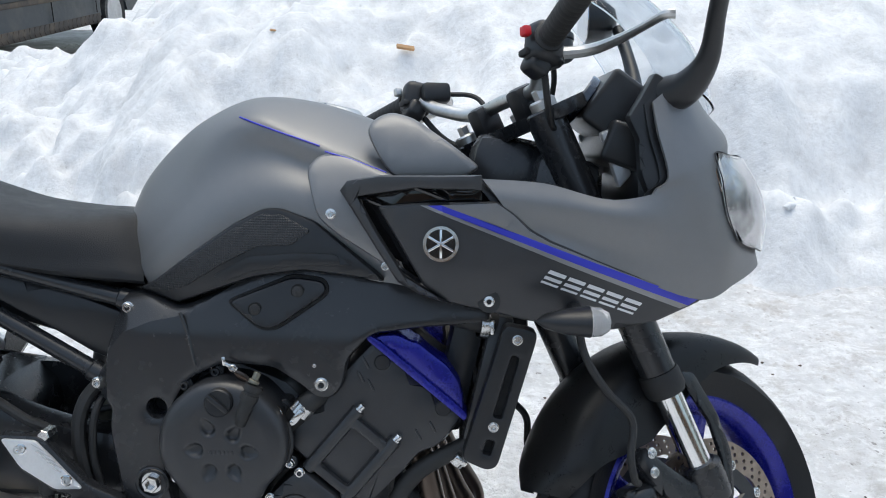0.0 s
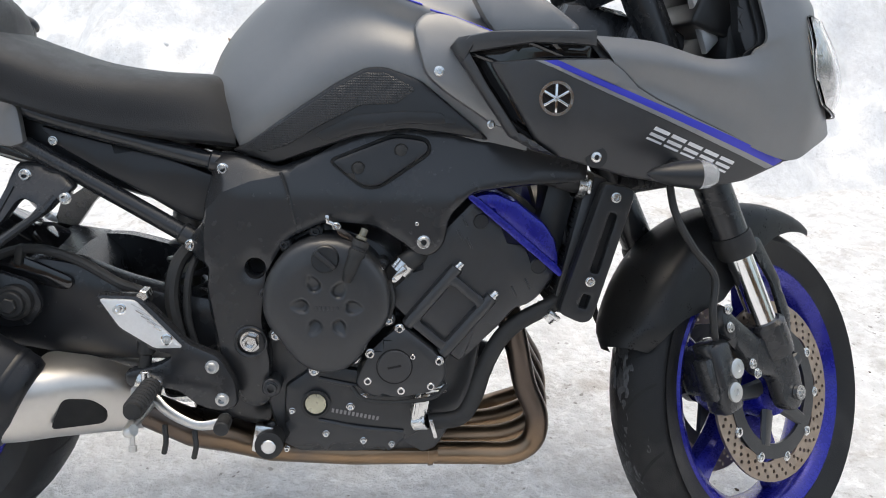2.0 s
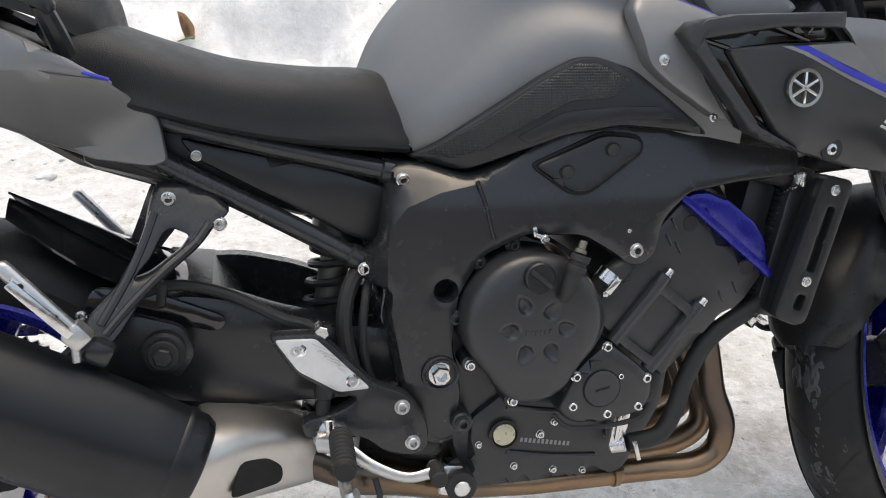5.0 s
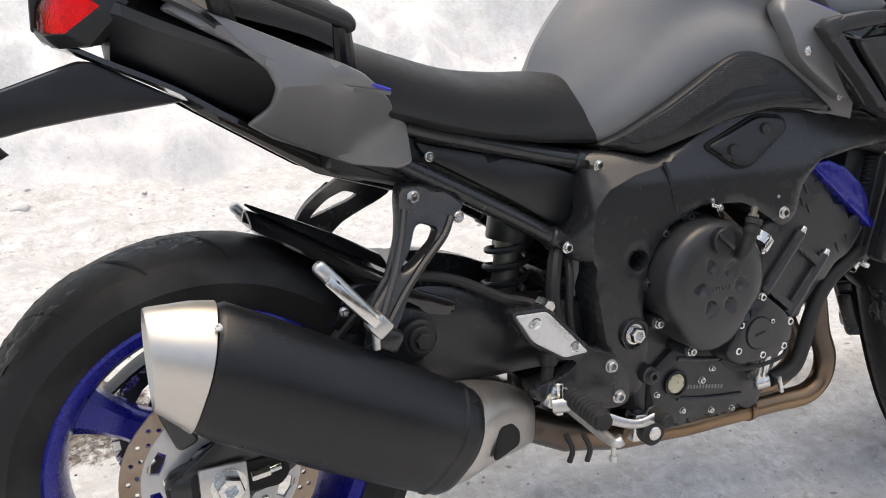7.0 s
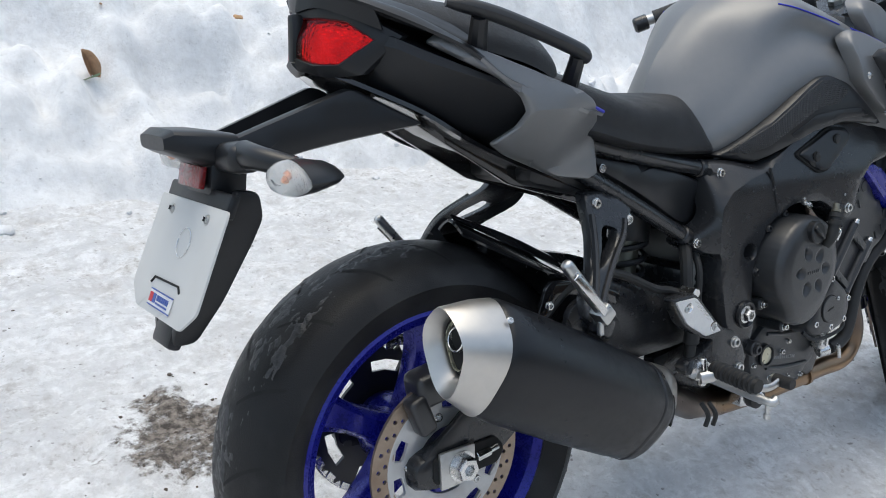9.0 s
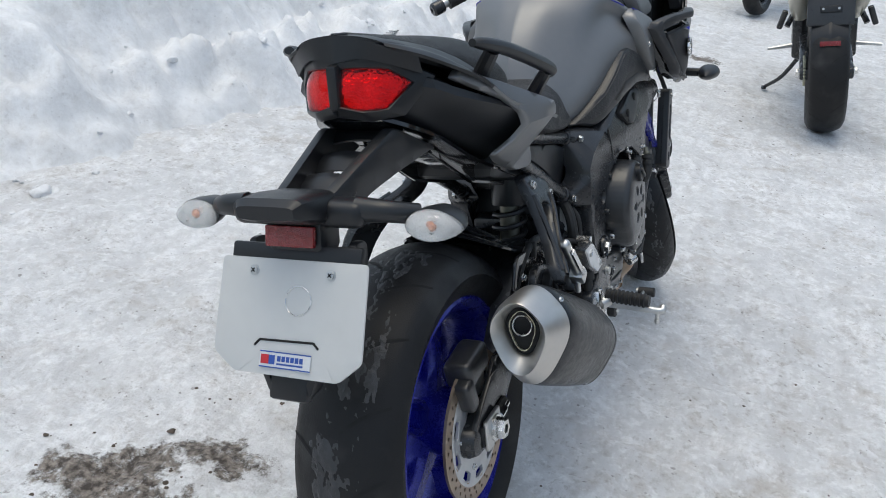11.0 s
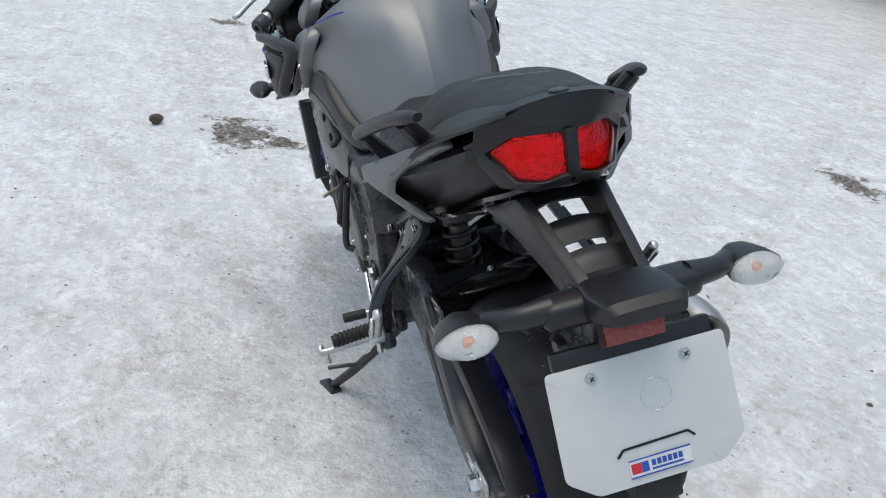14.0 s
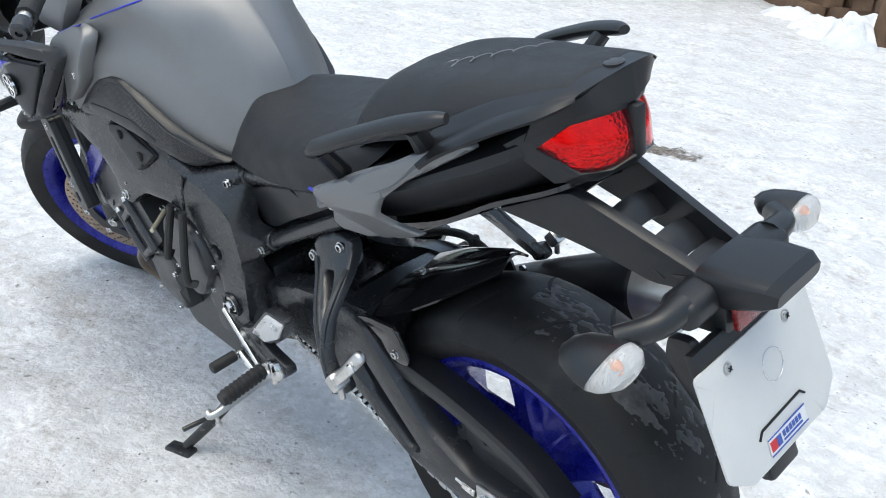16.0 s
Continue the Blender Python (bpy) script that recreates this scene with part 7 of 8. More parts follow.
P("frame_neck", joined(block((1.12, 0, 0.855), (0.13, 0.12, 0.13), (0, 12, 0), 0.03), block((1.20, 0, 0.84), (0.10, 0.20, 0.10), (0, 12, 0), 0.02)), FRAME, None, "black frame neck behind the fork tubes")
P("headlamp_bucket", block((1.36, 0, 0.84), (0.14, 0.3, 0.14), (0, 0, 0), 0.03), PLASTIC)
P("head_tube", rod((1.235, 0, 0.70), (1.16, 0, 0.90), 0.04, n=24), FRAME)

# radiator
rad = P("radiator", moved(block((0, 0, 0), (0.03, 0.36, 0.21), (0, 0, 0), 0.004), pose(1.085, 0, 0.565, 0, 13, 0)), ENGINE, None, "black radiator")
fins = [moved(block((0, 0, 0), (0.032, 0.34, 0.0012), (0, 0, 0), 0), pose(1.085, 0, 0.565, 0, 13, 0) @ Matrix.Translation((0, 0, -0.09 + k * 0.0075))) for k in range(25)]
tagged(P("radiator_fins", joined(*fins), STEEL, rad), kind="stuff")
for sg in (-1, 1):
    rc = rounded([(1.108, 0.664), (1.15, 0.655), (1.152, 0.645), (1.10, 0.463), (1.085, 0.458), (1.05, 0.474)], 0.01)
    sl1 = rounded([(1.118, 0.622), (1.128, 0.618), (1.105, 0.532), (1.093, 0.535)], 0.004)
    sl2 = rounded([(1.085, 0.503), (1.096, 0.50), (1.09, 0.48), (1.079, 0.483)], 0.003)
    cvr = P("radiator_cover", plate(rc, 0.222, 0.028, 0.003, 0.009, sg, [sl1, sl2]), PLASTIC, None, "black radiator side cover")
    # black sheet added behind the slots to paint their shade
    P("slot_shade_sheet", plate(rc, 0.210, 0.004, 0.001, 0.03, sg), HOLESHADE, cvr)
    for x, z in ((1.125, 0.643), (1.094, 0.521)):
        P("bolt", bolt((x, sg * 0.222, z), sg, 0.0075, 0.005), STEEL, cvr)
P("radiator_hose", tube([(1.095, -0.17, 0.655), (1.06, -0.178, 0.665), (1.0, -0.165, 0.678), (0.95, -0.14, 0.68)], 0.018, 14), HOSE, None, "black radiator hose")
P("hose_clip", joined(lathe([(0.02, 0), (0.021, 0), (0.021, 0.012), (0.02, 0.012)], (1.085, -0.177, 0.656), (-1, -0.2, 0.1), 20, True), block((1.092, -0.198, 0.655), (0.006, 0.009, 0.02), (0, 0, 0), 0.002)), STEEL)
P("radiator_hose", tube([(1.0605, -0.170, 0.481), (1.0466, -0.175, 0.4735), (1.0007, -0.175, 0.4481), (0.9718, -0.175, 0.4196), (0.9500, -0.175, 0.3759), (0.9365, -0.175, 0.3314), (0.915, -0.175, 0.298), (0.868, -0.175, 0.2905)], 0.0128, 14), HOSE, None, "black radiator hose")
P("hose_clip", joined(lathe([(0.0185, 0), (0.0195, 0), (0.0195, 0.012), (0.0185, 0.012)], (1.045, -0.166, 0.464), (-0.7, 0, -0.7), 20, True), block((1.05, -0.19, 0.462), (0.02, 0.012, 0.008), (0, 40, 0), 0.002)), STEEL)
P("radiator_hose", tube([(1.02, 0.16, 0.47), (0.99, 0.16, 0.42), (0.97, 0.15, 0.34), (0.92, 0.14, 0.30)], 0.0165, 14), HOSE, None, "black radiator hose")
P("water_pump", joined(block((0.856, -0.165, 0.318), (0.026, 0.03, 0.058), (0, 10, 0), 0.008), rod((0.862, -0.172, 0.343), (0.893, -0.178, 0.349), 0.010, n=18), rod((0.846, -0.165, 0.286), (0.866, -0.175, 0.292), 0.0135, n=18), block((0.874, -0.193, 0.287), (0.006, 0.006, 0.03), (0, -15, 0), 0.001), block((0.851, -0.182, 0.325), (0.006, 0.006, 0.05), (0, 8, 0), 0.002)), STEEL, None, "bare metal oil cooler union")
P("filter", rod((0.915, 0.05, 0.33), (0.99, 0.05, 0.31), 0.034, n=26), ENGINE)
for sg, y in ((-1, -0.10), (1, 0.12)):
    P("coolant_pipe", tube([(1.08, y, 0.62), (1.03, y * 1.2, 0.60), (1.0, y * 1.4, 0.62), (0.97, y, 0.64)], 0.012, 10), HOSE)
for k in range(4):
    P("coil_wire", tube([(1.07, -0.13 + 0.02 * k, 0.65), (1.065, -0.15 + 0.02 * k, 0.60 - 0.01 * k), (1.075, -0.14 + 0.01 * k, 0.55), (1.08, -0.12, 0.53)], 0.006, 7), HOSE)
P("fan_shroud", joined(block((1.05, 0, 0.60), (0.05, 0.32, 0.22), (0, 13, 0), 0.015), rod((1.03, -0.06, 0.58), (1.06, -0.06, 0.585), 0.07, n=28)), PLASTIC, None, "black fan shroud behind the radiator")
P("horn", rod((1.13, 0.12, 0.60), (1.155, 0.13, 0.60), 0.035, n=24), PLASTIC)

# seats
seat = [
    [(0.15, 0, 0.873), (0.21, 0, 0.866), (0.28, 0, 0.842), (0.36, 0, 0.818), (0.45, 0, 0.806), (0.515, 0, 0.803), (0.556, 0, 0.80)],
    [(0.15, -0.07, 0.868), (0.21, -0.08, 0.862), (0.28, -0.085, 0.838), (0.36, -0.085, 0.814), (0.45, -0.08, 0.802), (0.52, -0.066, 0.799), (0.562, -0.05, 0.794)],
    [(0.15, -0.12, 0.848), (0.22, -0.138, 0.838), (0.29, -0.145, 0.813), (0.37, -0.14, 0.79), (0.45, -0.13, 0.782), (0.525, -0.102, 0.778), (0.568, -0.078, 0.766)],
    [(0.20, -0.145, 0.80), (0.25, -0.15, 0.785), (0.31, -0.152, 0.765), (0.38, -0.147, 0.748), (0.46, -0.138, 0.738), (0.535, -0.12, 0.737), (0.576, -0.1, 0.73)],
    [(0.22, -0.135, 0.768), (0.27, -0.138, 0.756), (0.33, -0.136, 0.738), (0.40, -0.13, 0.722), (0.47, -0.125, 0.71), (0.558, -0.114, 0.70), (0.58, -0.106, 0.697)],
    [(0.22, 0, 0.765), (0.27, 0, 0.755), (0.33, 0, 0.735), (0.40, 0, 0.72), (0.47, 0, 0.71), (0.555, 0, 0.70), (0.585, 0, 0.705)],
]
P("rider_seat", skin(seat, 34, 24, 0, True), SEAT, None, "black vinyl rider seat")
pil = [
    [(0.236, 0, 0.855), (0.222, 0, 0.902), (0.17, 0, 0.935), (0.08, 0, 0.956), (-0.02, 0, 0.972), (-0.095, 0, 0.987), (-0.108, 0, 0.983)],
    [(0.232, -0.06, 0.85), (0.216, -0.07, 0.897), (0.165, -0.075, 0.930), (0.075, -0.075, 0.951), (-0.02, -0.06, 0.967), (-0.088, -0.045, 0.98), (-0.10, -0.042, 0.976)],
    [(0.222, -0.105, 0.84), (0.205, -0.118, 0.872), (0.155, -0.122, 0.898), (0.07, -0.115, 0.922), (-0.02, -0.092, 0.948), (-0.09, -0.065, 0.972), (-0.10, -0.06, 0.968)],
    [(0.22, -0.112, 0.82), (0.195, -0.128, 0.845), (0.15, -0.132, 0.868), (0.065, -0.122, 0.895), (-0.02, -0.095, 0.925), (-0.085, -0.068, 0.952), (-0.095, -0.062, 0.952)],
]
ps = P("pillion_seat", skin(pil, 30, 18, 0, True), SEAT, None, "black grained pillion seat with faint script")
script = []
for k in range(61):
    f = k / 60
    u = 2 * math.pi * (5.5 * f ** 0.85)
    x, y = 0.108 - 0.105 * f + 0.006 * math.sin(u), 0.046 - 0.075 * f + (0.014 - 0.010 * f) * math.cos(u + 0.5)
    script.append((x, y, 0.9567 - (x - 0.08) * 0.24 - 0.12 * max(0.0, abs(y) - 0.02) ** 1.2))
P("script_stroke", tube(script, 0.0006, 5, 180), SILVERDECAL, ps, "faint grey script line")
for sg in (-1, 1):
    rail = P("grab_rail", joined(tube([(-0.008, sg * 0.155, 0.953), (0.01, sg * 0.163, 0.949), (0.05, sg * 0.176, 0.937), (0.10, sg * 0.19, 0.917), (0.15, sg * 0.202, 0.895), (0.176, sg * 0.206, 0.882), (0.182, sg * 0.202, 0.872)], [0.006, 0.0095, 0.0105, 0.0105, 0.0105, 0.010, 0.007], 12, 48, True, 1.35),
                                 tube([(0.172, sg * 0.203, 0.88), (0.178, sg * 0.188, 0.86), (0.186, sg * 0.165, 0.828)], [0.0105, 0.0115, 0.013], 10), tube([(0.035, sg * 0.168, 0.936), (0.045, sg * 0.15, 0.912), (0.055, sg * 0.132, 0.885)], [0.0115, 0.013, 0.015], 10)), PLASTIC, None, "black pillion grab rail")


def tail_half(x):
    return lerp_table(x, ((-0.125, 0.052), (-0.111, 0.069), (-0.086, 0.103), (-0.064, 0.117), (0.0, 0.147), (0.06, 0.178), (0.12, 0.198), (0.17, 0.212), (0.24, 0.19), (0.29, 0.14)))


tail = []
for x, zb, zm, zt in ((-0.068, 0.850, 0.904, 0.944), (-0.055, 0.843, 0.898, 0.938), (-0.02, 0.822, 0.880, 0.921), (0.05, 0.787, 0.852, 0.878), (0.11, 0.760, 0.828, 0.852), (0.16, 0.737, 0.810, 0.838)):
    w = tail_half(x) - 0.008 - 0.012 * (x < -0.06)
    half = [(0.45 * w, zb), (0.78 * w, zb + (zm - zb) * 0.4), (w, zm), (w * 0.96, zm + (zt - zm) * 0.35), (w * 0.62, zt - 0.004)]
    tail.append([Vector((x, -y, z)) for y, z in half] + [Vector((x, y, z)) for y, z in reversed(half)])
P("tail_body", loft(tail), TAILBLACK, None, "black plastic tail body", 22)
tc_ = [[(-0.127, 0, 0.988), (-0.08, 0, 0.982), (-0.01, 0, 0.957), (0.03, 0, 0.943)], [(-0.122, -0.04, 0.983), (-0.08, -0.052, 0.976), (-0.02, -0.078, 0.956), (0.02, -0.09, 0.94)],
       [(-0.112, -0.067, 0.973), (-0.075, -0.09, 0.961), (0.0, -0.115, 0.93), (0.06, -0.135, 0.90)], [(-0.108, -0.068, 0.962), (-0.07, -0.095, 0.95), (0.0, -0.125, 0.918), (0.06, -0.15, 0.885)]]
P("tail_cover", skin(tc_, 20, 14, 0.004, True), TAILBLACK, None, "black plastic tail cover")
for sg in (-1, 1):
    sp = [(-0.015, 0.905), (0.0, 0.916), (0.09, 0.872), (0.195, 0.822), (0.235, 0.79), (0.276, 0.752), (0.282, 0.70), (0.262, 0.694), (0.20, 0.705), (0.10, 0.748), (0.068, 0.768), (0.075, 0.775), (0.092, 0.79), (0.096, 0.812), (0.088, 0.832), (0.06, 0.858)]
    panel = P("tail_flank", plate(rounded(sp, 0.006), lambda x, z: max(0.131, tail_half(x) - 0.9 * max(0, 0.81 - z) - max(0, z - 0.83) * 0.25 + 0.004) if x > 0.02 else tail_half(x) - max(0, z - 0.83) * 0.25 + 0.004, 0.012, 0.005, 0.018, sg), GREY, None, "matt grey tail flank panel")
    arm = [[(0.178, sg * 0.2165, 0.806), (0.12, sg * 0.2, 0.832), (0.07, sg * 0.181, 0.854), (0.022, sg * 0.157, 0.897), (-0.04, sg * 0.128, 0.931), (-0.09, sg * 0.102, 0.955), (-0.113, sg * 0.071, 0.968)],
           [(0.205, sg * 0.2, 0.803), (0.135, sg * 0.184, 0.842), (0.085, sg * 0.166, 0.864), (0.04, sg * 0.15, 0.895), (-0.028, sg * 0.122, 0.936), (-0.08, sg * 0.097, 0.959), (-0.111, sg * 0.069, 0.972)],
           [(0.235, sg * 0.188, 0.797), (0.15, sg * 0.165, 0.842), (0.10, sg * 0.15, 0.864), (0.055, sg * 0.138, 0.891), (-0.02, sg * 0.112, 0.937), (-0.07, sg * 0.09, 0.96), (-0.105, sg * 0.064, 0.975)]]
    P("flank_arm", skin([cr(row, 36)[:17:2] for row in arm], 30, 6, 0.005), GREY, panel, "matt grey shoulder strip of the tail")
    P("tail_shoulder", skin([cr(row, 36)[16::2] for row in arm], 24, 6, 0.005), TAILBLACK, None, "black shoulder of the tail end")
    P("pinstripe", tube([(0.088, sg * 0.167, 0.866), (0.137, sg * 0.185, 0.844), (0.185, sg * 0.202, 0.8165), (0.232, sg * 0.190, 0.7995)], 0.0024, 6, 40), DECAL, panel, "blue pinstripe")
    P("undertail", plate(rounded([(0.0, 0.80), (0.02, 0.785), (0.17, 0.69), (0.32, 0.64), (0.32, 0.66), (0.20, 0.71), (0.05, 0.79)], 0.006), 0.06, 0.01, 0.003, 0.03, sg), GLOSS)
    # rear lamp
    lens = [[(-0.129, sg * 0.007, 0.941), (-0.119, sg * 0.036, 0.9395), (-0.098, sg * 0.064, 0.934), (-0.075, sg * 0.088, 0.911)],
            [(-0.142, sg * 0.007, 0.916), (-0.131, sg * 0.036, 0.914), (-0.110, sg * 0.065, 0.910), (-0.074, sg * 0.0885, 0.909)],
            [(-0.145, sg * 0.007, 0.893), (-0.136, sg * 0.036, 0.884), (-0.115, sg * 0.064, 0.883), (-0.075, sg * 0.088, 0.907)]]
    inner = [Vector(p) for p in lens[0] + lens[2][2::-1]]
    outer = [Vector((x, sg * y, z)) for x, y, z in ((-0.131, 0, 0.957), (-0.121, 0.038, 0.957), (-0.096, 0.071, 0.950), (-0.045, 0.110, 0.914), (-0.090, 0.079, 0.868), (-0.122, 0.042, 0.866), (-0.140, 0, 0.876))]
    along = lambda loop: [a.lerp(b, k / 6) for a, b in zip(loop, loop[1:] + loop[:1]) for k in range(6)]
    inner, outer = along(inner), along(outer)
    back = Vector((0.010, -sg * 0.004, 0))
    rings = [[p + back for p in inner], inner, [p.lerp(q, 0.10) - back * 0.28 for p, q in zip(inner, outer)], [p.lerp(q, 0.55) - back * 0.30 for p, q in zip(inner, outer)], outer, [q + back * 1.2 for q in outer]]
    surround, _ = grid_mesh(rings, close_u=True)
    P("lamp_surround", surround, TAILBLACK, None, "black surround of the rear lamp", 40)
    lm = P("rear_lamp", moved(skin(lens, 14, 12, 0.0), Matrix.Translation((0.008, 0, 0)) @ Matrix.Diagonal((1, 0.985, 1, 1))), REDSHINE, None, "red faceted rear lamp")
    P("lens", skin(lens, 18, 14, 0.003), REDGLASS, lm, "clear red lens")
P("tail_end_panel", skin([[(-0.128, 0, 0.987), (-0.122, -0.042, 0.981), (-0.112, -0.069, 0.968), (-0.084, -0.104, 0.954)], [(-0.137, 0, 0.950), (-0.127, -0.036, 0.954), (-0.108, -0.066, 0.944), (-0.07, -0.103, 0.922)]], 20, 6, 0.003, True), TAILBLACK, None, "black tail end panel")
P("tail_badge", joined(*[loft([[Vector((-0.108 + 0.0115 * q * math.cos(a), 0.0125 * q * math.sin(a), 0.985 + h - 0.12 * 0.0115 * q * math.cos(a))) for a in [2 * math.pi * k / 24 for k in range(24)]] for q, h in ((1.0, 0.0), (1.0, 0.002), (0.8, 0.003))])]), FENDGREY, None, "small silver oval badge on the tail")
P("lamp_divider", block((-0.139, 0, 0.917), (0.018, 0.016, 0.062), (0, 4, 0), 0.004), TAILBLACK)
P("undertray", skin([[(-0.128, 0, 0.874), (-0.075, 0, 0.85), (0.0, 0, 0.812), (0.10, 0, 0.752), (0.30, 0, 0.665)], [(-0.112, -0.05, 0.872), (-0.075, -0.075, 0.852), (0.0, -0.09, 0.815), (0.10, -0.10, 0.755), (0.30, -0.09, 0.67)]], 20, 8, 0.006, True), GLOSS, None, "gloss black undertray")

# tail fender and number plate holder
tf = P("tail_fender", joined(plate(rounded([(0.01, 0.797), (-0.085, 0.848), (-0.10, 0.852), (-0.262, 0.80), (-0.27, 0.775), (-0.20, 0.768), (-0.165, 0.776), (-0.10, 0.785)], 0.01), lambda x, z: lerp_table(x, ((-0.27, 0.045), (-0.12, 0.06), (0.0, 0.075))), 0.016, 0.006, 0.025, -1),
                             plate(rounded([(0.01, 0.797), (-0.085, 0.848), (-0.10, 0.852), (-0.262, 0.80), (-0.27, 0.775), (-0.20, 0.768), (-0.165, 0.776), (-0.10, 0.785)], 0.01), lambda x, z: lerp_table(x, ((-0.27, 0.045), (-0.12, 0.06), (0.0, 0.075))), 0.016, 0.006, 0.025, 1),
                             loft([oval((-0.25, 0, 0.787), 0.095, 0.04, 20, 5), oval((-0.29, 0, 0.793), 0.108, 0.045, 20, 5), oval((-0.33, 0, 0.803), 0.10, 0.032, 20, 5), oval((-0.342, 0, 0.803), 0.085, 0.018, 20, 5)])), TAILBLACK, None, "black plastic tail fender on two struts")
for x, z, l in ((-0.141, 0.8225, 0.030), (-0.199, 0.8065, 0.032)):
    P("fender_slat", skin([[(x + l / 2, y, z + 0.003 - 0.010 * (y / 0.05) ** 2) , (x, y, z - 0.002 - 0.010 * (y / 0.05) ** 2), (x - l * 0.6, y, z - 0.016 - 0.008 * (y / 0.05) ** 2)] for y in (-0.052, -0.03, 0.0, 0.03, 0.052)], 8, 10, 0.004), TAILBLACK, tf)
P("fender_plate", skin([[(-0.225, y, 0.799 - 0.008 * (y / 0.05) ** 2), (-0.25, y, 0.797), (-0.30, y, 0.803)] for y in (-0.05, -0.025, 0.0, 0.025, 0.05)], 8, 8, 0.005), TAILBLACK, tf)
P("fender_plate", skin([[(-0.06, y, 0.842), (-0.075, y, 0.838), (-0.088, y, 0.832 - 0.006 * (y / 0.05) ** 2)] for y in (-0.06, -0.025, 0.0, 0.025, 0.06)], 8, 8, 0.004), TAILBLACK, tf)
P("fender_block", joined(block((-0.265, 0, 0.755), (0.05, 0.085, 0.055), (0, 8, 0), 0.008), block((-0.262, 0, 0.781), (0.046, 0.20, 0.036), (0, 0, 0), 0.014, 3)), TAILBLACK, tf)
P("reflector", block((-0.297, 0, 0.757), (0.008, 0.074, 0.028), (0, 14, 0), 0.002), RED, tf, "red reflector")
hold = [(-0.275, 0.745), (-0.245, 0.738), (-0.24, 0.705), (-0.29, 0.605), (-0.325, 0.55), (-0.358, 0.552), (-0.348, 0.60), (-0.298, 0.70)]
P("plate_holder", joined(plate(rounded(hold, 0.01), lambda x, z: lerp_table(z, ((0.55, 0.03), (0.60, 0.05), (0.68, 0.075), (0.745, 0.085))), 0.012, 0.005, 0.02, -1), plate(rounded(hold, 0.01), lambda x, z: lerp_table(z, ((0.55, 0.03), (0.60, 0.05), (0.68, 0.075), (0.745, 0.085))), 0.012, 0.005, 0.02, 1),
                         moved(block((0, 0, 0), (0.012, 0.15, 0.15), (0, 0, 0), 0.004), pose(-0.318, 0, 0.66, 0, 25.2, 0)), block((-0.343, 0, 0.575), (0.02, 0.06, 0.06), (0, 25, 0), 0.006), moved(block((0, 0, 0), (0.014, 0.20, 0.03), (0, 0, 0), 0.004), pose(-0.288, 0, 0.727, 0, 25.2, 0))), TAILBLACK, tf)
PL = pose(-0.306, 0, 0.71, 0, 25.2, 0)
np_ = P("number_plate", moved(plate(rounded([(-0.112, 0.017), (0.112, 0.017), (0.114, -0.108), (0.082, -0.135), (-0.078, -0.135), (-0.114, -0.11)], 0.007), 0.0, 0.003, 0.001, 0.05, -1), PL @ Matrix.Rotation(radians(-90), 4, "Z")), WHITE, None, "blank white number plate with cut lower corners")
for y in (0.059, -0.059):
    P("plate_screw", moved(lathe([(0, 0), (0.0075, 0), (0.0075, 0.001), (0.0055, 0.001), (0.005, 0.003), (0, 0.004)], (0, 0, 0), (-1, 0, 0), 18), PL @ Matrix.Translation((0, y, 0))), ALU, np_)
    for a in (45, -45):
        P("screw_slot", moved(block((-0.0042, 0, 0), (0.001, 0.007, 0.0012), (0, 0, 0), 0), PL @ Matrix.Translation((0, y, 0)) @ Matrix.Rotation(radians(a), 4, "X")), HOLESHADE, np_)
loop_ = [(-0.0005, 0.008 + 0.021 * math.cos(a) * (1 if math.cos(a) < 0 else 0.85) - 0.02, -0.036 + 0.019 * math.sin(a)) for a in [2 * math.pi * k / 24 + 0.4 for k in range(24)]]
P("pen_mark", moved(tube(loop_, 0.0007, 5, 60), PL), STEEL, np_)
for a, b in (((0.048, -0.098), (0.04, -0.09)), ((0.04, -0.09), (-0.042, -0.088)), ((-0.042, -0.088), (-0.05, -0.095))):
    P("plate_slot", moved(tube([(-0.0006, a[0], a[1]), (-0.0006, b[0], b[1])], 0.0016, 6), PL), HOLESHADE, np_)
P("sticker", moved(block((-0.001, -0.002, -0.1145), (0.001, 0.078, 0.021), (2, 0, 0), 0), PL), LETTER, np_, "small blue and red dealer sticker")
P("sticker_frame", moved(joined(*[block((-0.0016, -0.002, -0.1145 + s * 0.01), (0.001, 0.078, 0.0015), (0, 0, 0), 0) for s in (-1, 1)]), PL), DECALBLUE, np_)
P("sticker_mark", moved(joined(block((-0.0017, 0.029, -0.1145), (0.001, 0.012, 0.012), (0, 0, 0), 0)), PL), DECALRED, np_)
P("sticker_mark", moved(joined(block((-0.0017, 0.018, -0.1145), (0.001, 0.009, 0.012), (0, 0, 0), 0)), PL), DECALBLUE, np_)
for k in range(6):
    P("sticker_bar", moved(block((-0.0017, 0.007 - 0.0068 * k, -0.1125), (0.001, 0.005, 0.007), (0, 0, 0), 0), PL), DECALBLUE, np_)
P("sticker_bar", moved(block((-0.0017, -0.01, -0.1195), (0.001, 0.04, 0.0022), (0, 0, 0), 0), PL), DECALBLUE, np_)
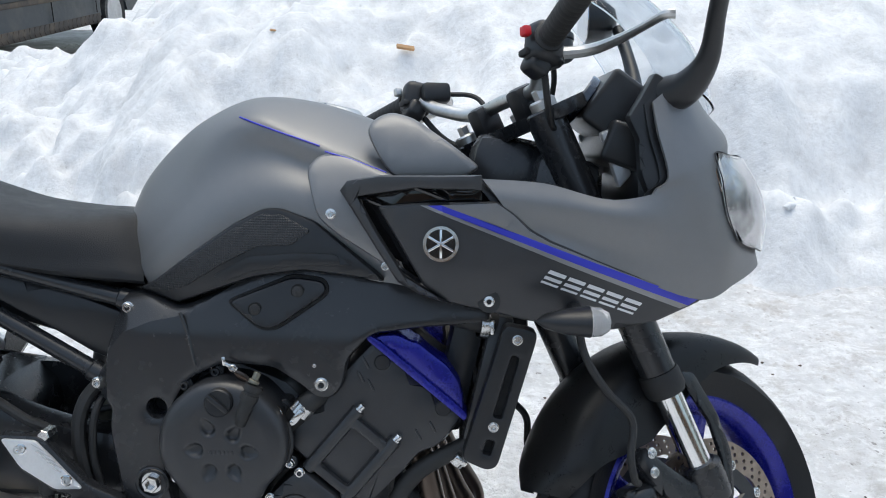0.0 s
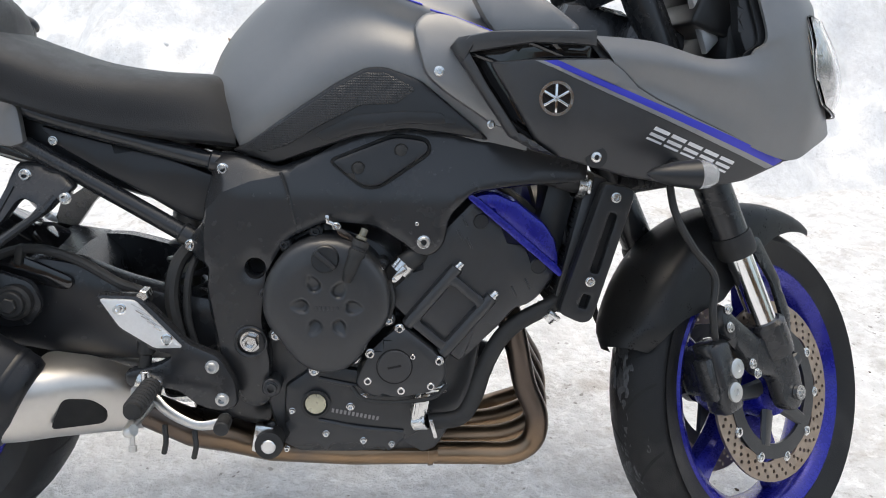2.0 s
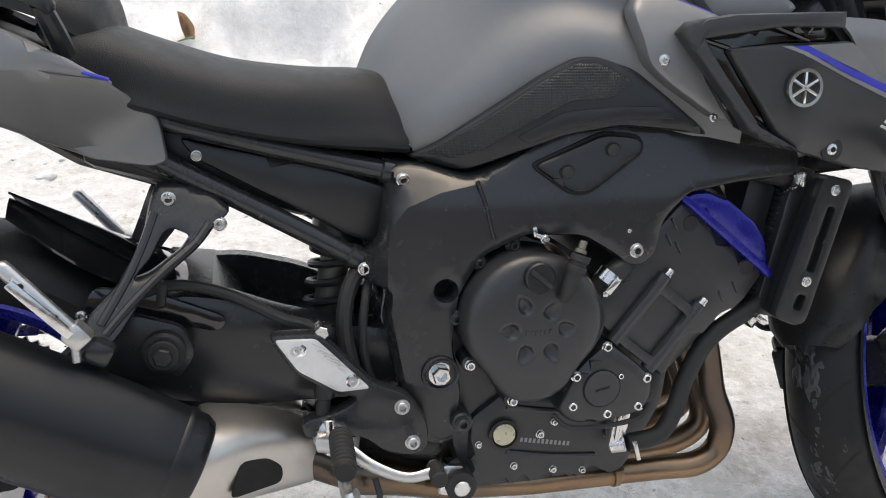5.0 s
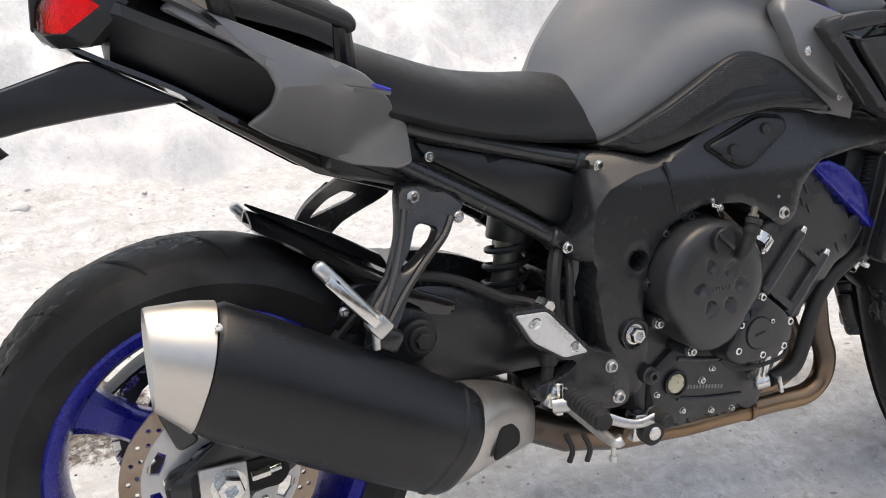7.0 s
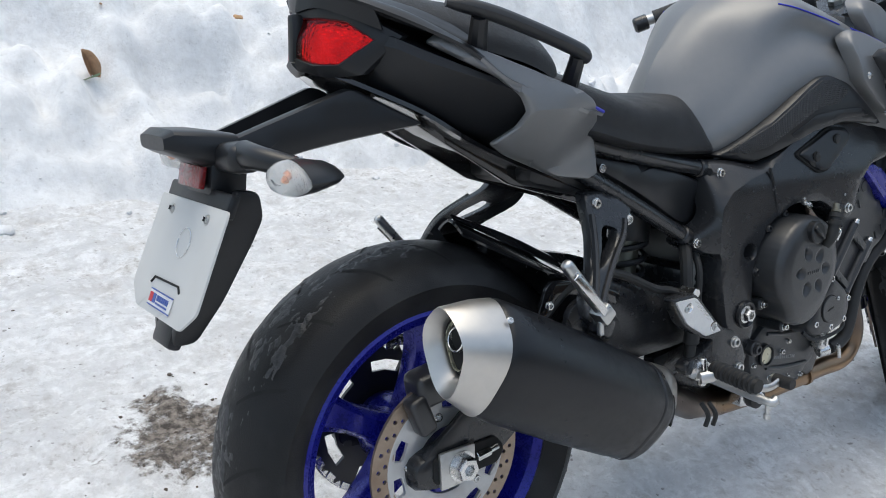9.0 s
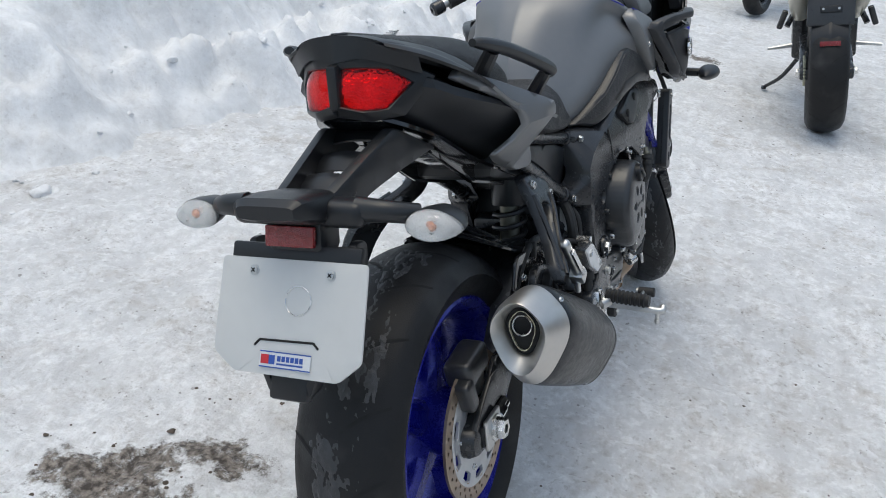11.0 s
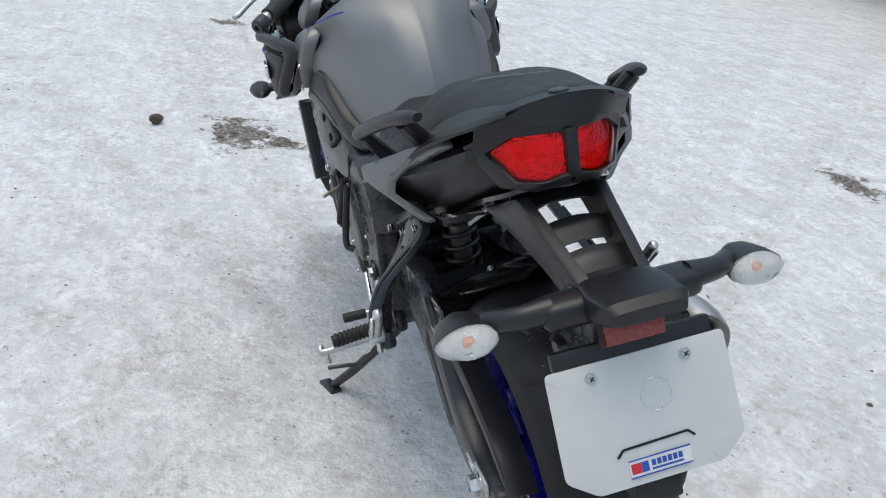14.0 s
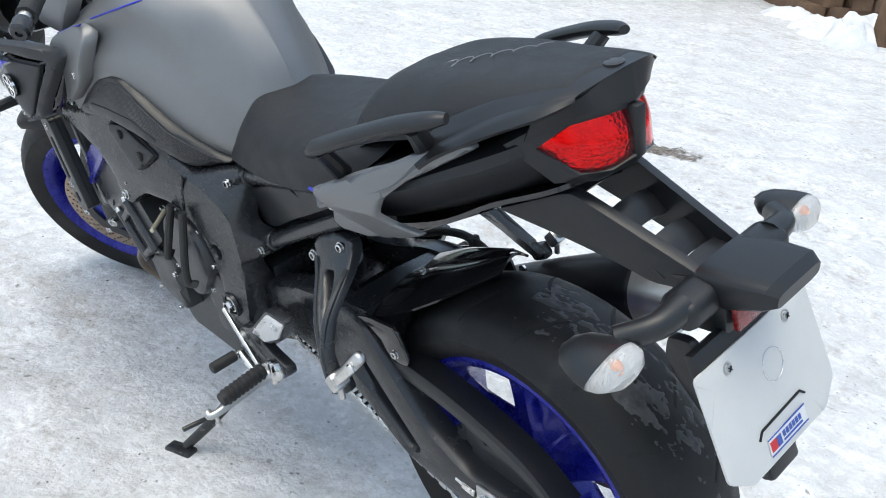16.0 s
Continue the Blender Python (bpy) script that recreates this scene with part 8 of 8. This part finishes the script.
for sg in (-1, 1):
    ic = Vector((-0.250, sg * 0.183, 0.7655))

    def tear(dx, w, h):
        """A ring of the lamp, drawn out to a point at its outer end."""
        out = []
        for k in range(24):
            a = 2 * math.pi * k / 24
            u, v = math.cos(a), math.sin(a)
            out.append(ic + Vector((dx + 0.006 * max(0, u) ** 2, sg * u * w * (0.5 if u < 0 else 0.56), v * h * 0.5 * (1 - 0.30 * max(0, u) ** 2) - 0.004 * max(0, u) ** 2)))
        return out
    ind = P("rear_indicator", joined(tube([(-0.262, sg * 0.085, 0.785), (-0.258, sg * 0.125, 0.783), (-0.232, sg * 0.155, 0.772)], [0.018, 0.0145, 0.014], 12),
                                     loft([tear(dx, w, h) for dx, w, h in ((0.056, 0.006, 0.005), (0.052, 0.026, 0.017), (0.040, 0.050, 0.030), (0.016, 0.068, 0.040), (-0.002, 0.073, 0.0425))])), PLASTIC, None, "black rear indicator with clear lens")
    P("lens", loft([tear(dx, w, h) for dx, w, h in ((-0.002, 0.0715, 0.0415), (-0.012, 0.067, 0.038), (-0.020, 0.05, 0.028), (-0.024, 0.02, 0.011), (-0.025, 0.004, 0.003))]), PALELENS, ind, "clear indicator lens")
    P("bowl", loft([tear(dx, w, h) for dx, w, h in ((-0.004, 0.066, 0.038), (0.002, 0.05, 0.030), (0.006, 0.02, 0.012))]), BOWL, ind)
    P("bulb", loft([[ic + Vector((dx, u.y, u.z)) for u in oval((0, 0, 0), w, h, 14, 2)] for dx, w, h in ((0.004, 0.010, 0.008), (-0.004, 0.012, 0.009), (-0.008, 0.006, 0.004))]), ORANGE, ind)

# ---- other vehicles and the yard ----
CARPAINT = material("dull_slate_car_paint", (0.035, 0.042, 0.05), 0.4, 0.2, 0.15, 20, 0.05, 300, (0.12, 0.11, 0.10), 0.5, 3)
CARTRIM = material("muddy_sill", (0.07, 0.06, 0.052), 0.8, 0.0, 0.4, 30, 0.3, 200, (0.2, 0.15, 0.1), 0.6, 5)
WINDOW = material("dark_car_glass", (0.01, 0.012, 0.014), 0.06, 0.0, 0.05, 20, coat=1.0)
PALEGOLD = material("dull_champagne_paint", (0.42, 0.41, 0.35), 0.35, 0.6, 0.1, 60, 0.05, 500)
YELLOW = material("chipped_yellow_paint", (0.62, 0.36, 0.02), 0.55, 0.0, 0.25, 20, 0.2, 200, (0.14, 0.08, 0.04), 0.7, 6)
RUST = material("rusty_steel", (0.16, 0.07, 0.045), 0.8, 0.2, 0.4, 25, 0.4, 150, (0.05, 0.035, 0.03), 0.6, 4)
PLANK = material("weathered_plank", (0.14, 0.085, 0.05), 0.85, 0.0, 0.4, 14, 0.5, 90, (0.05, 0.04, 0.035), 0.5, 5)
# wet slush, darkened to carry the painted shadow under the car
SHADEDSLUSH = material("shadowed_slush", (0.06, 0.055, 0.052), 0.35, 0.0, 0.4, 14, 0.6, 40, (0.5, 0.5, 0.5), 0.6, 4)
TARP = material("dark_drum_plastic", (0.02, 0.024, 0.03), 0.5, 0.0, 0.3, 12, 0.2, 60, (0.1, 0.1, 0.1), 0.3, 4)


def car(x, y, turn):
    """A saloon car; its own x runs towards its front."""
    root = new("car")
    root.matrix_world = pose(x, y, 0.0, 0, 0, turn)
    tagged(root, "dusty slate-grey car parked behind the snow bank", "car")
    side = [(-2.4, 0.45), (-2.42, 0.8), (-2.3, 1.0), (-1.7, 1.05), (-1.05, 1.42), (0.4, 1.46), (1.15, 1.05), (2.2, 0.9), (2.4, 0.68), (2.38, 0.35), (1.95, 0.29)]
    for cx in (1.5, -1.5):
        side += [(cx + 0.37 * math.cos(a), 0.31 + 0.37 * math.sin(a)) for a in [math.pi * k / 12 for k in range(13)]]
    side += [(-2.0, 0.29)]
    body = part("body", plate(side, lambda u, z: 0.84 - max(0, z - 0.9) * 0.35 - 0.35 * max(0, 0.4 - z) ** 1.0 * 0.3, 1.66, 0.05, 0.16, -1), CARPAINT, root)
    for sg in (-1, 1):
        part("window", plate([(-1.25, 1.04), (-0.85, 1.33), (0.3, 1.36), (0.85, 1.04)], lambda u, z: 0.846 - max(0, z - 0.9) * 0.35, 0.01, 0.004, 0.12, sg), WINDOW, root)
        part("sill", plate([(-1.1, 0.34), (1.1, 0.34), (1.1, 0.24), (-1.1, 0.24)], 0.845, 0.05, 0.012, 0.1, sg), CARTRIM, root, "mud-stained sill")
        for u in (-1.0, 0.02, 1.06):
            part("door_seam", block((u, sg * 0.841, 0.66), (0.012, 0.008, 0.62), (0, 0, 0), 0.002), HOLESHADE, root)
        part("side_moulding", block((0, sg * 0.848, 0.56), (2.1, 0.02, 0.05), (0, 0, 0), 0.008), CARTRIM, root)
        part("door_handle", block((0.2, sg * 0.85, 0.86), (0.16, 0.03, 0.03), (0, 0, 0), 0.01), CARPAINT, root)
        for u in (1.5, -1.5):
            c = Vector((u, sg * 0.74, 0.3))
            wheel = part("wheel", lathe([(0.20, -0.08), (0.28, -0.095), (0.3, -0.06), (0.3, 0.06), (0.28, 0.095), (0.20, 0.08)], c, (0, 1, 0), 40, True), RUBBER, root)
            part("hub_cap", lathe([(0, 0.02), (0.06, 0.025), (0.12, 0.01), (0.2, 0.03), (0.205, -0.01), (0, -0.02)], c + Vector((0, sg * 0.06, 0)), (0, sg, 0), 36), CARRIER, wheel)
    return root


car(-3.66, 7.55, -91.5)
# sheet of wet slush; the car's underbody shadow is painted into its colour
slush_shadow = part("shaded_slush_patch", plate([(-4.6, 4.9), (-4.6, 9.8), (-2.3, 9.8), (-2.2, 6.2), (-2.5, 4.9)], 0.0, 0.004, 0.001, 0.4, -1), SHADEDSLUSH)
slush_shadow.data.transform(Matrix.Rotation(radians(-90), 4, "X"))
slush_shadow.location.z = 0.03
tagged(slush_shadow, "wet slush with the parked car's shadow painted in", "slush", kind="structure")


def other_bike(x, y, turn, lean, tyre_w, label, plate_col, case_col):
    """A second motorcycle, seen from behind at a distance; its own x runs forwards."""
    root = new("motorcycle")
    root.matrix_world = pose(x, y, 0.0, 0, 0, turn) @ pose(0, 0, 0.004, -lean, 0, 0)
    tagged(root, label, "motorcycle", "motorcycles parked beyond")
    q = lambda name, bm, mat, parent=None, lab="": part(name, bm, mat, parent or root, lab)
    for cx, R, w, nm in ((0.0, 0.318, tyre_w, "rear_wheel"), (1.42, 0.3, 0.12, "front_wheel")):
        c = Vector((cx, 0, R))
        wh = q(nm, rim_mesh(c, R - 0.1, w * 0.78), FRAME)
        q("tyre", tyre_mesh(c, R, w, R - 0.098)[0], RUBBER, wh)
        tagged(q("tread", tread_bars(c, R, w, 15, 8), HOLESHADE, wh), kind="stuff")
        for i in range(5):
            q("spoke", spoke_mesh(c, 0.3 + i * 2 * math.pi / 5, 0.03, R - 0.11, 0.045, 0.04, 0.0), FRAME, wh)
        q("brake_disc", lathe([(0.09, 0), (0.14, 0), (0.14, 0.005), (0.09, 0.005)], c + Vector((0, -0.075, 0)), (0, 1, 0), 40, True), DISC, wh)
    for sg in (-1, 1):
        q("swingarm", plate(rounded([(-0.06, 0.34), (-0.06, 0.285), (0.1, 0.27), (0.5, 0.34), (0.5, 0.45), (0.2, 0.40)], 0.02), tyre_w / 2 + 0.035, 0.04, 0.01, 0.05, sg), FRAME)
        q("axle_nut", hexnut((0, sg * (tyre_w / 2 + 0.036), 0.318), (0, sg, 0), 0.02, 0.02), STEEL)
        q("footrest", tube([(0.50, sg * 0.15, 0.38), (0.49, sg * 0.20, 0.375), (0.48, sg * 0.30, 0.365)], [0.014, 0.012, 0.009], 10), ALU)
        q("pillion_hanger", tube([(0.30, sg * 0.12, 0.68), (0.30, sg * 0.16, 0.60), (0.26, sg * 0.20, 0.52)], 0.015, 10), FRAME)
        q("pillion_footrest", block((0.25, sg * 0.225, 0.56), (0.03, 0.03, 0.11), (sg * 18, -20, 0), 0.008), FRAME)
        q("fork_leg", tube([(1.42, sg * 0.1, 0.3), (1.30, sg * 0.1, 0.58), (1.15, sg * 0.1, 0.92)], 0.026, 14), FRAME)
        q("frame_beam", plate(rounded([(0.48, 0.30), (0.60, 0.30), (0.62, 0.55), (1.1, 0.80), (1.08, 0.70), (0.95, 0.60), (0.62, 0.68), (0.48, 0.62)], 0.03), 0.17, 0.05, 0.014, 0.05, sg), FRAME)
        q("silencer", loft([oval((0.30, sg * 0.135, 0.60), 0.10, 0.12, 20, 2.4), oval((0.1, sg * 0.14, 0.69), 0.12, 0.14, 20, 2.4), oval((-0.12, sg * 0.145, 0.77), 0.125, 0.145, 20, 2.4), oval((-0.17, sg * 0.145, 0.785), 0.10, 0.12, 20, 2.4)]), case_col, None, "champagne high-mounted silencer")
        q("outlet", rod((-0.155, sg * 0.145, 0.78), (-0.176, sg * 0.145, 0.787), 0.035), HOLESHADE)
        q("handlebar", tube([(1.12, 0, 1.0), (1.12, sg * 0.1, 1.0), (1.06, sg * 0.2, 1.05), (1.0, sg * 0.37, 1.03)], 0.014, 10), FRAME)
        q("mirror", joined(tube([(1.1, sg * 0.18, 1.06), (1.1, sg * 0.26, 1.16), (1.08, sg * 0.32, 1.2)], 0.007, 8), block((1.07, sg * 0.34, 1.22), (0.03, 0.12, 0.07), (0, 0, 0), 0.014)), PLASTIC)
        q("indicator", joined(rod((-0.1, sg * 0.08, 0.80), (-0.1, sg * 0.15, 0.80), 0.008), block((-0.1, sg * 0.17, 0.80), (0.06, 0.06, 0.04), (0, 0, 0), 0.016)), PLASTIC)
    q("engine", joined(block((0.75, 0, 0.42), (0.42, 0.34, 0.30), (0, 0, 0), 0.05), block((0.9, 0, 0.62), (0.22, 0.34, 0.24), (0, 25, 0), 0.03)), ENGINE)
    q("fuel_tank", loft([oval((0.52, 0, 0.80), 0.16, 0.12, 24, 2.6), oval((0.6, 0, 0.86), 0.28, 0.22, 24, 2.6), oval((0.8, 0, 0.90), 0.34, 0.26, 24, 2.6), oval((1.0, 0, 0.88), 0.28, 0.22, 24, 2.6), oval((1.1, 0, 0.85), 0.16, 0.14, 24, 2.6)]), case_col)
    q("seat", loft([oval((-0.12, 0, 0.93), 0.10, 0.05, 24, 3), oval((0.05, 0, 0.91), 0.22, 0.10, 24, 3), oval((0.25, 0, 0.86), 0.26, 0.12, 24, 3), oval((0.45, 0, 0.82), 0.22, 0.10, 24, 3), oval((0.56, 0, 0.83), 0.16, 0.08, 24, 3)]), SEAT)
    q("tail", loft([oval((-0.2, 0, 0.90), 0.10, 0.05, 24, 3), oval((-0.05, 0, 0.86), 0.2, 0.12, 24, 3), oval((0.2, 0, 0.78), 0.24, 0.16, 24, 3), oval((0.4, 0, 0.72), 0.22, 0.12, 24, 3)]), PLASTIC)
    q("headlamp", loft([oval((1.2, 0, 0.9), 0.1, 0.12, 20, 2.2), oval((1.3, 0, 0.9), 0.2, 0.2, 20, 2.2), oval((1.34, 0, 0.89), 0.17, 0.17, 20, 2.2)]), PLASTIC)
    q("plate_holder", moved(block((0, 0, 0), (0.014, 0.22, 0.16), (0, 0, 0), 0.006), pose(-0.16, 0, 0.655, 0, 22, 0)), plate_col, None, "plain grey plate holder")
    q("plate_boss", moved(block((-0.01, 0, 0.0), (0.012, 0.10, 0.035), (0, 0, 0), 0.006), pose(-0.16, 0, 0.655, 0, 22, 0)), PLASTIC)
    for dy in (-0.036, 0.036):
        q("boss_screw", moved(rod((-0.015, dy, 0), (-0.02, dy, 0), 0.006), pose(-0.16, 0, 0.655, 0, 22, 0)), ALU)
    q("rear_fender", skin([[(-0.235, -0.085, 0.48), (-0.20, -0.085, 0.55), (-0.12, -0.085, 0.62), (0.05, -0.08, 0.66)], [(-0.26, 0, 0.475), (-0.225, 0, 0.56), (-0.13, 0, 0.64), (0.05, 0, 0.68)]], 14, 8, 0.005, True), PLASTIC)
    q("reflector", moved(block((0, 0, 0), (0.01, 0.095, 0.024), (0, 0, 0), 0.002), pose(-0.262, 0, 0.505, 0, 12, 0)), RED, None, "red rear reflector")
    chain = []
    for k in range(26):
        f = k / 25
        for zz in (0.375, 0.255):
            chain.append(block((0.02 + 0.5 * f, tyre_w / 2 + 0.012, zz + 0.02 * f), (0.017, 0.012, 0.011), (0, 0, 0), 0.003, 1))
    for k in range(12):
        a = math.pi / 2 + math.pi * (k + 0.5) / 12
        chain.append(block((0.06 * 0 + math.cos(a) * 0.062, tyre_w / 2 + 0.012, 0.315 + math.sin(a) * 0.062), (0.015, 0.012, 0.012), (0, -math.degrees(a), 0), 0.003, 1))
    tagged(q("drive_chain", joined(*chain), BRASS), kind="stuff")
    q("side_stand", joined(tube([(0.62, 0.13, 0.28), (0.68, 0.22, 0.16), (0.76, 0.315, 0.085)], [0.013, 0.012, 0.010], 10), block((0.765, 0.32, 0.08), (0.06, 0.03, 0.012), (lean, 0, 0), 0.004)), FRAME)
    return root


other_bike(3.86, -0.53, 4.0, 13.0, 0.19, "naked motorcycle with a grey plate holder on its side stand", FENDGREY, PALEGOLD)
other_bike(7.62, 0.2, -12.0, 12.0, 0.15, "dark motorcycle parked farther off on the snow", FENDGREY, FRAME)

# scrap yard corner


def drum(x, y, r, h, mat, label):
    ob = part("drum", lathe([(0, 0), (r * 0.96, 0), (r, 0.02), (r, h * 0.33), (r * 1.03, h * 0.35), (r, h * 0.37), (r, h * 0.66), (r * 1.03, h * 0.68), (r, h * 0.7), (r, h - 0.02), (r * 0.96, h), (r * 0.92, h - 0.02), (0, h - 0.02)], (x, y, 0), (0, 0, 1), 32), mat)
    return tagged(ob, label, "drum", "drums")


for x, y, r in ((5.24, -9.15, 0.30), (5.78, -9.5, 0.3), (4.2, -8.95, 0.3), (6.75, -9.7, 0.3)):
    drum(x, y, r, 0.9, TARP, "dark plastic drum standing in the yard")
for x, y, lean_ in ((4.83, -8.94, 3), (4.60, -8.84, -4), (6.45, -9.35, 2), (6.17, -9.43, -3)):
    post = part("yellow_post", joined(block((0, 0, 0.6), (0.09, 0.09, 1.25), (0, 0, 0), 0.01), block((0, 0, 0.01), (0.16, 0.16, 0.02), (0, 0, 0), 0.004)), YELLOW)
    post.matrix_world = pose(x, y, 0, lean_, lean_ / 2, 20)
    tagged(post, "chipped yellow steel post", "post", "yellow posts")
pole = part("rusty_pole", tube([(0, 0, -0.02), (0.0, 0.0, 0.6), (0.0, 0.0, 1.4)], 0.05, 16), RUST)
pole.matrix_world = pose(5.35, -7.74, 0, -3, -8, 0)
tagged(pole, "leaning rusty steel pole", "pole")


def lying(x0, y0, x1, y1, w, h, name, label, category, mat, lift=0.0, roll=0.0):
    """A board or beam from one place on the ground to another."""
    l = math.hypot(x1 - x0, y1 - y0)
    pk = part(name, block((0, 0, 0), (l, w, h), (0, 0, 0), 0.008), mat)
    pk.matrix_world = pose((x0 + x1) / 2, (y0 + y1) / 2, h / 2 + lift, roll, 0, math.degrees(math.atan2(y1 - y0, x1 - x0)))
    return tagged(pk, label, category, category + "s in the yard")


for x0, y0, x1, y1, w in ((6.08, -7.62, 6.40, -8.98, 0.15), (5.67, -7.49, 5.88, -8.11, 0.13), (4.67, -7.61, 4.57, -8.84, 0.07), (4.47, -7.48, 4.53, -8.72, 0.07)):
    lying(x0, y0, x1, y1, w, 0.04, "plank", "weathered red-brown plank lying on the snow", "plank", PLANK, -0.004)
lying(3.94, -8.2, 3.34, -7.76, 0.16, 0.12, "beam", "weathered wooden beam lying in the snow", "beam", PLANK, -0.01, 8)
# a low pile of old boards, snow on top
for k, (x0, y0, x1, y1, h) in enumerate(((3.64, -7.9, 2.9, -7.29, 0.0), (3.6, -8.1, 2.72, -7.45, 0.0), (3.45, -8.3, 2.6, -7.62, 0.0), (3.3, -8.45, 2.5, -7.8, 0.0), (3.58, -8.0, 2.8, -7.4, 0.12), (3.42, -8.2, 2.6, -7.58, 0.12),
                                         (3.3, -8.4, 2.45, -7.74, 0.12), (3.5, -8.12, 2.62, -7.5, 0.24), (3.3, -8.3, 2.5, -7.7, 0.24))):
    lying(x0, y0, x1, y1, 0.2, 0.12, "timber", "old dark timber in a snow-dusted pile", "timber", PLANK, h - 0.004 * k - 0.005, (k % 3 - 1) * 2)
stump = part("gate_post", tube([(0, 0, -0.03), (0.01, 0, 0.5), (0, 0.01, 1.3)], 0.075, 14), PLANK)
stump.matrix_world = pose(1.97, -6.45, 0, 2, -3, 0)
tagged(stump, "dark weathered wooden gate post beside a snow mound", "post")


def heap(x, y, r, h, seed_):
    """A rounded heap of shovelled snow."""
    bm = bmesh.new()
    n, m = 36, 14
    rings = []
    for j in range(m + 1):
        f = j / m
        ring = []
        for i in range(n):
            a = 2 * math.pi * i / n
            q = Vector((math.cos(a) * f, math.sin(a) * f, seed_ * 3.7))
            s = 1 + 0.3 * noise.noise(q * 1.6)
            z = h * math.cos(f * math.pi / 2) ** 0.75 * (1 + 0.5 * noise.noise(q * 3.1)) + h * 0.16 * noise.noise(q * 8) * (1 - f) - 0.03 * f
            ring.append(bm.verts.new((x + r * f * s * math.cos(a), y + r * f * s * math.sin(a), z)))
        rings.append(ring)
    for j in range(m):
        for i in range(n):
            k = (i + 1) % n
            bm.faces.new((rings[j][i], rings[j + 1][i], rings[j + 1][k], rings[j][k]))
    bmesh.ops.remove_doubles(bm, verts=bm.verts, dist=1e-4)
    bmesh.ops.recalc_face_normals(bm, faces=bm.faces)
    for f in bm.faces:
        f.smooth = True
    ob = part("snow_mound", bm, BANKSNOW)
    return tagged(ob, "rounded mound of shovelled white snow", "snow mound", "snow mounds")


for k, (x, y, r, h) in enumerate(((2.12, -6.22, 0.24, 0.22), (2.38, -6.42, 0.24, 0.12), (2.6, -6.75, 0.3, 0.1), (5.52, -7.72, 0.17, 0.13), (3.05, -7.12, 0.3, 0.09), (2.2, -6.9, 0.45, 0.16))):
    heap(x, y, r, h, k + 1)
# most boards are added out of view to darken the horizon the bike reflects
shed = new("added_yard_wall")
tagged(shed, "dark board wall closing the yard, its long runs added out of view", "wall", kind="structure")
for k in range(128):
    part("board", block((-16.0 + 0.25 * k, -10.4 + 0.004 * (k % 3), 1.1), (0.235, 0.03, 2.2 + 0.05 * (k % 4)), (0, 0, 0), 0.004), PLANK, shed)
roof = part("shed_roof", block((6.6, -8.9, 2.75), (9.6, 3.1, 0.08), (6, 0, 0), 0.01), PLANK)
tagged(roof, "weathered board roof over the yard corner", "roof", kind="structure")
for x in (2.0, 6.6, 11.2):
    rp = part("roof_post", block((0, 0, 1.42), (0.12, 0.12, 2.84), (0, 0, 0), 0.01), PLANK)
    rp.matrix_world = pose(x, -10.2, -0.02)
    tagged(rp, "dark wooden post carrying the shed roof", "post", "roof posts")
